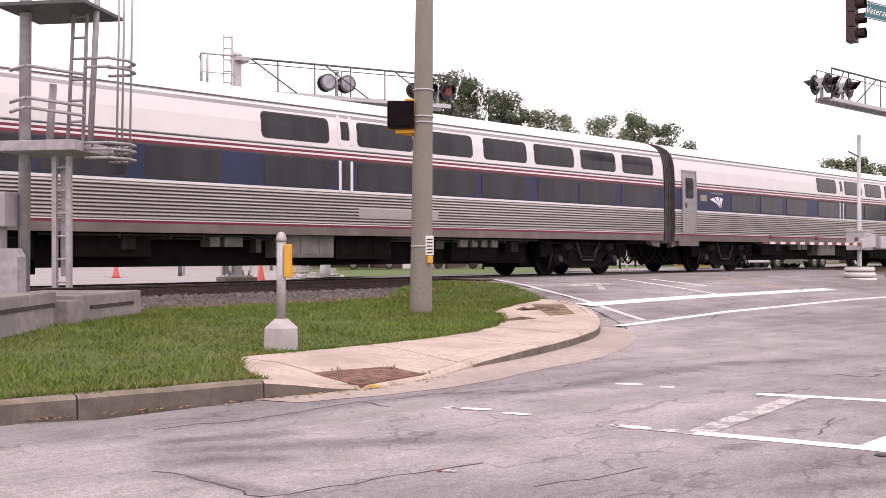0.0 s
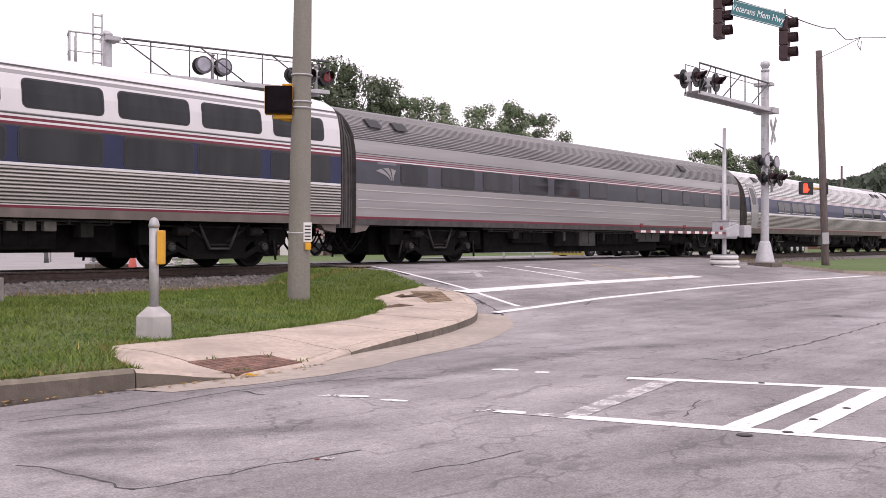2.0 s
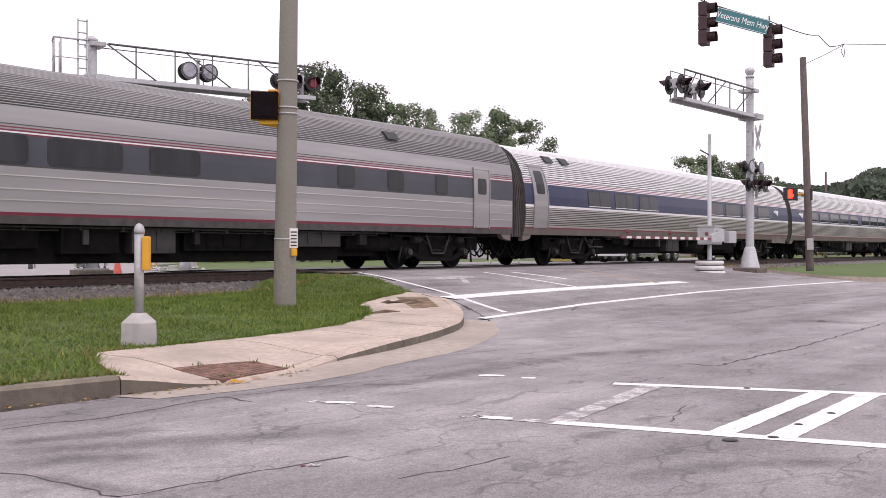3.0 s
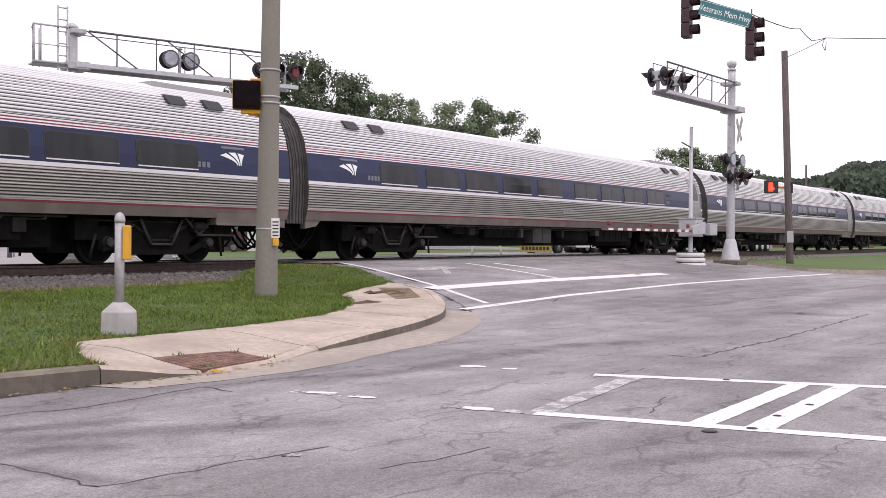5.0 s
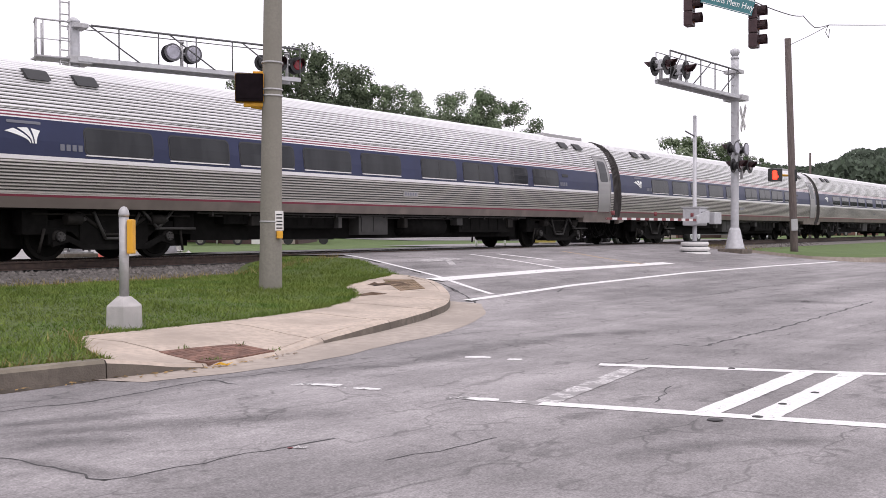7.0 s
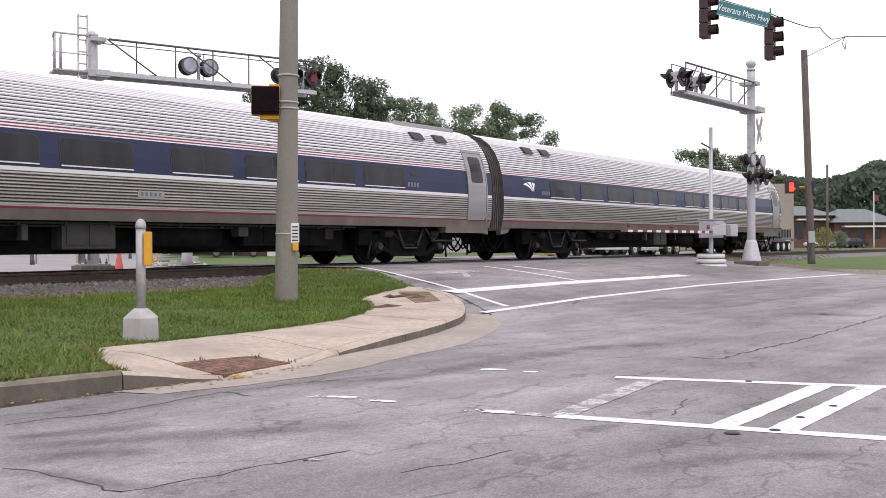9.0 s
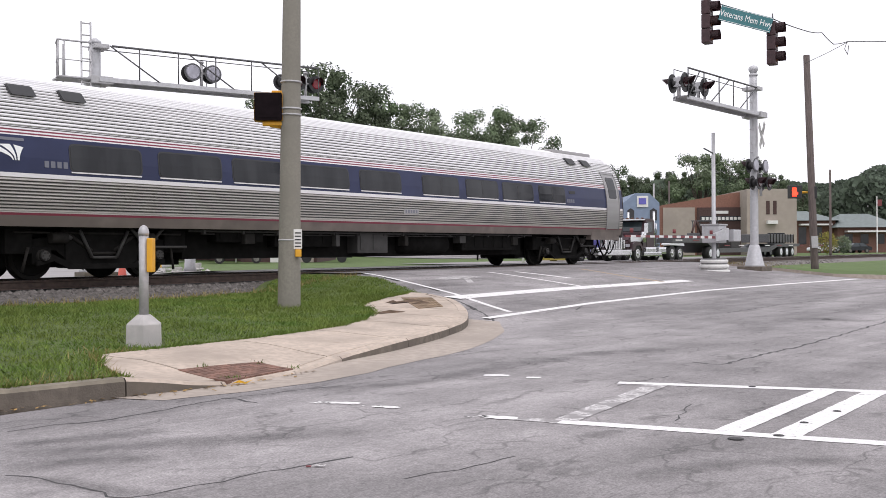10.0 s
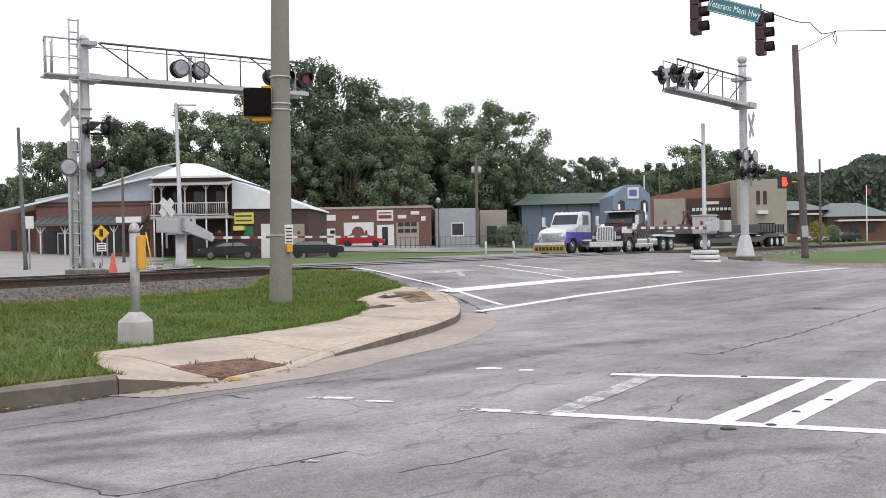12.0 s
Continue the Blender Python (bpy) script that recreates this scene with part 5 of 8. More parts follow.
def cantilever(parent, mast_r, top, arm_to, z_low, z_high, dirn, lamps, deep=0.33):
    """A mast with a truss arm along local x."""
    lathe_part("mast", [(mast_r * 1.05, 0.6), (mast_r, 1.0), (mast_r * 0.92, top - 0.3), (mast_r * 0.92, top)], "silver", parent, 24)
    lathe_part("mast_cap", [(mast_r * 1.02, top), (mast_r * 1.05, top + 0.06), (mast_r * 0.4, top + 0.14)], "silver", parent, 18)
    for y in (-deep, deep):
        box_part("lower_chord", (min(0, arm_to), max(0, arm_to), y - 0.05, y + 0.05, z_low - 0.055, z_low + 0.055), "silver", parent, 0.01)
        bar_part("hand_rail", (dirn * 0.35, y, z_high), (arm_to, y, z_high), 0.03 if y < 0 else 0.014, "dark_steel", parent)
    bm = box(B(), min(dirn * 0.2, arm_to), max(dirn * 0.2, arm_to), 0.03 - deep, deep - 0.03, z_low + 0.05, z_low + 0.08)
    part("walkway", bm, "galv", parent)
    n = max(3, int(abs(arm_to) / 1.05))
    for i in range(1, n + 1):
        x = arm_to * i / n
        bar_part("stanchion", (x, -deep, z_low), (x, -deep, z_high), 0.02, "dark_steel", parent, 6)
        if i % 3 == 0 or i == n:
            bar_part("stanchion", (x, deep, z_low), (x, deep, z_high), 0.014, "dark_steel", parent, 6)
    for i in range(0, n, 2):
        bar_part("brace", (arm_to * i / n + dirn * 0.3, -deep, z_high), (arm_to * min(n, i + 1.6) / n, -deep, z_low), 0.02, "dark_steel", parent, 6)
    box_part("clamp", (-mast_r - 0.05, mast_r + 0.22, -0.36, 0.36, z_low - 0.1, z_low + 0.1), "galv", parent, 0.02)
    box_part("clamp", (dirn * 0.1 - 0.2, dirn * 0.1 + 0.2, -0.3, 0.3, z_high - 0.07, z_high + 0.05), "galv", parent, 0.02)
    for x, lit, style in lamps:
        if style == "single":
            lamp_single(parent, x, z_low + 0.45, lit)
        else:
            lamp_pair(parent, x, z_low + 0.48, lit, pale=style == "pale", gap=0.3)


def ladder(parent, x0, x1, y, z0, z1, material="galv", r=0.025, step=0.31):
    for x in (x0, x1):
        bar_part("ladder_rail", (x, y, z0), (x, y, z1), r, material, parent, 6)
    z = z0 + 0.2
    while z < z1 - 0.05:
        bar_part("rung", (x0, y, z), (x1, y, z), r * 0.75, material, parent, 6)
        z += step


# crossing cantilever on the near side
mast = thing("crossing_cantilever", Matrix.Translation((-0.115, 0, 0)) @ along(5.9, 35.75, 0.0, -3), "silver crossing mast with a cantilever arm of warning lights", "crossing signal")
cantilever(mast, 0.145, 7.2, -5.55, 5.82, 6.74, -1, ((-5.7, False, "single"), (-4.35, False, "single")), 0.24)
part("footing", box(B(), -0.45, 0.45, -0.45, 0.45, 0.2, 0.5, 0, 0.03), "kerb", mast)
lathe_part("base_flare", [(0.36, 0.48), (0.33, 0.55), (0.2, 1.15), (0.16, 1.25)], "silver", mast, 20)
lamp_pair(mast, 0.0, 3.42, False, 0.42, y=-0.25)
lamp_pair(mast, 0.0, 4.02, False, 0.42, y=-0.12, pale=True)
crossbuck(mast, 0.12, 5.12, 0.55, -0.25, 35)
lathe_part("bell", [(0.1, 7.3), (0.17, 7.42), (0.16, 7.52), (0.03, 7.58)], "silver", mast)
for z in (4.5, 4.8, 5.3, 5.95, 6.25, 6.55, 6.85):
    bar_part("climbing_peg", (-0.32, 0, z), (0.1, 0, z), 0.018, "galv", mast, 6)

# crossing cantilever on the far side
mast2 = thing("crossing_cantilever", Matrix.Translation((-0.16, 0, -0.1)) @ along(-5.0, 16.6, 0.0, -18), "stout silver mast with a long truss arm of crossing lights", "crossing signal")
cantilever(mast2, 0.16, 6.8, 6.55, 5.8, 6.72, 1, ((2.98, False, "pale"), (6.28, True, "hood")))
lamp_unit(mast2, 5.52, 6.28, 0.12, 1, back=0.24)
part("footing", box(B(), -0.45, 0.45, -0.45, 0.45, 0.1, 0.72, 0, 0.04), "kerb", mast2)
part("base_plate", box(B(), -0.36, 0.36, -0.36, 0.36, 0.72, 0.77, 0, 0.01), "galv", mast2)
for x in (-0.27, 0.27):
    for y in (-0.27, 0.27):
        lathe_part("anchor_bolt", [(0.035, 0.77), (0.035, 0.82), (0.018, 0.82), (0.018, 0.9)], "dark_steel", mast2, 8, "", (x, y, 0))
ladder(mast2, -0.44, -0.2, -0.3, 0.85, 7.3)
box_part("cable_duct", (-0.46, -0.26, -0.22, -0.02, 0.8, 4.1), "galv", mast2, 0.02)
for z in (4.72, 4.96):
    lathe_part("mast_band", [(0.185, z), (0.21, z + 0.01), (0.21, z + 0.05), (0.185, z + 0.06)], "galv", mast2, 24)
for x in (-0.88, -1.04):
    for y in (-0.33, 0.25):
        bar_part("platform_post", (x if y < 0 else x + 0.12, y, 5.75), (x if y < 0 else x + 0.12, y, 6.75), 0.022, "galv", mast2, 6)
for z, r in ((5.8, 0.035), (6.25, 0.014), (6.75, 0.025)):
    bar_part("platform_rail", (-1.06, -0.33, z), (-0.2, -0.33, z), r, "galv", mast2, 6)
    bar_part("platform_rail", (-1.06, -0.33, z), (-0.94, 0.25, z), r, "galv", mast2, 6)
part("platform", box(B(), -1.04, -0.2, -0.33, 0.25, 5.76, 5.8), "galv", mast2)
crossbuck(mast2, -0.14, 5.02, 0.6, 0.42, 30)
bar_part("crossbuck_arm", (0, 0.1, 5.02), (-0.14, 0.4, 5.02), 0.03, "silver", mast2, 8)
bar_part("lamp_arm", (0, -0.1, 4.45), (0.55, -0.25, 4.45), 0.035, "silver", mast2)
for z in (4.32, 4.62):
    bar_part("lamp_yoke", (0.1, -0.2, z), (0.58, -0.25, z), 0.03, "signal_brown", mast2)
bar_part("lamp_yoke", (0.58, -0.25, 4.3), (0.58, -0.25, 4.78), 0.045, "signal_brown", mast2)
lathe_part("finial", [(0.03, 4.78), (0.08, 4.8), (0.08, 4.83), (0.02, 4.85)], "silver", mast2, 12, "", (0.58, -0.25, 0))
lamp_unit(mast2, -0.02, 4.42, -0.36, -1, hood=0.36, swing=80)
lamp_unit(mast2, 0.52, 4.46, -0.25, -1, hood=0.36, swing=100)
lamp_unit(mast2, -0.5, 3.4, -0.3, -1, pale=True, back=0.24, swing=-20)
bar_part("lamp_arm", (-0.5, -0.1, 3.4), (0.5, -0.1, 3.4), 0.04, "silver", mast2)
lamp_unit(mast2, 0.1, 3.42, -0.4, -1, swing=60, hood=0.36)
lamp_unit(mast2, 0.28, 3.32, -0.25, -1, pale=True, back=0.2, swing=-20)
lamp_unit(mast2, 0.55, 3.44, -0.2, 1, swing=70, hood=0.36)


def crossing_gate(m, arm, length, z_arm, mast_h, box_z, label, flip=1):
    g = thing("crossing_gate", m, label, "crossing gate")
    lathe_part("mast", [(0.09, 0.4), (0.075, 0.6), (0.06, mast_h)], "silver", g, 14)
    if flip > 0:
        lathe_part("footing_core", [(0.42, 0.25), (0.42, 0.8)], "dark_steel", g, 20)
        for k in range(3):
            lathe_part("footing_ring", [(0.47 - 0.03 * k, 0.3 + 0.17 * k), (0.52 - 0.03 * k, 0.34 + 0.17 * k), (0.52 - 0.03 * k, 0.41 + 0.17 * k), (0.46 - 0.03 * k, 0.44 + 0.17 * k)], "white", g, 20)
    else:
        box_part("footing", (-0.35, 0.35, -0.35, 0.35, 0.1, 0.55, ), "footing", g, 0.04)
        lathe_part("pedestal", [(0.2, 0.55), (0.16, 0.7), (0.15, box_z - 0.25)], "silver", g, 16)
    for x in (-0.14, 0.16):
        box_part("machine_latch", (x - 0.03, x + 0.03, -0.325, -0.295, box_z - 0.02, box_z + 0.16), "dark_steel", g, 0.01)
    box_part("gate_machine", (-0.32, 0.36, -0.3, 0.3, box_z - 0.3, box_z + 0.28), "silver", g, 0.04)
    box_part("machine_lid", (-0.35, 0.39, -0.33, 0.33, box_z + 0.28, box_z + 0.33), "galv", g, 0.01)
    n = 22
    core = box_part("gate_arm", (min(arm * 0.6, arm * length), max(arm * 0.6, arm * length), -0.41, -0.37, z_arm - 0.022, z_arm + 0.022), "white", g, 0, "red and white striped lowered arm")
    for i in range(n):
        x0, x1 = arm * (0.6 + (length - 0.6) * i / n), arm * (0.6 + (length - 0.6) * (i + 1) / n)
        t = 0.042 * (1 - 0.3 * i / n)
        box_part("stripe", (min(x0, x1), max(x0, x1), -0.42, -0.36, z_arm - t, z_arm + t), "hatch_red" if i % 2 else "white", core)
    bm = B()
    prism(bm, [(arm * -0.2, box_z - 0.2), (arm * 0.9, z_arm - 0.12), (arm * 0.9, z_arm + 0.12), (arm * -0.2, box_z + 0.2)], "y", -0.44, -0.32)
    part("arm_support", bm, "silver", g)
    box_part("counterweight", (min(-arm * 0.5, -arm * 1.15), max(-arm * 0.5, -arm * 1.15), -0.5, -0.3, box_z - 0.25, box_z + 0.15), "silver", g, 0.03)
    for i in range(3):
        bar_part("arm_lamp", (arm * (1.2 + i * (length - 1.6) / 2), -0.39, z_arm + 0.1), (arm * (1.2 + i * (length - 1.6) / 2), -0.39, z_arm + 0.22), 0.05, "hatch_red", g, 10)
    return g


g1 = crossing_gate(along(5.4, 33.0), -1, 7.3, 1.5, 5.0, 1.62, "silver crossing gate with its striped arm lowered")
bar_part("top_bracket", (0.05, 0, 4.3), (-0.8, 0, 4.42), 0.025, "dark_steel", g1, 8)
g2 = crossing_gate(along(-6.2, 20.54), 1, 8.6, 1.45, 2.6, 1.86, "grey crossing gate with its striped arm lowered across the street", -1)
crossbuck(g2, -0.85, 2.35, 0.3, -0.45)
bar_part("crossbuck_post", (-0.85, -0.4, 1.15), (-0.85, -0.4, 2.58), 0.03, "silver", g2, 8)

# slim lamp pole behind the far gate
lp = thing("street_lamp", pose(-11.35, 42, 0.2, 0, -1.2, 0), "slim grey lamp pole with a short bracket", "lamp pole")
lathe_part("shaft", [(0.1, 0), (0.1, 0.2), (0.07, 7.09 - 0.2)], "galv", lp, 12)
bm = B()
bar(bm, (0, 0, 7.00 - 0.2), (0.85, -0.1, 6.95 - 0.2), 0.03)
bar(bm, (0, 0, 7.00 - 0.2), (0.55, 0.3, 6.67 - 0.2), 0.025)
part("bracket", bm, "galv", lp)

# wooden pole with a lit walk signal
wp = thing("wooden_pole", pose(12.86, 38.5, 0.2, 0, -1.9, 0), "weathered wooden utility pole beside the crossing", "pole")
lathe_part("shaft", [(0.145, 0), (0.14, 0.3), (0.115, 8.28 - 0.2)], "wood_pole", wp, 16)
box_part("notice_plate", (-0.14, 0.1, -0.19, -0.165, 1.19 - 0.25, 1.57 - 0.2), "galv", wp)
wsig = thing("walk_signal", pose(12.08, 38.25, 3.20, 0, 0, 10), "walk signal with a lit orange hand on the wooden pole", "signal")
box_part("housing", (-0.24, 0.24, -0.05, 0.15, -0.24, 0.24), "black", wsig, 0.02)
bm = box(B(), -0.16, 0.02, -0.07, -0.052, -0.17, 0.05, 0, 0.02)
for i in range(4):
    box(bm, -0.16 + 0.047 * i, -0.125 + 0.047 * i, -0.07, -0.052, 0.03, 0.15 + (0.02 if i in (1, 2) else 0))
box(bm, 0.0, 0.07, -0.07, -0.052, -0.1, -0.03)
part("hand_symbol", bm, "hand", wsig, "glowing orange raised palm")
bar_part("bracket", (0.2, 0.05, 0), (0.55, 0.15, 0), 0.03, "yellow", wsig)
wsig2 = thing("walk_signal", pose(12.85, 38.6, 3.19, 0, 0, 80), "dark walk signal turned aside on the wooden pole", "signal")
box_part("housing", (-0.22, 0.22, -0.1, 0.12, -0.22, 0.22), "black", wsig2, 0.02)
bar_part("bracket", (0, 0.1, 0), (0, 0.4, 0), 0.03, "yellow", wsig2)

# traffic signals, street-name sign and span wire
TS = 26.0


def traffic_signal(x, z, label):
    t = thing("traffic_signal", pose(x, TS, z, 0, 0, 62), label, "traffic signal", group="signals on the span wire")
    for k in range(3):
        c = 0.36 - 0.36 * k
        box_part("section", (-0.17, 0.17, -0.02, 0.2, c - 0.175, c + 0.175), "signal_brown", t, 0.025)
        bm = B()
        frustum(bm, (0, -0.02, c), (0, -1, 0), 0.13, 0.1, 0.02, 18)
        part("lens", bm, "lens_amber" if k else "lens_dark", t)
        bm = B()
        for i in range(14):
            a0, a1 = radians(-30 + 240 * i / 14), radians(-30 + 240 * (i + 1) / 14)
            q = [bm.verts.new((0.15 * math.cos(a), d, c + 0.15 * math.sin(a))) for a, d in ((a0, -0.02), (a1, -0.02), (a1, -0.22), (a0, -0.22))]
            bm.faces.new(q)
        bmesh.ops.solidify(bm, geom=bm.faces[:], thickness=0.006)
        part("visor", bm, "signal_brown", t)
    bar_part("hanger", (0, 0.08, 0.53), (0, 0.08, 0.75), 0.02, "dark_steel", t)
    return t


traffic_signal(7.75, 6.28, "dark traffic signal head hung from the span wire")
traffic_signal(6.13, 6.83, "dark traffic signal head hung from the span wire")
sign = thing("street_sign", pose(6.96, TS - 0.15, 6.86, 0, 15, 0), "teal street-name sign hung between the traffic signals", "street sign")
box_part("panel", (-0.66, 0.66, -0.015, 0.015, -0.19, 0.19), "sign_green", sign, 0.01)
bm = B()
for a in ((-0.64, 0.64, 0.165, 0.175), (-0.64, 0.64, -0.175, -0.165)):
    box(bm, a[0], a[1], -0.018, -0.014, a[2], a[3])
part("border", bm, "sign_white", sign)
fc = bpy.data.curves.new("lettering", "FONT")
fc.body, fc.size, fc.align_x, fc.align_y, fc.extrude = "Veterans Mem Hwy", 0.2, "CENTER", "CENTER", 0.002
fc.materials.append(M["sign_white"])
fo = new("lettering", fc)
fo.parent = sign
fo.matrix_basis = pose(0, -0.019, 0, 90, 0, 0) @ Matrix.Diagonal((0.82, 1.15, 1, 1))


def cable(name, pts, r, label, sag=0.0):
    cu = bpy.data.curves.new(name, "CURVE")
    cu.dimensions, cu.bevel_depth, cu.bevel_resolution = "3D", r, 1
    sp = cu.splines.new("POLY")
    out = []
    for a, b in zip(pts, pts[1:]):
        for i in range(8):
            u = i / 8
            p = Vector(a).lerp(Vector(b), u)
            p.z -= sag * 4 * u * (1 - u)
            out.append(p)
    out.append(Vector(pts[-1]))
    sp.points.add(len(out) - 1)
    for q, p in zip(sp.points, out):
        q.co = (*p, 1)
    cu.materials.append(M["cable"])
    return tagged(new(name, cu), label, "cable")


cable("span_wire", [(px + 0.15, py, 8.6), (6.02, 26.05, 7.41), (7.65, 26.05, 6.92), (9.20, 28, 6.98), (9.92, 29, 7.15), (10.59, 30, 7.02), (11.36, 31, 7.29), (17.38, 36, 8.29)], 0.013, "black span wire that carries the signals", 0.02)
cable("guy_wire", [(11.36, 31, 7.27), (12.16, 35, 7.71), (12.53, 38.4, 7.97)], 0.01, "thin wire from span wire to wooden pole")
cable("hanging_wire", [(11.34, 31, 7.27), (11.27, 31, 7.07), (11.36, 31, 6.90), (11.39, 31, 7.17)], 0.01, "loose loop of wire")

# railway signal structure with ladders, on concrete foundations beside the track
tower = thing("signal_tower", pose(-0.15, 0, 0), "grey steel railway signal structure with ladders and platforms", "railway signal")
TY = 12.0


def tower_bar(name, x0, z0, x1, z1, r, y0=0.0, y1=None, material="tower_grey"):
    return bar_part(name, (x0, TY + y0, z0), (x1, TY + (y0 if y1 is None else y1), z1), r, material, tower, 10)


tower_bar("mast", -7.15, 0.68, -7.09, 9.0, 0.075, 0.25)
box_part("cabinet", (-7.94, -7.20, TY - 0.1, TY + 0.3, 1.56, 2.00), "tower_grey", tower, 0.02)
box_part("pedestal", (-7.41, -7.32, TY, TY + 0.15, 0.68, 1.56), "tower_grey", tower)
bm = prism(B(), [(-7.29, 0.70), (-7.06, 0.70), (-7.06, 1.18), (-7.12, 1.29), (-7.29, 1.29)], "y", TY - 0.05, TY + 0.15)
part("pedestal_shield", bm, "tower_grey", tower)
for x1, za, zb, metal in ((-6.24, 2.50, 2.63, "tower_grey"), (-6.11, 4.31, 4.36, "dark_steel")):
    part("platform", box(B(), -7.31, x1, TY - 0.15, TY + 0.9, za, zb, 0, 0.01), metal, tower)
for xr in (-6.67, -6.48):
    box_part("ladder_rail", (xr - 0.03, xr + 0.03, TY + 0.13, TY + 0.19, 0.79, 2.45), "tower_grey", tower)
box_part("ladder_guard", (-6.63, -6.51, TY + 0.22, TY + 0.25, 0.93, 2.34), "tower_grey", tower)
for k in range(7):
    z = 0.86 + 0.29 * k
    bar_part("rung", (-6.67, TY + 0.15, z), (-6.48, TY + 0.15, z), 0.018, "tower_grey", tower, 6)
for xa, xb in ((-6.63, -6.50), (-6.42, -6.33)):
    tower_bar("upper_ladder_rail", xa, 2.61, xb, 5.2, 0.024, 0.4)
for k in range(9):
    u = k / 9
    bar_part("rung", (-6.63 + u * 0.15, TY + 0.4, 2.65 + 0.27 * k), (-6.42 + u * 0.1, TY + 0.4, 2.62 + 0.27 * k + 0.03), 0.018, "tower_grey", tower, 6)
tower_bar("side_post", -6.27, 2.55, -6.12, 5.4, 0.038, 0.3)
tower_bar("side_post", -7.00, 2.60, -6.94, 3.45, 0.05, 0.6)
for x in (-6.01, -5.94, -5.83):
    tower_bar("cage_bar", x, 2.39, x + 0.06, 5.4, 0.014, 0.5)
for zc in (2.53, 2.42, 2.61, 3.67, 3.56):
    bm = B()
    ring = [(-6.24, TY + 0.1), (-5.92, TY + 0.1), (-5.77, TY + 0.35), (-5.80, TY + 0.6), (-5.96, TY + 0.75), (-6.24, TY + 0.75)]
    for a, b in zip(ring, ring[1:]):
        bar(bm, (*a, zc), (*b, zc), 0.02, 6)
    part("cage_hoop", bm, "tower_grey", tower)
for zr in (3.51, 3.11, 2.99):
    bm = B()
    bar(bm, (-7.13, TY - 0.1, zr), (-6.92, TY - 0.1, zr + 0.06), 0.022, 6)
    bar(bm, (-6.92, TY - 0.1, zr + 0.06), (-6.24, TY + 0.1, zr - 0.04), 0.022, 6)
    part("platform_rail", bm, "tower_grey", tower)
f1 = thing("signal_foundation", pose(-6.45, 9.9, 0, 0, 0, 11), "weathered concrete foundation block in the grass", "foundation")
part("block", box(B(), -2.2, 0, -1.2, 2.55, 0.0, 0.73, 0, 0.03), "old_concrete", f1)
part("block_lip", box(B(), -0.02, 0.012, -1.1, 2.45, 0.54, 0.59), "tie", f1)
f2 = thing("signal_foundation", pose(-6.9, 12.5, 0, 0, 0, 3), "low concrete foundation beside the ballast", "foundation")
part("block", box(B(), -1.6, 0, 0.35, 2.6, 0.0, 0.66, 0, 0.03), "old_concrete", f2)
part("block_lip", box(B(), -0.02, 0.012, 0.8, 2.3, 0.46, 0.51), "tie", f2)
part("step_block", box(B(), -1.0, 0.12, -0.12, 0.33, 0.0, 0.61, 0, 0.03), "old_concrete", f2)

# ---- beyond the railway ----
M["brick"] = mat("red_brick_wall", (0.19, 0.1, 0.08), 0.9, 0, 6, 0.25, 0.3, 40, coarse=0.2, coarse_scale=0.4)
# the same brick, browner and darker: the balcony's shade is in its colour
M["brick_dark"] = mat("brown_shaded_brick", (0.085, 0.05, 0.046), 0.9, 0, 6, 0.25, 0.3, 40, coarse=0.2, coarse_scale=0.4)
M["metal_roof"] = mat("white_metal_roof", (0.74, 0.74, 0.77), 0.5, 0.1, 3, 0.08, coarse=0.08, coarse_scale=0.3)
M["roof_pale"] = mat("weathered_metal_roof", (0.42, 0.45, 0.44), 0.55, 0.1, 3, 0.12, coarse=0.12, coarse_scale=0.3)
M["siding"] = mat("grey_siding", (0.4, 0.43, 0.49), 0.7, 0, 2, 0.1, coarse=0.1, coarse_scale=0.4)
M["canopy_green"] = mat("grey_green_canopy", (0.1, 0.12, 0.115), 0.6, 0.1, 4, 0.2)
M["siding_blue"] = mat("blue_grey_siding", (0.16, 0.205, 0.28), 0.7, 0, 1.5, 0.12, coarse=0.12, coarse_scale=0.5, stretch=(6, 1, 0.3))
M["tower_blue"] = mat("light_blue_facade", (0.21, 0.265, 0.37), 0.7, 0, 2, 0.1)
M["roof_green"] = mat("green_metal_roof", (0.062, 0.098, 0.078), 0.6, 0.1, 2, 0.15, coarse=0.12, coarse_scale=0.3)
M["roof_grey"] = mat("grey_green_roof", (0.17, 0.2, 0.195), 0.7, 0, 2, 0.15)
M["stucco"] = mat("beige_stucco", (0.38, 0.33, 0.285), 0.85, 0, 2, 0.1, 0.2, 30, coarse=0.15, coarse_scale=0.3)
M["grey_wall"] = mat("grey_stucco", (0.36, 0.37, 0.4), 0.85, 0, 2, 0.1, coarse=0.1, coarse_scale=0.3)
M["dark_opening"] = mat("dark_glass", (0.03, 0.03, 0.035), 0.15, 0, 1, 0.3)
M["sign_panel"] = mat("sign_panel_yellow", (0.75, 0.66, 0.15), 0.6, 0, 3, 0.1)
M["awning_green"] = mat("green_awning", (0.03, 0.2, 0.09), 0.7, 0, 3, 0.1)
M["bark"] = mat("bark", (0.09, 0.07, 0.055), 0.95, 0, 8, 0.4, 0.5, 20)
M["leaf"] = mat("broad_leaves", (0.1, 0.14, 0.074), 0.7, 0, 0.22, 0.35, per_island=0.22, per_object=0.28, color2=(0.155, 0.188, 0.12), spec=0.25)
M["leaf_far"] = mat("far_leaves", (0.075, 0.098, 0.07), 0.8, 0, 0.08, 0.3, per_island=0.4, spec=0.2)
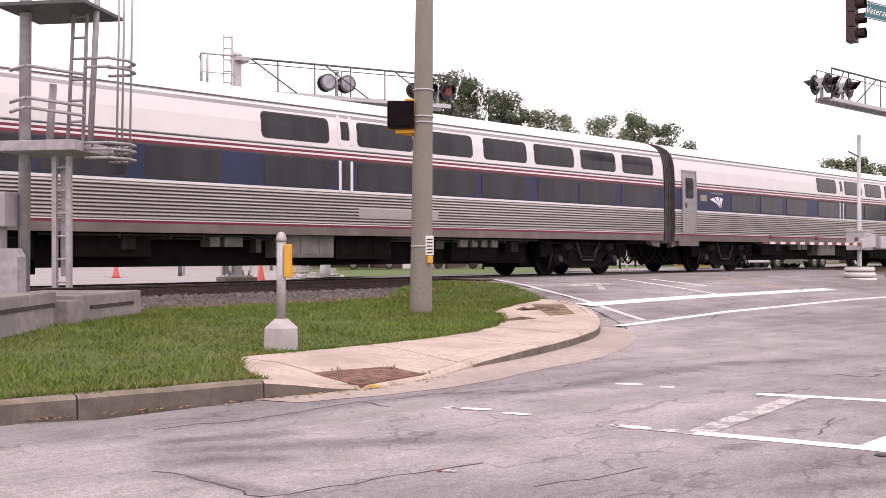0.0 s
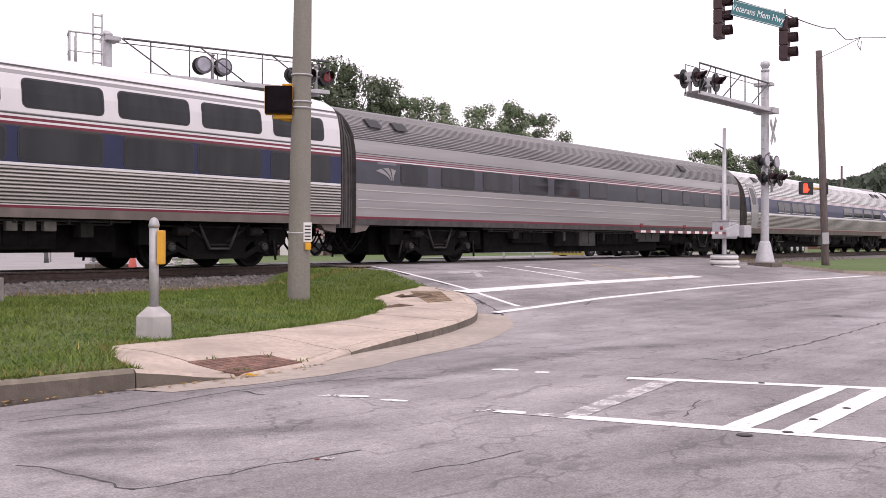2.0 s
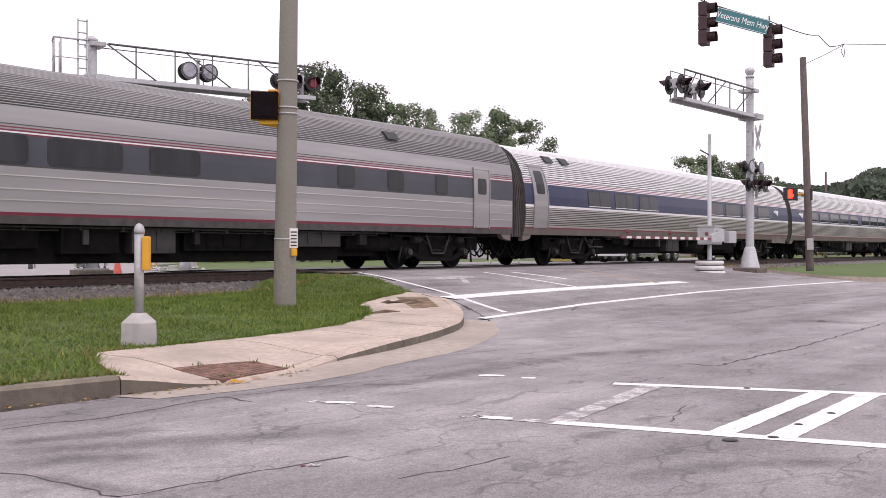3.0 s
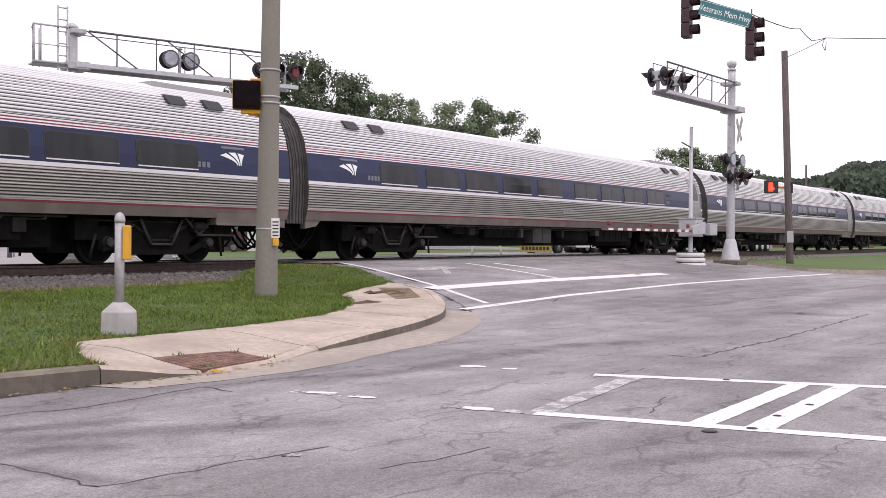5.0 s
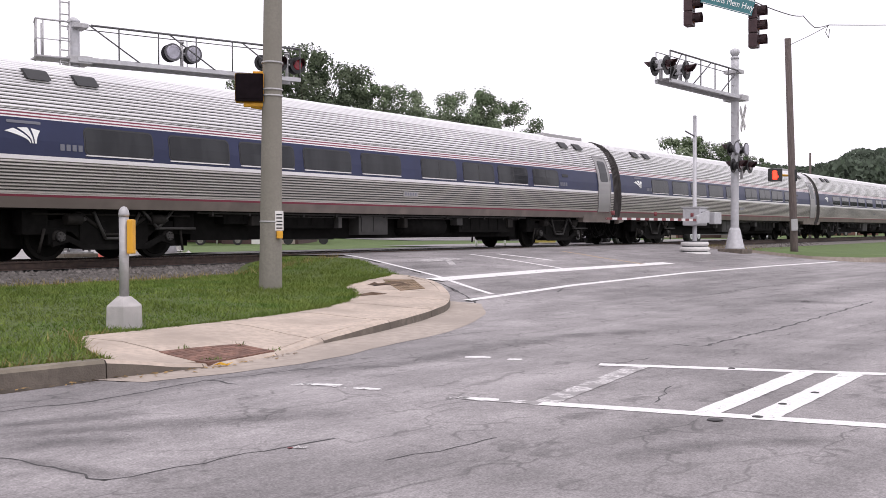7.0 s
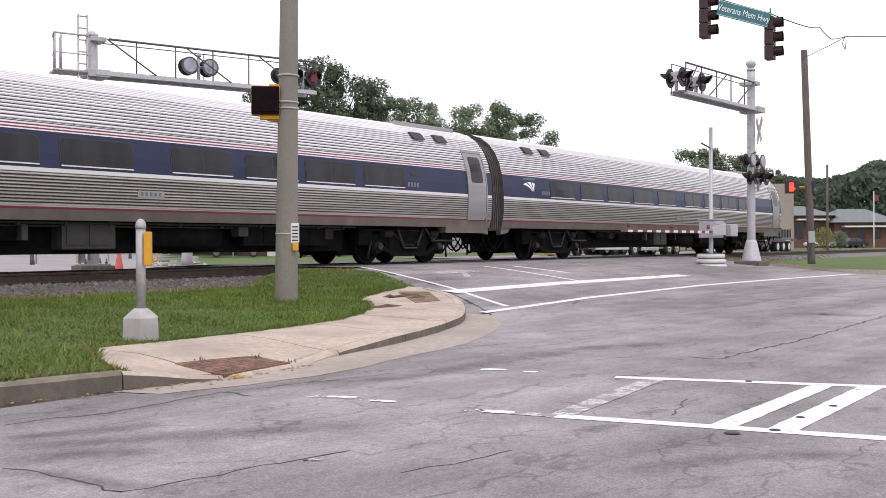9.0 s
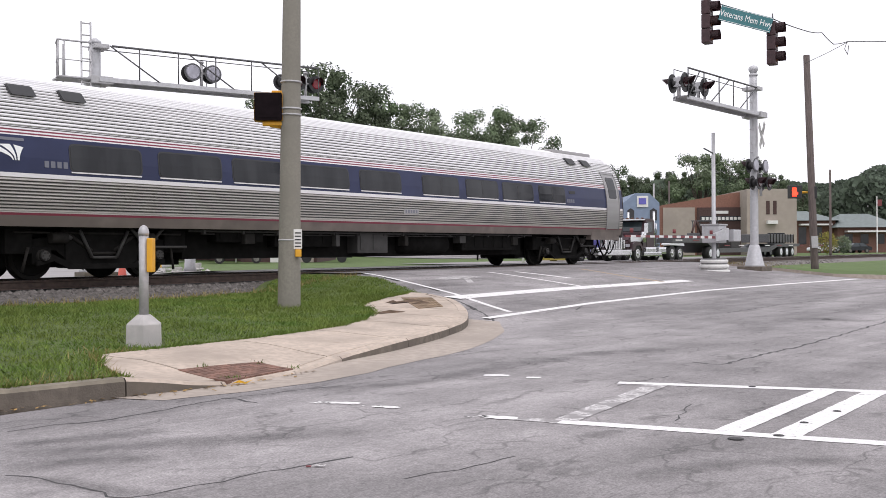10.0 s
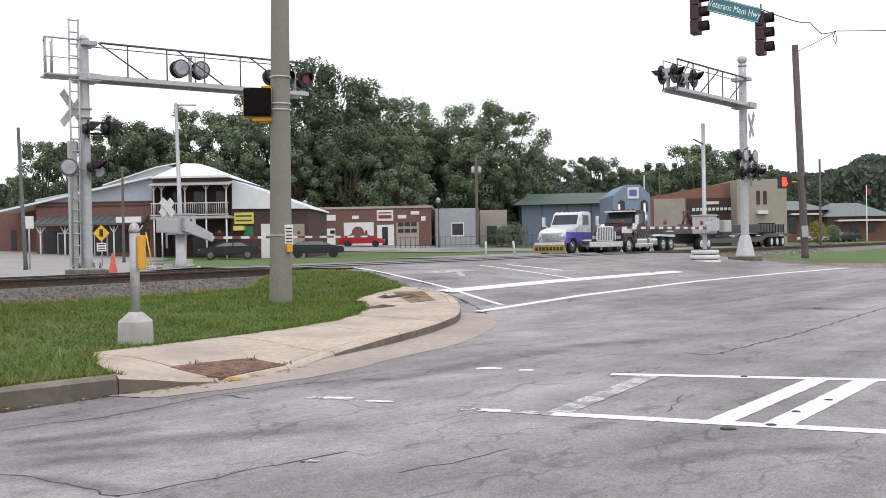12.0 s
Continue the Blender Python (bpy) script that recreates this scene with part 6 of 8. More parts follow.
M["car_black"] = mat("dark_car_paint", (0.02, 0.023, 0.028), 0.2, 0.1, 2, 0.2)
M["car_red"] = mat("red_car_paint", (0.4, 0.015, 0.02), 0.22, 0, 2, 0.12)
M["tyre"] = mat("tyre_rubber", (0.02, 0.02, 0.02), 0.8, 0, 6, 0.3)
M["chrome"] = mat("chrome", (0.7, 0.7, 0.72), 0.2, 0.9, 4, 0.1)
M["truck_white"] = mat("white_truck_paint", (0.72, 0.73, 0.76), 0.3, 0, 2, 0.06)
M["truck_blue"] = mat("blue_truck_paint", (0.13, 0.12, 0.45), 0.3, 0, 2, 0.1)
M["truck_maroon"] = mat("maroon_truck_paint", (0.04, 0.018, 0.024), 0.3, 0, 2, 0.15)
M["banner_yellow"] = mat("dusty_banner", (0.36, 0.29, 0.06), 0.8, 0, 6, 0.3)
M["brick_orange"] = mat("orange_brick_wall", (0.27, 0.135, 0.1), 0.9, 0, 6, 0.25, 0.3, 40, coarse=0.2, coarse_scale=0.4)
M["glass"] = mat("vehicle_glass", (0.03, 0.04, 0.045), 0.08, 0, 1, 0.2)

# the house with the balcony
HY = 75.0
house = thing("balcony_house", pose(0, HY, 0.2), "brick house with a white metal gable roof and a balcony porch", "house")


def wall_box(name, x0, x1, y0, y1, z0, z1, material, parent, bevel=0.0):
    return box_part(name, (x0, x1, y0, y1, z0 - 0.2, z1 - 0.2), material, parent, bevel)


xL, xA, xB_, xC = -30.94, -22.38, -16.70, -11.57
zb, zw = 0.04, 4.63
wall_box("wing_wall", xL, xA, 0, 12, -0.3, zw, "brick", house)
bm = prism(B(), [(xL - 0.1, zw - 0.2), (xA, zw - 0.2), (xA, 6.38 - 0.2), (xL - 0.1, 4.92 - 0.25)], "y", 0.1, 11.9)
part("wing_gable", bm, "siding", house)
bm = prism(B(), [(xL - 2.6, 3.94 - 0.2), (xA + 0.05, 6.27 - 0.2), (xA + 0.05, 6.42 - 0.2), (xL - 2.6, 4.09 - 0.2)], "y", -0.4, 12.2)
part("wing_roof", bm, "metal_roof", house)
bm = prism(B(), [(-27.4, 5.9 - 0.2), (xA - 0.2, 5.9 - 0.2), (xA - 0.2, 7.55 - 0.2), (-23.28, 7.36 - 0.2), (-27.33, 6.07 - 0.2)], "y", 4.2, 12)
part("back_roof", bm, "roof_pale", house)
bm = prism(B(), [(-27.4, 6.02 - 0.2), (-23.28, 7.33 - 0.2), (-21.36, 7.68 - 0.2), (-21.36, 7.76 - 0.2), (-23.3, 7.42 - 0.2), (-27.45, 6.11 - 0.2)], "y", 4.05, 4.2)
part("back_roof_trim", bm, "white", house)
wall_box("side_wall", xL - 4.5, xL, 3, 13, -0.3, 4.53 - 0.1, "brick", house)
for xw in (-0.9, -1.9, -3.0):
    wall_box("side_window", xL + xw - 0.2, xL + xw + 0.2, 2.95, 3.05, 1.2, 2.7, "dark_opening", house)
bm = prism(B(), [(-1.95, 2.86 - 0.2), (-1.95, 3.02 - 0.2), (0, 3.58 - 0.2), (0, 3.3 - 0.2)], "x", xL + 0.5, xA - 0.3)
part("canopy", bm, "canopy_green", house)
for k in range(14):
    xq = xL + 0.8 + 0.56 * k
    bm = prism(B(), [(-1.95, 3.02 - 0.2), (0, 3.58 - 0.2), (0, 3.62 - 0.2), (-1.95, 3.06 - 0.2)], "x", xq, xq + 0.05)
    part("canopy_seam", bm, "canopy_green", house)
for i in range(5):
    xp = xL + 0.9 + (xA - xL - 1.5) * i / 4
    p = bar_part("porch_post", (xp, -1.5, 0.05), (xp, -1.5, 2.81 - 0.2), 0.06, "white", house)
    for sg in (-1, 1):
        bar_part("post_bracket", (xp, -1.5, 2.28 - 0.2), (xp + sg * 0.32, -1.5, 2.81 - 0.2), 0.04, "white", house)
# panes made wider than real windows, to paint in the shade under the canopy
for xa, xb in ((0.06, 0.3), (0.36, 0.55), (0.6, 0.8), (0.84, 0.97)):
    wall_box("shop_window", xL + (xA - xL) * xa, xL + (xA - xL) * xb, -0.04, 0.05, 0.9, 2.52, "dark_opening", house)
wall_box("name_board", -24.4, -22.6, -2.06, -1.98, 3.0, 3.42, "white", house)
for xq in (-28.9, -26.2):
    wall_box("shop_door", xq - 0.42, xq + 0.42, -0.07, 0.05, 0.2, 2.3, "dark_opening", house)
    wall_box("door_frame", xq - 0.5, xq + 0.5, -0.045, 0.05, 0.2, 2.4, "white", house)
for z in (zw - 0.35, zw - 0.12):
    wall_box("brick_course", xL, xA, -0.05, 0.0, z, z + 0.08, "brick_dark", house)
# centre block with balcony
zf = 3.43
wall_box("centre_wall", xA, xB_, 2.6, 12, -0.3, 6.11, "brick_dark", house)
wall_box("balcony_floor", xA, xB_ + 0.1, -0.6, 2.6, zf - 0.2, zf, "galv", house, 0.02)
wall_box("balcony_cheek", xA - 0.05, xA + 0.15, 0.1, 2.6, -0.3, 5.78, "brick_dark", house)
wall_box("balcony_cheek", xB_ - 0.12, xB_ + 0.05, 0.9, 2.6, -0.3, 5.78, "brick_dark", house)
wall_box("balcony_fascia", xA + 0.2, xB_ - 0.1, -0.3, 2.6, 5.78, 6.3, "brick_dark", house, 0.03)
bm = prism(B(), [(-1.25, 5.62 - 0.2), (-0.25, 5.84 - 0.2), (-0.25, 5.92 - 0.2), (-1.25, 5.70 - 0.2)], "x", xA + 0.1, xB_ + 0.3)
part("porch_roof", bm, "galv", house)
bm = prism(B(), [(xA + 0.1, 6.0 - 0.2), (xB_, 6.0 - 0.2), (xB_, 6.15 - 0.2), (-20.08, 7.5 - 0.2), (-21.36, 7.55 - 0.2), (xA + 0.1, 6.3 - 0.2)], "y", 4.4, 12)
part("upper_gable", bm, "siding", house)
bm = B()
v = [bm.verts.new((x, y, z - 0.2)) for x, y, z in ((xA + 0.15, -0.55, 6.28), (xB_ + 0.1, -0.55, 6.2), (xB_ + 0.1, 12, 6.2), (xA + 0.15, 12, 6.28), (-21.36, 5, 7.73), (-20.08, 5, 7.66), (-20.08, 9, 7.66), (-21.36, 9, 7.73))]
for q in ((0, 1, 5, 4), (1, 2, 6, 5), (2, 3, 7, 6), (3, 0, 4, 7), (4, 5, 6, 7), (3, 2, 1, 0)):
    bm.faces.new([v[i] for i in q])
bmesh.ops.recalc_face_normals(bm, faces=bm.faces[:])
part("centre_roof", bm, "metal_roof", house)
bm = prism(B(), [(-0.62, 6.2 - 0.2), (-0.5, 6.2 - 0.2), (-0.5, 6.34 - 0.2), (-0.62, 6.34 - 0.2)], "x", xA + 0.1, xB_ + 0.15)
part("gutter_trim", bm, "white", house)
for xq in (xA + 0.25, -21.55, -19.85, -18.32, xB_ - 0.15):
    bar_part("balcony_post", (xq, -0.5, zf - 0.2), (xq, -0.5, 5.78 - 0.2), 0.06, "white", house)
    bar_part("porch_post", (xq, -0.5, 0.05), (xq, -0.5, zf - 0.4), 0.06, "white", house)
    for sg in (-1, 1):
        bar_part("post_bracket", (xq, -0.5, 5.29 - 0.2), (xq + sg * 0.28, -0.5, 5.74 - 0.2), 0.035, "white", house)
for z in (zf - 0.1, zf + 0.75):
    bar_part("balcony_rail", (xA, -0.5, z), (xB_, -0.5, z), 0.04, "white", house)
n = 36
for i in range(n):
    xq = xA + (xB_ - xA) * (i + 0.5) / n
    bar_part("baluster", (xq, -0.5, zf - 0.1), (xq, -0.5, zf + 0.75), 0.016, "white", house, 5)
for xa in (0.2, 0.5, 0.8):
    wall_box("upper_door", xA + (xB_ - xA) * xa - 0.45, xA + (xB_ - xA) * xa + 0.45, 2.55, 2.63, zf, zf + 1.95, "dark_opening", house)
    wall_box("lower_window", xA + (xB_ - xA) * xa - 0.6, xA + (xB_ - xA) * xa + 0.6, 2.55, 2.63, 0.6, 2.3, "dark_opening", house)
# lean-to block
wall_box("lean_to_wall", xB_, xC + 0.4, 1.0, 12, -0.3, 3.93, "brick_dark", house)
bm = prism(B(), [(xB_, 3.95 - 0.2), (xC + 0.6, 3.87 - 0.2), (xC + 0.5, 3.99 - 0.2), (xB_, 6.10 - 0.2)], "y", 0.8, 12.5)
part("lean_to_roof", bm, "metal_roof", house)
sgn = thing("shop_sign", pose(-15.87, HY + 0.9, 3.24), "yellow painted shop sign on the brick wall", "sign")
box_part("panel", (-0.72, 0.72, -0.05, 0.05, -0.42, 0.42), "sign_panel", sgn, 0.02)
for k in (-1, 1):
    box_part("print_bar", (-0.6, 0.6, -0.06, -0.048, 0.17 * k - 0.06, 0.17 * k + 0.06), "roof_green", sgn)
wall_box("shop_awning", -16.54, -15.79, 0.3, 1.0, 2.34, 2.67, "sign_panel", house)
wall_box("green_door", -15.87, -15.21, 0.95, 1.02, 1.92, 2.62, "awning_green", house)
wall_box("shutter", -14.63, -13.89, 0.94, 1.02, 0.2, 2.80, "white", house)
wall_box("shutter", -12.40, -10.91 - 0.5, 0.94, 1.02, 0.2, 2.75, "stucco", house)

bm = B()
rows = []
for k in range(26):
    x = -46 + 2.4 * k
    rows.append([bm.verts.new((x, y, ground_z(*road_at(x, y)) + 0.05)) for y in (94, 97, 100, 103, 106, 109, 111.9)])
for a, b in zip(rows, rows[1:]):
    for j in range(6):
        bm.faces.new((a[j], b[j], b[j + 1], a[j + 1]))
tagged(part("shop_street", bm, "asphalt"), "grey street before the shops", "street", kind="structure")

# row of shops
SY = 112.0
shops = thing("brick_shop_row", pose(0, SY, 0), "low red-brick row of shops with painted fronts", "shops")
box_part("wall", (-18.95, -3.00, 0, 14, 0.2, 5.01), "brick", shops)
box_part("parapet", (-18.95 - 0.1, -3.00 + 0.1, -0.1, 14.1, 5.01, 5.26), "stucco", shops)
bm = prism(B(), [(-4.78, 5.01), (-2.87, 5.01), (-3.43, 5.44), (-4.16, 5.44)], "y", 0, 0.5)
part("gablet", bm, "brick", shops)


def shop_panel(name, x0, x1, z0, z1, material, proud=0.06):
    return box_part(name, (x0, x1, -proud, 0.05, z0, z1), material, shops)


shop_panel("sign_board", -15.43, -13.40, 3.79, 4.41, "white")
shop_panel("sign_board", -11.61, -10.87, 3.92, 4.29, "white")
shop_panel("sign_board", -8.90, -7.12, 3.67, 4.84, "white")
shop_panel("sign_board", -6.62, -5.70, 3.89, 4.26, "white")
shop_panel("sign_board", -5.21, -4.29, 4.29, 4.66, "white")
shop_panel("sign_board", -4.10, -3.61, 3.60, 4.09, "white")
for z0, z1 in ((4.47, 4.60), (3.92, 4.29)):
    shop_panel("print_bar", -8.72, -7.30, z0, z1, "hatch_red", 0.08)
shop_panel("garage_door", -15.06, -13.46, 0.9, 2.93, "white")
shop_panel("shop_window", -14.01, -13.52, 2.36, 2.73, "dark_opening", 0.08)
shop_panel("mural_wall", -12.53, -9.27, 0.9, 3.54, "white")
bm = B()
frustum(bm, (-10.99, -0.06, 2.44), (0, -1, 0), 0.66, 0.66, 0.03, 24)
part("mural_disc", bm, "hatch_red", shops, "round red painted emblem")
bm = B()
frustum(bm, (-10.99, -0.09, 2.50), (0, -1, 0), 0.4, 0.4, 0.02, 20)
part("mural_centre", bm, "brick", shops)
shop_panel("door_surround", -8.90, -7.05, 0.9, 3.24, "white")
shop_panel("shop_door", -8.35, -7.73, 0.95, 3.00, "dark_opening", 0.09)
shop_panel("window_surround", -6.81, -4.35, 0.95, 3.45, "stucco")
for r in range(2):
    for c in range(3):
        shop_panel("pane", -6.62 + 0.72 * c, -6.62 + 0.72 * c + 0.6, 2.34 + 0.7 * r, 2.34 + 0.7 * r + 0.42, "dark_opening", 0.09)

grey_shop = thing("grey_shop", pose(0, 113, 0), "small grey rendered shop with one dark window", "shop")
box_part("wall", (-2.59, 2.18, 0, 10, 0.2, 4.92), "grey_wall", grey_shop, 0.05)
box_part("window", (-0.73, 0.45, -0.05, 0.05, 2.01, 3.25), "dark_opening", grey_shop)
box_part("window_frame", (-0.85, 0.57, -0.03, 0.05, 1.82, 3.37), "white", grey_shop)
pale = thing("pale_shed", pose(0, 122, 0), "pale low building behind shrubs", "building")
box_part("wall", (2.49, 5.70, 0, 8, 0.2, 4.94), "stucco", pale, 0.05)
box_part("doorway", (3.29, 4.49, -0.05, 0.1, 0.3, 3.07), "dark_opening", pale)

# warehouse with the green roof, and the blue tower front
ware = thing("green_roof_warehouse", pose(0, 125, 0), "long blue-grey warehouse with a green metal roof", "warehouse")
box_part("wall", (7.68, 23.04, 0, 14, 0.2, 5.70), "siding_blue", ware)
bm = B()
a = [bm.verts.new(p) for p in ((6.52, -0.8, 5.54), (23.04, -0.8, 5.65), (23.04, 7, 7.22), (9.05, 7, 7.20), (6.52, 14.8, 5.54), (23.04, 14.8, 5.65))]
for q in ((0, 1, 2, 3), (3, 2, 5, 4), (0, 3, 4), (0, 4, 5, 1)):
    bm.faces.new([a[i] for i in q])
bmesh.ops.recalc_face_normals(bm, faces=bm.faces[:])
part("roof", bm, "roof_green", ware)
for k in range(4):
    xk = 10.08 + 3.0 * k
    box_part("downpipe", (xk - 0.08, xk + 0.08, -0.12, 0, 0.5, 5.56), "dark_steel", ware)
for k in range(30):
    xk = 7.9 + 0.5 * k
    box_part("cladding_rib", (xk - 0.03, xk + 0.03, -0.05, 0.0, 0.3, 5.5), "siding_blue", ware)
tfr = thing("blue_store_front", pose(0, 106, 0), "light blue stepped shop front with a round-topped sign", "shop")
bm = prism(B(), [(15.84, 0.2), (19.65, 0.2), (19.65, 5.78), (18.61, 6.78), (17.23, 6.80), (15.84, 5.73)], "y", 0, 10)
part("wall", bm, "tower_blue", tfr)
box_part("sign_board", (17.34, 18.50, -0.1, 0, 5.34, 6.50), "white", tfr, 0.04)
box_part("sign_face", (17.52, 18.27, -0.13, -0.09, 5.63, 6.27), "truck_blue", tfr)
for xa in (16.36, 18.67):
    bm = prism(B(), [(xa, 3.98), (xa + 0.7, 3.98), (xa + 0.7, 5.02), (xa + 0.35, 5.25), (xa, 5.02)], "y", -0.08, 0.02)
    part("arched_window", bm, "dark_opening", tfr)

# brick hall and beige block
hall = thing("brick_hall", pose(0, 120, 0), "red-brick hall with a cream lower wall and dark shop front", "building")
bm = prism(B(), [(21.92, 0.2), (33.09, 0.2), (33.09, 7.76), (30.29, 7.41), (21.92, 6.00)], "y", 0, 16)
part("wall", bm, "brick_orange", hall)
box_part("cream_wall", (22.64, 26.30, -0.1, 0.1, 0.3, 5.82), "stucco", hall)
box_part("shop_front", (26.56, 32.11, -0.3, 0.1, 0.3, 5.80), "brick_dark", hall)
box_part("fascia_sign", (26.83, 31.66, -0.4, -0.28, 4.22, 4.81), "dark_opening", hall)
for k in range(10):
    box_part("print_bar", (27.02 + 0.46 * k, 27.02 + 0.46 * k + 0.32, -0.44, -0.4, 4.35, 4.68), "white", hall)
box_part("small_sign", (28.65, 30.09, -0.4, -0.28, 5.07, 5.40), "white", hall)
block = thing("beige_block", pose(0, 117, 0), "beige rendered block with tall narrow recesses", "building")
box_part("wall", (31.50, 37.09, 0, 14, 0.2, 7.74), "stucco", block, 0.06)
for xa in (33.66, 34.43):
    box_part("recess", (xa, xa + 0.4, -0.04, 0.1, 4.87, 6.40), "brick_dark", block)
box_part("canopy", (33.66, 34.81, -0.6, 0.1, 3.79, 4.17), "white", block)
box_part("doorway", (33.79, 35.70, -0.05, 0.1, 0.3, 2.77), "dark_opening", block)

for nm, y, xs, zt, zr, lab in (("station_building", 160, (49.95, 56.63), 5.22, 6.88, "low brick building with a grey-green hipped roof"),
                               ("station_building", 158, (56.26, 65.59), 4.10, 6.34, "low brick building with a grey-green hipped roof")):
    b = thing(nm, pose(0, y, 0), lab, "building", group="far brick buildings")
    box_part("wall", (xs[0], xs[1], 0, 12, 0.2, zt), "brick", b)
    bm = B()
    v = [bm.verts.new(p) for p in ((xs[0] - 0.6, -1, zt), (xs[1] + 0.6, -1, zt), (xs[1] + 0.6, 13, zt), (xs[0] - 0.6, 13, zt), (xs[0] + 2.5, 6, zr), (xs[1] - 2.5, 6, zr))]
    for q in ((0, 1, 5, 4), (1, 2, 5), (2, 3, 4, 5), (3, 0, 4), (0, 3, 2, 1)):
        bm.faces.new([v[i] for i in q])
    bmesh.ops.recalc_face_normals(bm, faces=bm.faces[:])
    part("roof", bm, "roof_grey", b)
    n = int((xs[1] - xs[0]) / 2.4)
    for i in range(n):
        xq = xs[0] + 1.0 + 2.4 * i
        box_part("window", (xq, xq + 1.2, -0.05, 0.05, 1.6, zt - 1.0), "dark_opening", b)
    box_part("canopy", (xs[0] + 1.0, xs[1] - 1.0, -1.5, 0, zt - 0.75, zt - 0.5), "white", b)


# ---- vehicles ----
def wheel_thing(parent, x, y, r, width, rim="chrome"):
    bm = B()
    frustum(bm, (x, y, r), (0, 1, 0), r, r, width, 22)
    w = part("wheel", bm, "tyre", parent)
    bm = B()
    frustum(bm, (x, y - 0.012, r), (0, 1, 0), r * 0.58, r * 0.62, width * 0.3, 18)
    frustum(bm, (x, y - 0.06, r), (0, 1, 0), r * 0.2, r * 0.24, 0.06, 12)
    part("rim", bm, rim, w)


def car(m, paint, label, length=4.7, h=1.42):
    c = thing("parked_car", m, label, "car", group="cars parked along the shops")
    k = length / 4.7
    side = [(-2.33, 0.35), (-2.35, 0.62), (-2.25, 0.8), (-1.2, 0.92), (1.55, 0.95), (2.25, 0.9), (2.36, 0.62), (2.32, 0.35)]
    bm = prism(B(), [(x * k, z) for x, z in side], "y", -0.88, 0.88)
    bmesh.ops.bevel(bm, geom=bm.edges[:], offset=0.06, segments=2, affect="EDGES")
    part("body", bm, paint, c)
    bm = B()
    base = [bm.verts.new((x, y, 0.9)) for x, y in ((-1.3 * k, -0.82), (1.75 * k, -0.82), (1.75 * k, 0.82), (-1.3 * k, 0.82))]
    top = [bm.verts.new((x, y, h)) for x, y in ((-0.45 * k, -0.62), (1.0 * k, -0.62), (1.0 * k, 0.62), (-0.45 * k, 0.62))]
    for i in range(4):
        bm.faces.new((base[i], base[(i + 1) % 4], top[(i + 1) % 4], top[i]))
    part("greenhouse", bm, "glass", c)
    bm = box(B(), -0.5 * k, 1.05 * k, -0.63, 0.63, h - 0.01, h + 0.03, 0, 0.015)
    part("roof_panel", bm, paint, c)
    bm = B()
    for a, b in (((-1.3, -0.83), (-0.45, -0.63)), ((1.75, -0.83), (1.0, -0.63)), ((0.28, -0.84), (0.28, -0.64))):
        bar(bm, (a[0] * k, a[1], 0.92), (b[0] * k, b[1], h), 0.035, 6)
    part("pillars", bm, paint, c)
    for x in (-1.45 * k, 1.4 * k):
        wheel_thing(c, x, -0.9, 0.33, 0.2, "equip_grey")
        wheel_thing(c, x, 0.7, 0.33, 0.2, "equip_grey")
    box_part("headlight", (-2.36 * k, -2.2 * k, -0.82, -0.5, 0.62, 0.76), "lens_white", c, 0.02)
    box_part("taillight", (2.2 * k, 2.37 * k, -0.82, -0.5, 0.68, 0.84), "hatch_red", c, 0.02)
    return c


for x, y, zt, turn, paint, lab in ((-15.89, 71, 0, 12, "car_black", "black saloon car parked on the street"), (-10.29, 73.5, 0, 188, "car_black", "dark saloon car parked by the shops"), (-10.06, 106, 0, 182, "car_red", "red coupe parked before the mural wall")):
    a = radians(TURN)
    dd, ss = road_at(x, y)
    car(pose(x, y, ground_z(dd, ss), 0, 0, turn), paint, lab, 4.1 if y < 80 else 4.7, 1.18 if y < 80 else 1.36)


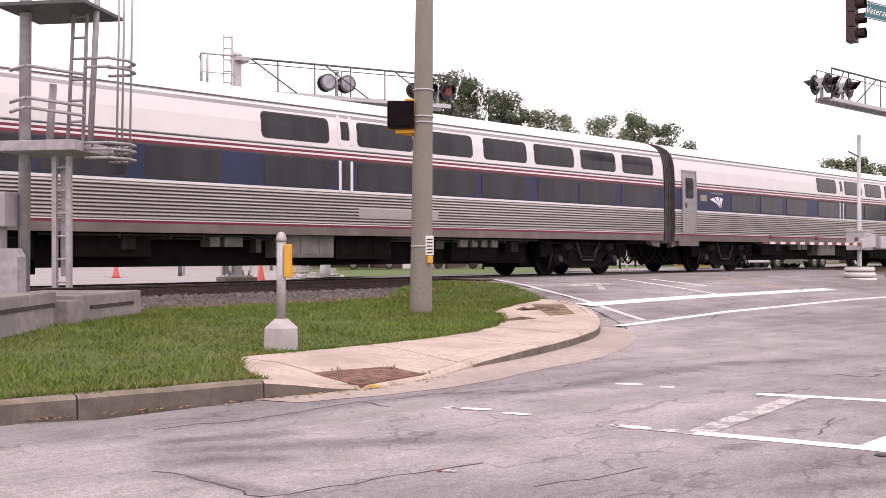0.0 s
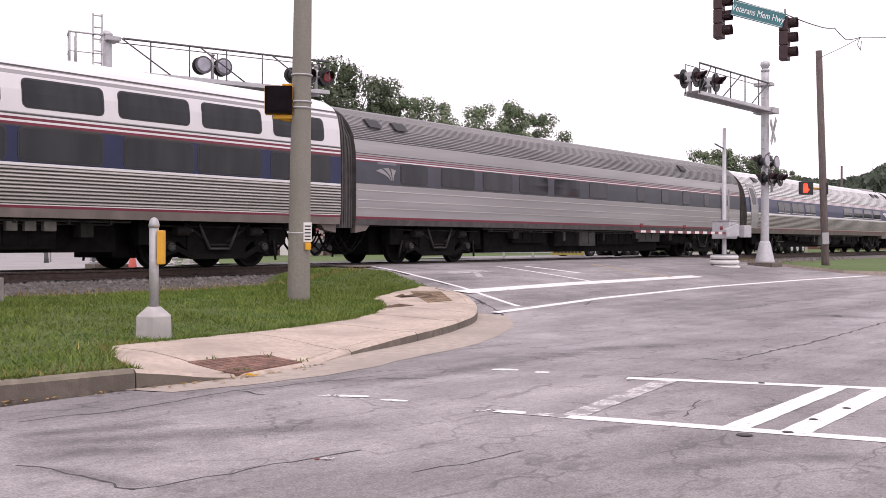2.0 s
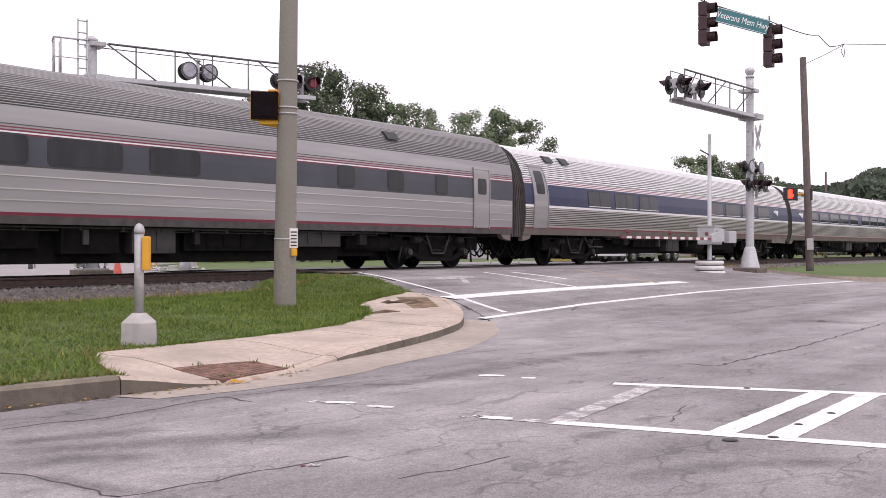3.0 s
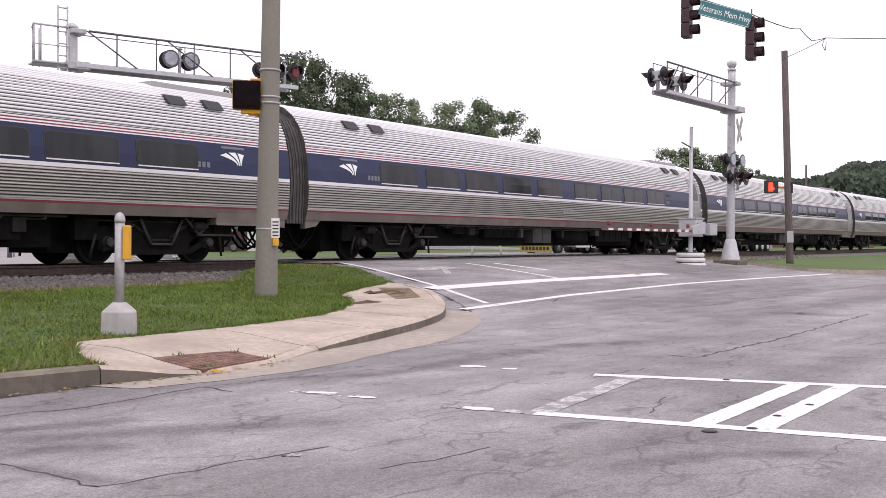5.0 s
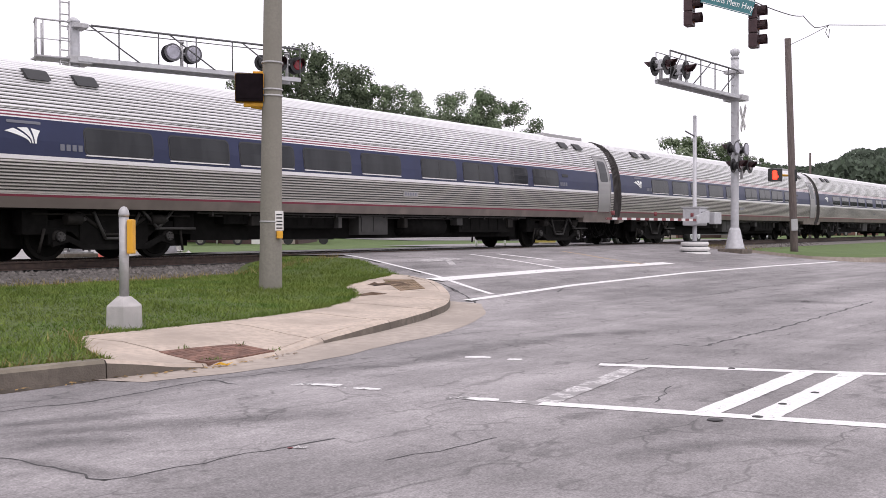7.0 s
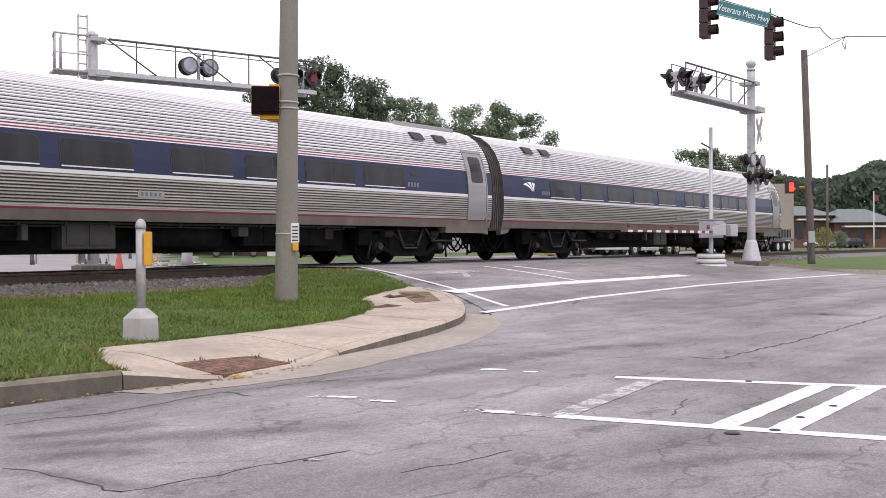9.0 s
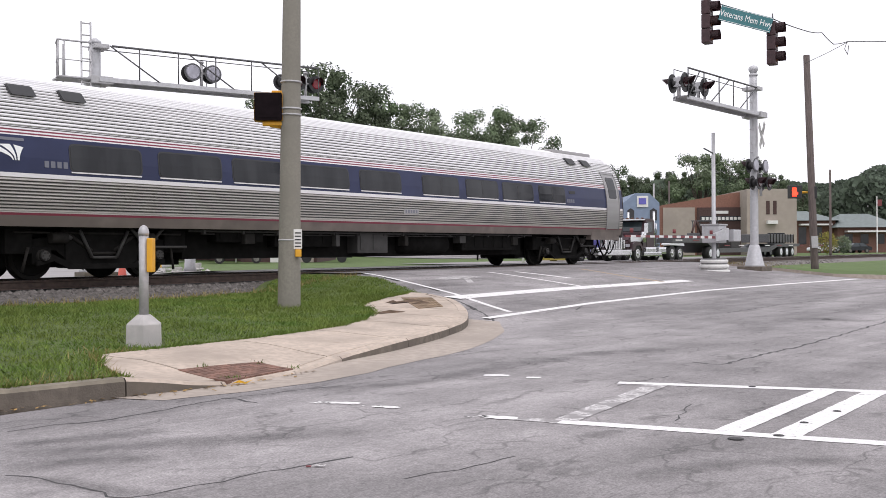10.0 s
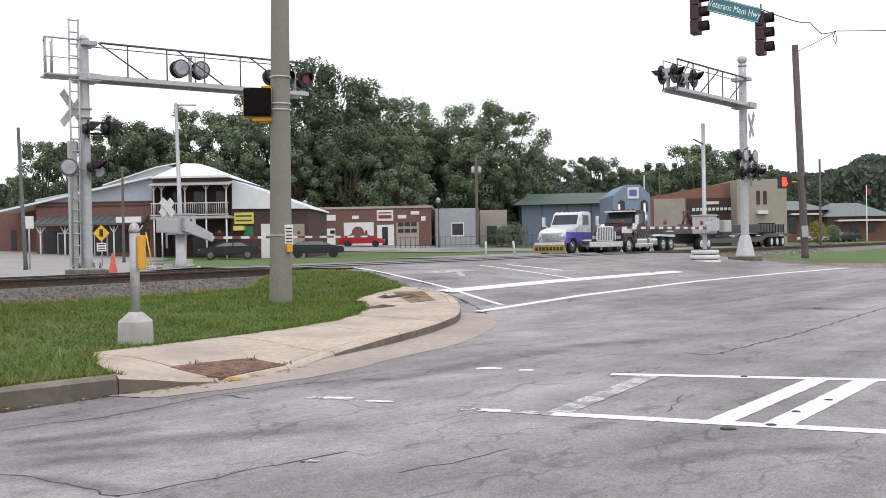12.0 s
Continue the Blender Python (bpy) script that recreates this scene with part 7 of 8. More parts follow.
def truck_cab(t, paint, low, stacks):
    """A bonneted tractor: bumper at local x = 0, looking along -x."""
    bm = prism(B(), [(0.25, 0.75), (0.2, 1.35), (0.45, 1.62), (2.0, 1.86), (2.0, 0.75)], "y", -1.0, 1.0)
    bmesh.ops.bevel(bm, geom=bm.edges[:], offset=0.1, segments=2, affect="EDGES")
    part("bonnet", bm, paint, t)
    bm = prism(B(), [(1.95, 0.8), (1.95, 1.85), (2.45, 2.72), (2.7, 2.85), (3.7, 2.85), (3.85, 2.7), (3.85, 0.8)], "y", -1.08, 1.08)
    bmesh.ops.bevel(bm, geom=bm.edges[:], offset=0.07, segments=2, affect="EDGES")
    part("cab", bm, paint, t)
    bm = B()
    q = [bm.verts.new(p) for p in ((2.04, -0.95, 1.98), (2.04, 0.95, 1.98), (2.4, 0.9, 2.62), (2.4, -0.9, 2.62))]
    bm.faces.new(q)
    bmesh.ops.translate(bm, verts=bm.verts[:], vec=(-0.035, 0, 0.01))
    bmesh.ops.solidify(bm, geom=bm.faces[:], thickness=0.02)
    part("windscreen", bm, "glass", t)
    for y0, y1 in ((-1.1, -1.07), (1.07, 1.1)):
        box_part("side_window", (2.6, 3.45, y0, y1, 1.95, 2.6), "glass", t)
    for sg in (-1, 1):
        y0, y1 = sorted((sg * 0.9, sg * 1.2))
        bm = prism(B(), [(0.35, 0.7), (0.4, 1.15), (0.75, 1.32), (1.4, 1.3), (1.75, 1.0), (1.85, 0.7), (1.65, 0.75), (1.4, 1.05), (0.85, 1.05), (0.6, 0.75)], "y", y0, y1)
        part("mudguard", bm, low, t)
        wheel_thing(t, 1.12, sg * 1.02 - 0.14, 0.52, 0.28)
        bm = B()
        bar(bm, (1.9, sg * 1.1, 1.7), (1.75, sg * 1.45, 2.0), 0.03)
        box(bm, 1.7, 1.82, sg * 1.45 - 0.12, sg * 1.45 + 0.12, 1.85, 2.5, 0, 0.02)
        part("mirror", bm, "chrome", t)
    box_part("bumper", (-0.02, 0.3, -1.15, 1.15, 0.42, 0.78), "chrome", t, 0.04)
    bm = box(B(), 0.12, 0.24, -0.72, 0.72, 0.85, 1.42, 0, 0.03)
    part("grille", bm, "chrome", t)
    bm = B()
    for k in range(7):
        box(bm, 0.1, 0.13, -0.66, 0.66, 0.9 + 0.07 * k, 0.93 + 0.07 * k)
    part("grille_bars", bm, "black", t)
    for sg in (-1, 1):
        box_part("headlight", (0.14, 0.3, sg * 0.88 - 0.13, sg * 0.88 + 0.13, 0.95, 1.15), "lens_white", t, 0.02)
        if stacks:
            bar_part("exhaust_stack", (4.0, sg * 0.95, 1.0), (4.0, sg * 0.95, 3.35), 0.075, "chrome", t, 12)
        bar_part("door_seam", (2.55, sg * 1.085, 0.95), (2.55, sg * 1.085, 1.95), 0.012, "black", t, 6)
        bar_part("door_handle", (3.3, sg * 1.1, 1.6), (3.5, sg * 1.1, 1.6), 0.02, "chrome", t, 6)
    for k in range(5):
        box_part("roof_lamp", (2.62, 2.78, -0.72 + 0.36 * k - 0.06, -0.72 + 0.36 * k + 0.06, 2.84, 2.92), "lens_amber", t, 0.015)
    box_part("chassis", (1.5, 8.2, -0.45, 0.45, 0.62, 0.9), "dark_steel", t, 0.02)
    box_part("fuel_tank", (2.3, 3.9, -1.2, -0.65, 0.45, 0.95), "chrome", t, 0.12)
    for x in (6.4, 7.7):
        for y in (-1.2, 0.6):
            wheel_thing(t, x, y, 0.52, 0.55)
    return t


DT2 = -16.0
gz = 0.28
t1 = thing("semi_truck", along(DT2, 59.4, gz), "white and blue bonneted truck waiting at the crossing", "truck", group="trucks waiting beyond the rails")
truck_cab(t1, "truck_white", "truck_blue", False)
box_part("blue_flash", (0.5, 3.8, -1.095, -1.0, 0.85, 1.45), "truck_blue", t1, 0.02)
box_part("banner", (-0.08, -0.02, -1.2, 1.2, 0.1, 0.62), "banner_yellow", t1, 0.01, "yellow load banner on the bumper")
bm = B()
for k in range(8):
    box(bm, -0.1, -0.08, -1.05 + 0.27 * k, -0.86 + 0.27 * k, 0.25, 0.48)
part("print_bar", bm, "black", t1)
DT3 = -12.4
ST3 = 60.4
t2 = thing("semi_truck", along(DT3, ST3, gz), "dark maroon long-nosed truck with chrome grille and trailer", "truck", group="trucks waiting beyond the rails")
truck_cab(t2, "truck_maroon", "truck_maroon", True)
box_part("visor", (1.9, 2.6, -1.0, 1.0, 2.72, 2.8), "truck_white", t2, 0.02)
box_part("tall_grille", (-0.02, 0.14, -0.58, 0.58, 0.78, 1.78), "chrome", t2, 0.04)
for k in range(9):
    box_part("grille_slat", (-0.035, -0.02, -0.5 + 0.12 * k, -0.46 + 0.12 * k, 0.86, 1.7), "dark_steel", t2)
box_part("side_step", (1.9, 4.6, -1.25, -1.0, 0.35, 0.62), "chrome", t2, 0.05)
box_part("headache_rack", (4.15, 4.3, -1.0, 1.0, 0.9, 1.9), "dark_steel", t2, 0.03)
for y in (-1.0, -0.35, 0.35, 1.0):
    bar_part("rack_post", (4.22, y, 1.8), (4.22, y, 2.55), 0.04, "chrome", t2)
bar_part("rack_rail", (4.22, -1.0, 2.5), (4.22, 1.0, 2.5), 0.04, "chrome", t2)
for sg in (-1, 1):
    bm = prism(B(), [(5.75, 1.12), (5.9, 1.2), (8.2, 1.2), (8.35, 1.05), (8.25, 1.02), (5.85, 1.08)], "y", sg * 0.95 - 0.3, sg * 0.95 + 0.3)
    part("rear_mudguard", bm, "truck_white", t2)
    bar_part("air_cleaner", (2.0, sg * 1.15, 1.25), (2.0, sg * 1.15, 1.95), 0.17, "chrome", t2, 14)
box_part("side_tank", (4.3, 5.5, -1.2, -0.7, 0.45, 0.95), "chrome", t2, 0.14)
box_part("nose_panel", (0.4, 1.9, -1.02, -0.99, 1.3, 1.62), "truck_white", t2, 0.005)
RA = 89.27 - ST3 - 6.2
trl = thing("lowboy_trailer", along(DT3, ST3 + 6.2, gz), "long dark lowboy trailer with machinery on its deck", "trailer")
bm = prism(B(), [(0, 1.25), (0, 1.5), (6.5, 1.5), (8.0, 0.85), (RA - 3, 0.85), (RA - 1.2, 1.2), (RA + 5, 1.2), (RA + 5, 0.95), (RA - 1.2, 0.9), (RA - 3, 0.5), (8.0, 0.5), (6.2, 1.25)], "y", -1.3, 1.3)
part("deck", bm, "dark_steel", trl)
for k in range(12):
    box_part("reflector", (0.5 + 3.0 * k, 1.6 + 3.0 * k, -1.33, -1.29, 1.0 if k > 2 else 1.38, 1.08 if k > 2 else 1.46), "hatch_red" if k % 2 else "white", trl)
for x in (RA, RA + 1.5, RA + 3.0):
    for y in (-1.25, 0.7):
        wheel_thing(trl, x, y, 0.5, 0.55, "truck_white")
for x in (6.8, 8.2):
    wheel_thing(trl, x, -1.3, 0.48, 0.5, "truck_white")
box_part("gooseneck_box", (2.6, 4.4, -1.0, 1.0, 1.5, 1.8), "dark_steel", trl, 0.05)
for k in range(9):
    x = RA - 2.6 + 0.75 * k
    bar_part("ramp_rib", (x, -1.22, 1.25), (x, -1.22, 2.02), 0.035, "grime_light", trl, 6)
for x, y in ((7.2, -0.6), (9.6, 0.2), (12.0, -0.4), (14.4, 0.3)):
    box_part("deck_box", (x, x + 1.3, y - 0.5, y + 0.5, 0.85 if x > 7.9 else 1.2, 1.5), "equip_dark", trl, 0.05)
box_part("ramp", (RA - 3.0, RA + 3.5, -1.2, 1.2, 1.3, 2.0), "dark_steel", trl, 0.05)
mach = thing("loader_machine", along(DT3, ST3 + 13.2, gz + 1.0), "small dark construction machine on the trailer", "machine")
box_part("body", (0.5, 3.6, -0.9, 0.9, 0.2, 1.0), "dark_steel", mach, 0.1)
bm = B()
for x, y in ((1.2, -0.7), (2.6, -0.7), (1.2, 0.7), (2.6, 0.7)):
    bar(bm, (x, y, 0.9), (x, y, 1.9), 0.05)
box(bm, 1.1, 2.7, -0.8, 0.8, 1.9, 1.97)
part("canopy", bm, "dark_steel", mach)
bm = B()
bar(bm, (0.6, -0.3, 0.8), (-0.6, -0.3, 1.9), 0.1)
bar(bm, (-0.6, -0.3, 1.9), (-1.3, -0.3, 1.0), 0.08)
part("boom", bm, "brick_dark", mach)

# ---- small roadside things beyond the rails ----
rng = random.Random(3)


def slim_pole(name, x, y, z0, z1, r, material, label, category, tilt=0.0):
    p = thing(name, pose(x, y, z0, 0, tilt, 0), label, category)
    lathe_part("shaft", [(r * 1.3, 0), (r, 0.4), (r * 0.75, z1 - z0)], material, p, 10)
    return p


slim_pole("steel_pole", -18.64, 44, 0.2, 6.44, 0.09, "dark_steel", "thin dark leaning pole by the street", "pole", -2.0)
up = slim_pole("utility_pole", 1.91, 108, 0.9, 10.10, 0.17, "wood_pole", "wooden utility pole with grey transformers", "pole")
for sg in (-1, 1):
    lathe_part("transformer", [(0.15, 8.39 - 0.9), (0.19, 8.5 - 0.9), (0.19, 9.0 - 0.9), (0.08, 9.1 - 0.9)], "galv", up, 12, "", (sg * 0.34, -0.1, 0))
    bar_part("transformer_arm", (0, -0.05, 8.9 - 0.9), (sg * 0.34, -0.1, 8.9 - 0.9), 0.04, "dark_steel", up, 6)
slim_pole("utility_pole", 31.41, 90, 0.3, 7.85, 0.12, "wood_pole", "far wooden utility pole", "pole")
slim_pole("utility_pole", 27.26, 140, 0.5, 10.21, 0.14, "wood_pole", "far wooden utility pole", "pole")
slim_pole("utility_pole", 25.20, 140, 0.5, 9.87, 0.14, "galv", "far pale pole behind the blue shop front", "pole")
slim_pole("utility_pole", -20.29, 62, 0.2, 6.12, 0.09, "wood_pole", "thin wooden pole before the brick house", "pole")
fp = slim_pole("flag_pole", 51.15, 130, 0.4, 7.46, 0.07, "white", "white flag pole with a furled flag", "flag pole")
box_part("flag", (0.05, 0.6, -0.03, 0.03, 6.25 - 0.4, 7.03 - 0.4), "hatch_red", fp)
for x, y in ((-15.53, 104), (-2.04, 104)):
    l = slim_pole("street_lamp", x, y, 0.7, 5.30, 0.06, "black", "black ornamental street lamp by the shops", "street lamp")
    lathe_part("lantern", [(0.1, 5.18 - 0.7), (0.2, 5.35 - 0.7), (0.22, 5.58 - 0.7), (0.06, 5.75 - 0.7)], "lens_white", l, 12)
fence = thing("iron_fence", pose(0, 103, 0.7), "thin dark iron fence along the lawn", "fence")
x0f, x1f = -6.37, 7.74
for k in range(29):
    xk = x0f + (x1f - x0f) * k / 28
    bar_part("post", (xk, 0, 0), (xk, 0, 1.15), 0.03, "dark_steel", fence, 5)
for z in (0.25, 1.05):
    bar_part("rail", (x0f, 0, z), (x1f, 0, z), 0.022, "dark_steel", fence, 5)
for x, y, tl in ((1.29, 50, 0), (2.83, 52, -6)):
    d = thing("marker_post", pose(x, y, 0.2, 0, tl, 0), "slim white marker post in the grass", "marker post", group="white marker posts")
    lathe_part("blade", [(0.055, 0), (0.055, 0.95), (0.04, 1.0)], "white", d, 10)
for x, y in ((-11.16, 33.0), (-19.74, 40.0)):
    c = thing("traffic_cone", pose(x, y, 0.3), "orange traffic cone on the street", "traffic cone", group="traffic cones")
    lathe_part("cone", [(0.17, 0.04), (0.14, 0.1), (0.03, 0.72)], "cone", c, 16)
    box_part("base", (-0.2, 0.2, -0.2, 0.2, 0, 0.04), "cone", c, 0.01)
ws = thing("warning_sign", pose(-18.14, 52, 0.2, 0, 0, 0), "yellow diamond signal-ahead sign with a white plate below", "road sign")
bar_part("post", (0, 0.03, 0), (0, 0.03, 2.28 - 0.2), 0.03, "galv", ws)
part("diamond", box(B(), -0.3, 0.3, -0.01, 0.01, -0.3, 0.3, 0, 0.008), "sign_yellow", ws, m=pose(0, -0.02, 1.96 - 0.2, 0, 45, 0))
box_part("symbol", (-0.09, 0.09, -0.04, -0.03, 1.79 - 0.2, 2.16 - 0.2), "black", ws)
box_part("lower_plate", (-0.24, 0.24, -0.03, -0.01, 1.04 - 0.2, 1.47 - 0.2), "white", ws)
for k in range(3):
    box_part("print_bar", (-0.18, 0.18, -0.035, -0.03, 1.10 - 0.2 + 0.13 * k, 1.10 - 0.15 + 0.13 * k), "black", ws)
sb = thing("sign_board", pose(-19.31, 46, 0.2), "small white notice board on a post", "road sign")
bar_part("post", (0, 0, 0), (0, 0, 2.64 - 0.2), 0.04, "galv", sb)
box_part("plate", (-0.2, 0.22, -0.05, -0.02, 2.13 - 0.2, 2.69 - 0.2), "white", sb)
ab = thing("sawhorse_sign", pose(-14.21, 46, 0.2), "yellow folding street barrier", "barrier")
bm = B()
for a, b in ((-0.12, 0.35), (0.2, 0.55)):
    bar(bm, (a, -0.1, 1.86 - 0.2), (b, -0.3, 0), 0.03)
part("legs", bm, "sign_yellow", ab)


# broken concrete beside the far gate, weeds by the crossing, far parked cars and shrubs
rub = B()
rr = random.Random(41)
for px_c, py_c, num in ((-11.56, 40.0, 16), (-12.30, 41.0, 9), (-10.72, 41.0, 7)):
    for k in range(num):
        cx, cy = px_c + rr.gauss(0, 0.3), py_c + rr.gauss(0, 0.3)
        q = rr.uniform(0.05, 0.14)
        zc = ground_z(*road_at(cx, cy)) + q * 0.4 + rr.uniform(0, 0.16)
        vs = [rub.verts.new((cx + q * sx * rr.uniform(0.6, 1.3), cy + q * sy * rr.uniform(0.6, 1.3), zc + q * sz * rr.uniform(0.4, 0.9))) for sx, sy, sz in ((1, 0, 0), (-1, 0.2, 0), (0, 1, 0.1), (0.1, -1, 0), (0, 0, 1), (0, 0, -1))]
        for a, b in ((0, 2), (2, 1), (1, 3), (3, 0)):
            rub.faces.new((vs[a], vs[b], vs[4]))
            rub.faces.new((vs[b], vs[a], vs[5]))
tagged(part("concrete_rubble", rub, "footing"), "pale broken concrete rubble beside the far gate", "rubble", kind="stuff")
for x, y, w in ((-11.01, 41.0, 0.28), (-11.91, 42.0, 0.16)):
    st = thing("concrete_stub", pose(x, y, ground_z(*road_at(x, y))), "short square concrete stub in the ground", "footing")
    part("block", box(B(), -w, w, -w, w, -0.05, 0.42 if w > 0.2 else 0.25, 0, 0.03), "footing", st)
for x, y, turn, paint in ((51.30, 150, 20, "truck_white"), (54.62, 152, 195, "truck_white"), (56.23, 151, 15, "car_black")):
    car(pose(x, y, ground_z(*road_at(x, y)), 0, 0, turn), paint, "car parked before the far brick buildings", 4.5, 1.45)


def shrub(x, y, h, spread, material, label, seed):
    q = random.Random(seed)
    vv, ff = [], []
    for k in range(1400):
        d = Vector((q.gauss(0, 1), q.gauss(0, 1), q.gauss(0, 1))).normalized() * q.uniform(0.55, 1.05)
        p = Vector((d.x * spread * (1 + 0.3 * math.sin(5 * d.y)), d.y * spread, h * 0.55 + d.z * h * 0.5))
        t = Vector((q.uniform(-1, 1), q.uniform(-1, 1), q.uniform(-1, 1))).normalized()
        b = t.orthogonal().normalized()
        s = 0.09 * q.uniform(0.6, 1.4)
        i = len(vv)
        vv += [tuple(p - t * s), tuple(p - b * s * 0.6), tuple(p + t * s), tuple(p + b * s * 0.6)]
        ff += [(i, i + 1, i + 2), (i, i + 2, i + 3)]
    me = bpy.data.meshes.new("foliage")
    me.from_pydata(vv, [], ff)
    me.materials.append(M[material])
    sh = thing("shrub", pose(x, y, ground_z(*road_at(x, y))), label, "shrub", group="shrubs beyond the railway")
    o = new("foliage", me)
    o.parent = sh
    part("stem", bar(B(), (0, 0, 0), (0, 0, h * 0.6), 0.05, 6), "bark", sh)


M["leaf_yellow"] = mat("yellow_leaves", (0.24, 0.22, 0.05), 0.8, 0, 0.5, 0.3, per_island=0.4, spec=0.2)
shrub(43.22, 125, 2.6, 1.2, "leaf_yellow", "yellowing leafy shrub on the lawn", 1)
shrub(46.21, 128, 2.2, 1.0, "leaf", "round green shrub on the lawn", 2)
shrub(6.28, 118, 2.8, 1.6, "leaf", "dense green shrub beside the warehouse", 3)
shrub(5.03, 119, 2.2, 1.3, "leaf", "dense green shrub beside the warehouse", 4)

# ---- trees ----
def leaf_crown(seed, spread, height, clumps, leaves, leaf, base):
    r = random.Random(seed)
    bm_v, bm_f = [], []
    centres = []
    for k in range(clumps):
        a, u = r.uniform(0, 2 * math.pi), r.uniform(0, 1)
        rad = spread * math.sqrt(r.uniform(0.02, 1)) * (0.55 + 0.45 * math.sin(math.pi * min(1, 0.15 + u * 0.8)))
        centres.append((Vector((rad * math.cos(a), rad * math.sin(a), base + (height - base) * u)), spread * r.uniform(0.11, 0.24)))
    for k in range(leaves):
        c, cr = centres[r.randrange(clumps)]
        d = Vector((r.gauss(0, 1), r.gauss(0, 1), r.gauss(0, 0.8))).normalized()
        p = c + d * cr * (r.uniform(0.62, 1.0) if r.random() < 0.88 else r.uniform(1.0, 1.25))
        n = (d + Vector((r.uniform(-0.5, 0.5), r.uniform(-0.5, 0.5), r.uniform(-0.1, 0.5)))).normalized()
        t = n.orthogonal().normalized()
        t = Matrix.Rotation(r.uniform(0, 6.28), 3, n) @ t
        b = n.cross(t)
        s = leaf * r.uniform(0.6, 1.3)
        i = len(bm_v)
        bm_v += [p - t * s, p - b * s * 0.6 + n * s * 0.15, p + t * s, p + b * s * 0.6 + n * s * 0.15]
        bm_f += [(i, i + 1, i + 2), (i, i + 2, i + 3)]
    return bm_v, bm_f, centres


def tree_meshes(seed, spread, height, clumps, leaves, leaf, base, material):
    v, f, centres = leaf_crown(seed, spread, height, clumps, leaves, leaf, base)
    me = bpy.data.meshes.new("crown")
    me.from_pydata([tuple(p) for p in v], [], f)
    me.materials.append(M[material])
    bm = B()
    r = random.Random(seed + 50)
    lean = Vector((r.uniform(-0.3, 0.3), r.uniform(-0.3, 0.3), 0))
    tr = 0.032 * height
    fork = Vector((lean.x, lean.y, base * 0.95))
    bar(bm, (0, 0, -0.3), fork, tr, 10, 0, tr * 0.75)
    bar(bm, fork, (lean.x * 2, lean.y * 2, height * 0.8), tr * 0.75, 8, 0, tr * 0.15)
    for c, cr in centres[:: max(1, clumps // 14)]:
        mid = fork.lerp(c, 0.55) + Vector((0, 0, 0.1 * height * r.random()))
        bar(bm, fork + Vector((0, 0, r.uniform(0, 0.25) * height)), mid, tr * 0.35, 6, 0, tr * 0.2)
        bar(bm, mid, c, tr * 0.2, 5, 0, tr * 0.05)
    return me, mesh_of(bm, "trunk", "bark")


KINDS = [tree_meshes(21, 5.4, 17, 70, 15000, 0.19, 4.0, "leaf"), tree_meshes(22, 6.4, 20, 84, 19000, 0.2, 4.5, "leaf"), tree_meshes(23, 4.6, 13, 52, 11500, 0.18, 2.6, "leaf"), tree_meshes(24, 5.8, 16, 66, 15000, 0.19, 2.2, "leaf")]


def tree(x, y, height, kind, turn, label="leafy broad-crowned tree behind the shops"):
    cm, tm = KINDS[kind]
    k = 0.98 * height / (17, 20, 13, 16)[kind]
    dd, ss = road_at(x, y)
    t = thing("tree", pose(x, y, ground_z(dd, ss), 0, 0, turn) @ Matrix.Diagonal((k, k, k, 1)), label, "tree", group="trees behind the shops")
    for nm, me in (("trunk", tm), ("crown", cm)):
        o = new(nm, me)
        o.parent = t
    return t


for x, y, h, kind, turn in (
        (-48.51, 120, 13.10 - 0.5, 0, 10), (-41.42, 112, 12.25 - 0.5, 2, 70), (-54.70, 130, 8.95, 2, 0),
        (-37.87, 120, 15.34 - 0.5, 3, 40), (-42.56, 126, 12.99 - 0.5, 0, 200), (-35.29, 125, 14.96 - 0.5, 2, 130),
        (-29.57, 120, 16.30 - 0.5, 0, 80), (-25.69, 122, 16.00 - 0.5, 3, 20),
        (-22.71, 128, 19.81 - 0.5, 1, 15), (-17.50, 128, 23.78 - 1.0, 1, 60), (-14.48, 132, 21.2, 1, 120),
        (-10.95, 138, 18.4, 0, 20), (-7.69, 132, 18.9, 1, 210), (-4.37, 140, 15.6, 3, 0),
        (-0.97, 138, 16.65 - 1.0, 2, 50), (2.37, 134, 19.29 - 1.0, 1, 300), (6.97, 138, 18.68 - 1.0, 1, 20),
        (-19.27, 124, 15.09 - 1.0, 2, 99), (-13.13, 124, 15.31 - 1.0, 3, 199), (-7.74, 125, 14.29 - 1.0, 2, 20), (4.86, 132, 10.44 - 1.0, 2, 150),
        (13.30, 165, 14.88 - 1.0, 3, 0), (18.35, 170, 14.28 - 1.0, 0, 70), (23.26, 172, 14.82 - 1.0, 2, 140),
        (31.92, 190, 14.05 - 1.0, 3, 33), (36.62, 185, 14.62 - 1.0, 0, 10), (40.53, 180, 17.31 - 1.0, 2, 250), (46.90, 180, 16.50 - 1.0, 3, 150),
        (53.73, 185, 14.80 - 1.0, 0, 90), (60.34, 190, 13.00 - 1.0, 2, 10)):
    tree(x, y, h, kind, turn)

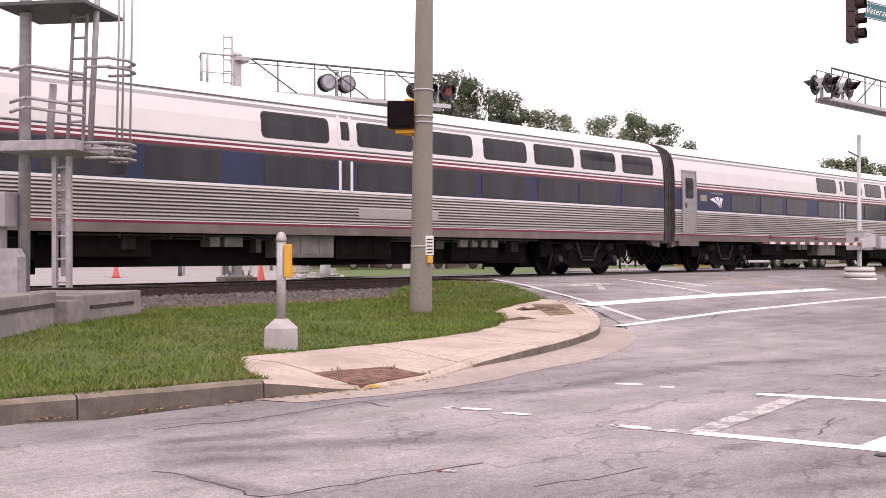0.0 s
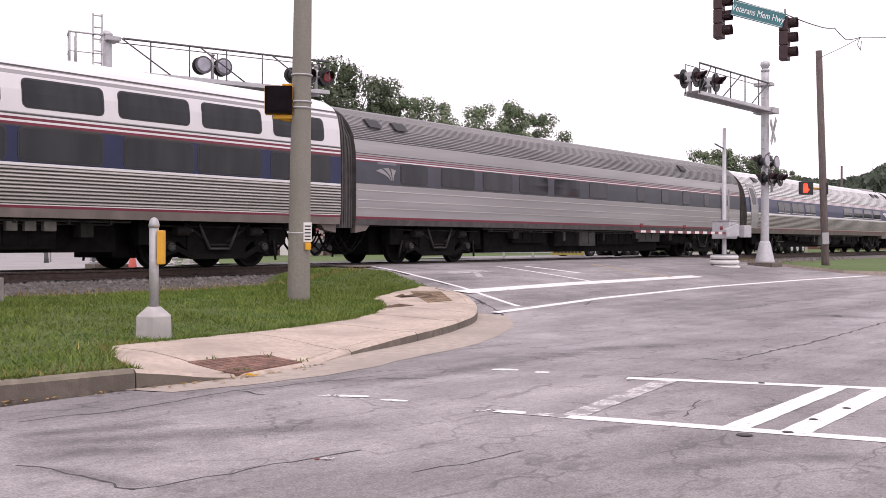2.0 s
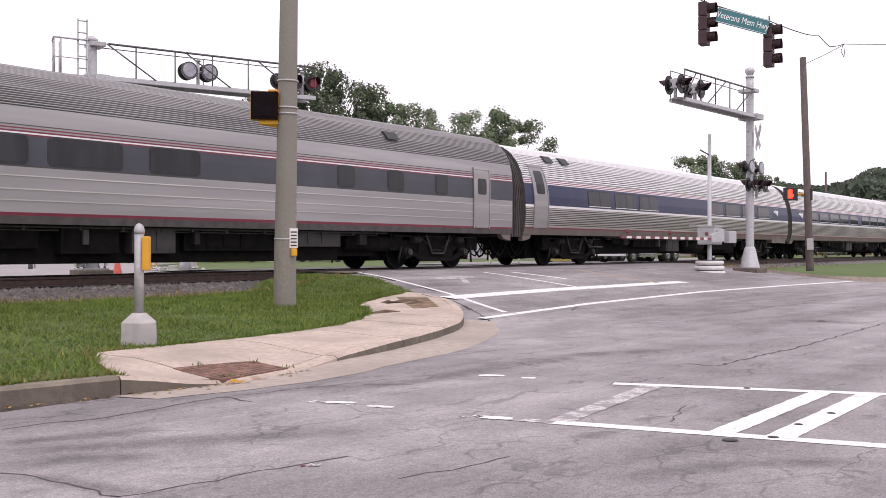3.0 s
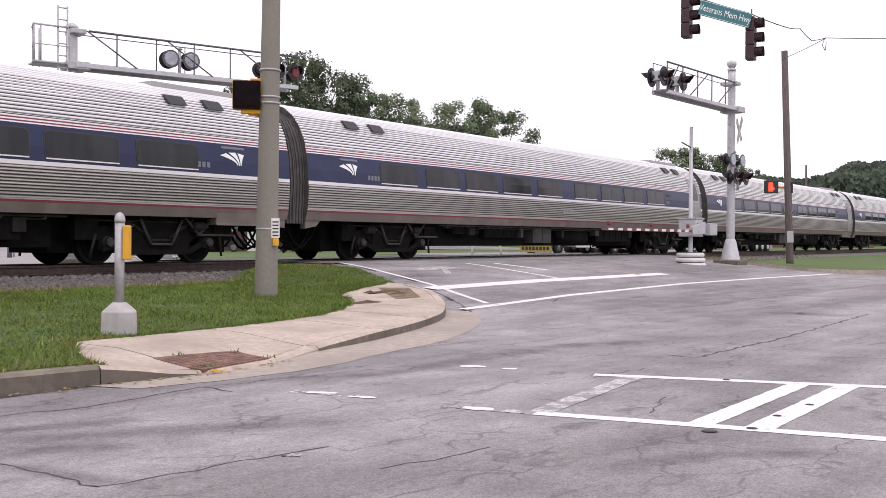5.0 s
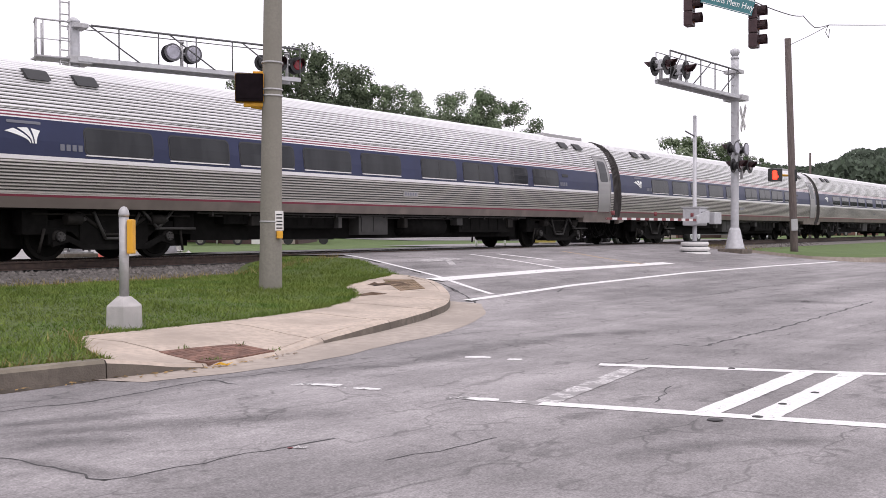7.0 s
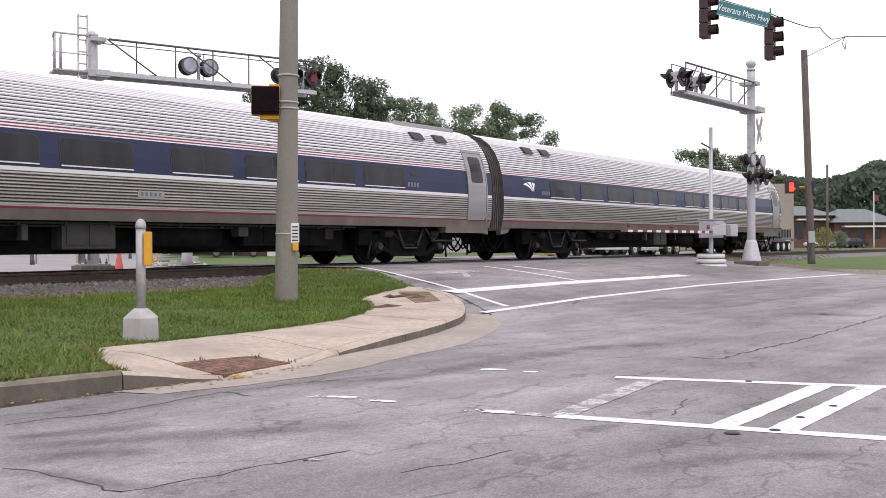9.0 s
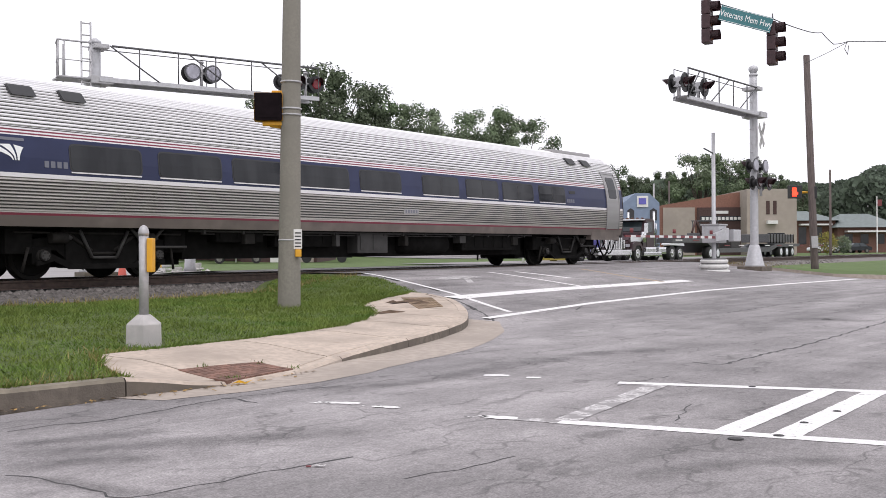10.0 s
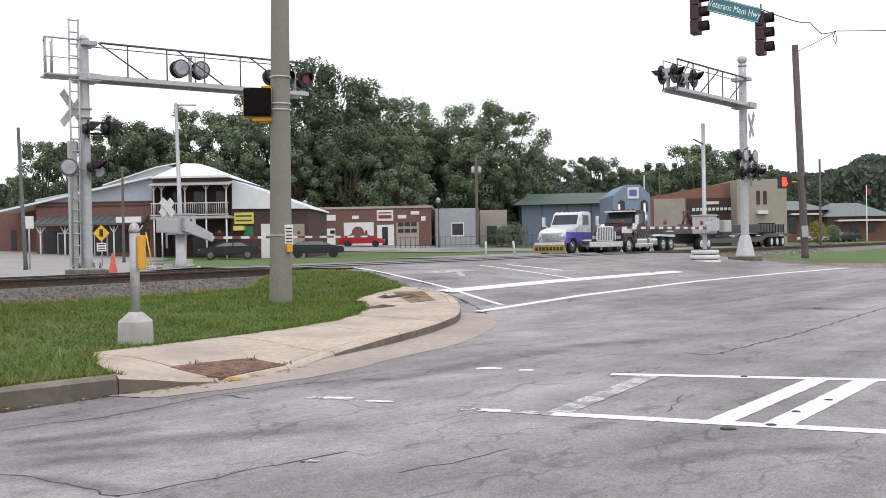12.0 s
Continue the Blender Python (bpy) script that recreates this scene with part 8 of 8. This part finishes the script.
# far wooded rise
v, f = [], []
r = random.Random(77)
for k in range(110000):
    px_ = r.uniform(-160, 330)
    depth = r.uniform(225, 300)
    rise = 15.5 + 2.0 * ease((px_ - 30) / 15) + 4 * noise.noise((px_ * 0.035, 0.3, depth * 0.01)) + 6 * ease((px_ - 70) / 50) - 4 * math.exp(-((px_ - 92) / 8) ** 2) + 3 * noise.noise((px_ * 0.12, 4.3, depth * 0.05))
    z = rise * (1 - r.random() ** 2.2) * (0.7 + 0.3 * (depth - 225) / 75) + 1
    p = Vector((px_ * depth / 260, depth, z))
    n = Vector((r.uniform(-1, 1), -1, r.uniform(-0.3, 1.2))).normalized()
    t = n.orthogonal().normalized()
    t = Matrix.Rotation(r.uniform(0, 6.28), 3, n) @ t
    b = n.cross(t)
    s = r.uniform(0.45, 1.0)
    i = len(v)
    v += [tuple(p - t * s), tuple(p - b * s * 0.7), tuple(p + t * s), tuple(p + b * s * 0.7)]
    f += [(i, i + 1, i + 2), (i, i + 2, i + 3)]
me = bpy.data.meshes.new("far_woods")
me.from_pydata(v, [], f)
me.materials.append(M["leaf_far"])
tagged(new("far_woods", me), "distant wooded rise of hazy green trees", "woods", kind="stuff")

v, f = [], []
r = random.Random(78)
for k in range(60000):
    x, y = r.uniform(-80, 24), r.uniform(146, 160)
    top = 12.5 + 3.5 * noise.noise((x * 0.09, y * 0.05, 2.0)) + 2.0 * noise.noise((x * 0.4, 1.0, y * 0.2)) - 5.0 * ease((x - 0) / 14) - 3.5 * ease((-x - 48) / 14)
    p = Vector((x, y, top * (1 - r.random() ** 1.8) + 0.8))
    n = Vector((r.uniform(-1, 1), -1, r.uniform(-0.6, 1.0))).normalized()
    t = Matrix.Rotation(r.uniform(0, 6.28), 3, n) @ n.orthogonal().normalized()
    b = n.cross(t)
    q = r.uniform(0.18, 0.42)
    i = len(v)
    v += [tuple(p - t * q), tuple(p - b * q * 0.7), tuple(p + t * q), tuple(p + b * q * 0.7)]
    f += [(i, i + 1, i + 2), (i, i + 2, i + 3)]
me = bpy.data.meshes.new("undergrowth")
me.from_pydata(v, [], f)
me.materials.append(M["leaf_far"])
tagged(new("undergrowth", me), "dense green undergrowth behind the tall trees", "woods", kind="stuff")

# grass blades on the near corner
v, f = [], []
r = random.Random(9)
count = 0
while count < 150000:
    s = r.uniform(-6, 17.2)
    k = kerb_d(s)
    d = r.uniform(3.0 - 1.2 * ease((s - 14.5) / 2.0), k - 0.2)
    if s > 5.25 and d > pave_in(s) - 0.03 and s < 15.7:
        continue
    if s > 15.7 and r.random() < 0.5:
        continue
    p = W(d, s, verge_z(d, s) - 0.02)
    if math.hypot(p.x + 3.52, p.y - 11.1) < 0.23 or (8.5 < p.y < 15.2 and p.x < -6.45 - 0.19 * max(0.0, p.y - 9.9)):
        continue
    h = r.uniform(0.02, 0.06) * (0.4 + 0.7 * ease(noise.noise((s * 0.7, d * 0.7, 2.0)) + 0.5) + 0.7 * ease(noise.noise((s * 3.1, d * 3.1, 5.0)) + 0.35))
    a = r.uniform(0, 6.28)
    w = r.uniform(0.004, 0.009)
    lean = Vector((r.gauss(0, 0.7), r.gauss(0, 0.7), 1)) * h
    side = Vector((math.cos(a), math.sin(a), 0)) * w
    i = len(v)
    v += [tuple(p - side), tuple(p + side), tuple(p + lean)]
    f.append((i, i + 1, i + 2))
    count += 1
# ragged tufts that hang over the edge of the pavement and kerb
for k in range(9000):
    s = r.uniform(-6, 15.5)
    edge = min(kerb_d(s) - 0.17, pave_in(s) if s > 5.25 else 99)
    lush = ease(noise.noise((s * 2.3, 7.0, 1.0)) + 0.55)
    d = edge - r.uniform(-0.02, 0.16) + 0.05 * lush
    p = W(d, s, verge_z(d, s) - 0.01)
    h = r.uniform(0.03, 0.1) * (0.35 + 0.8 * lush)
    out = W(d + 1, s) - W(d, s)
    a, w = r.uniform(0, 6.28), r.uniform(0.004, 0.008)
    lean = (out * r.uniform(0.0, 0.9) + Vector((r.gauss(0, 0.4), r.gauss(0, 0.4), r.uniform(0.4, 1)))) * h
    side = Vector((math.cos(a), math.sin(a), 0)) * w
    i = len(v)
    v += [tuple(p - side), tuple(p + side), tuple(p + lean)]
    f.append((i, i + 1, i + 2))
me = bpy.data.meshes.new("grass_blades")
me.from_pydata(v, [], f)
me.materials.append(M["blade"])
tagged(new("grass_blades", me), "short green grass blades of the corner lawn", "grass", kind="stuff")
v, f = [], []
for k in range(1100):
    s = r.uniform(-5, 6.6)
    kd = min(kerb_d(s) - 0.16, pave_in(s) if s > 5.25 else 99)
    d = kd - abs(r.gauss(0, 0.09)) - (0.0 if r.random() < 0.8 else r.uniform(0, 0.5))
    p = W(d, s, verge_z(d, s) - 0.01)
    h, a, w = r.uniform(0.03, 0.09), r.uniform(0, 6.28), 0.006
    lean = Vector((r.gauss(0, 0.7), r.gauss(0, 0.7), 1)) * h
    side = Vector((math.cos(a), math.sin(a), 0)) * w
    i = len(v)
    v += [tuple(p - side), tuple(p + side), tuple(p + lean)]
    f.append((i, i + 1, i + 2))
# dry weeds along the ballast and round the far crossing masts
for k in range(2100):
    if k < 1700:
        s, d = r.uniform(1, 17.5), 3.0 + abs(r.gauss(0, 0.22))
        z = verge_z(d, s) - 0.02
    else:
        s, d = 36.0 + abs(r.gauss(0, 1.6)), r.uniform(3.2, 6.2)
        z = 0.34 + (max(road_z(d), 0.1) - 0.25) * ease((d - 3.0) / 1.6)
    p = W(d, s, z)
    h, a, w = r.uniform(0.04, 0.16), r.uniform(0, 6.28), 0.008
    lean = Vector((r.gauss(0, 0.5), r.gauss(0, 0.5), 1)) * h
    side = Vector((math.cos(a), math.sin(a), 0)) * w
    i = len(v)
    v += [tuple(p - side), tuple(p + side), tuple(p + lean)]
    f.append((i, i + 1, i + 2))
me = bpy.data.meshes.new("dry_grass")
me.from_pydata(v, [], f)
me.materials.append(M["dry"])
tagged(new("dry_grass", me), "dry yellowed grass tips along the kerb", "grass", kind="stuff")
v, f = [], []
for k in range(140):
    s = r.uniform(3.2, 7.2)
    d = kerb_d(s) + abs(r.gauss(0.03, 0.06))
    p = W(d, s, road_z(d) + 0.012)
    a, w = r.uniform(0, 6.28), r.uniform(0.01, 0.03)
    t, b = Vector((math.cos(a), math.sin(a), 0.2)) * w, Vector((-math.sin(a), math.cos(a), 0.1)) * w * 0.6
    i = len(v)
    v += [tuple(p - t), tuple(p - b), tuple(p + t), tuple(p + b)]
    f.append((i, i + 1, i + 2, i + 3))
me = bpy.data.meshes.new("leaf_litter")
me.from_pydata(v, [], f)
me.materials.append(M["leaf_litter"])
tagged(new("leaf_litter", me), "scattered dead leaves in the gutter", "leaves", kind="stuff")


def rolled(t):
    """Metres that the train has rolled: steady, and a little faster at the end."""
    return SPEED * t + 0.105 * max(0.0, t - 9.0) ** 2


def motions():
    """The train rolls past; its wheels turn with it."""
    for i, car in enumerate(TRAIN):
        rows = []
        for k in range(25):
            t = 0.5 * k
            rows.append((t, along(0, 132.2 - rolled(t) + (i - 5) * GAP, RAIL)))
        walk(car, rows)
    for w, x in WHEELS:
        walk(w, [(f / FPS, pose(x, 0, 0.457, 0, -math.degrees(rolled(f / FPS) / 0.457), 0)) for f in range(361)])


motions()
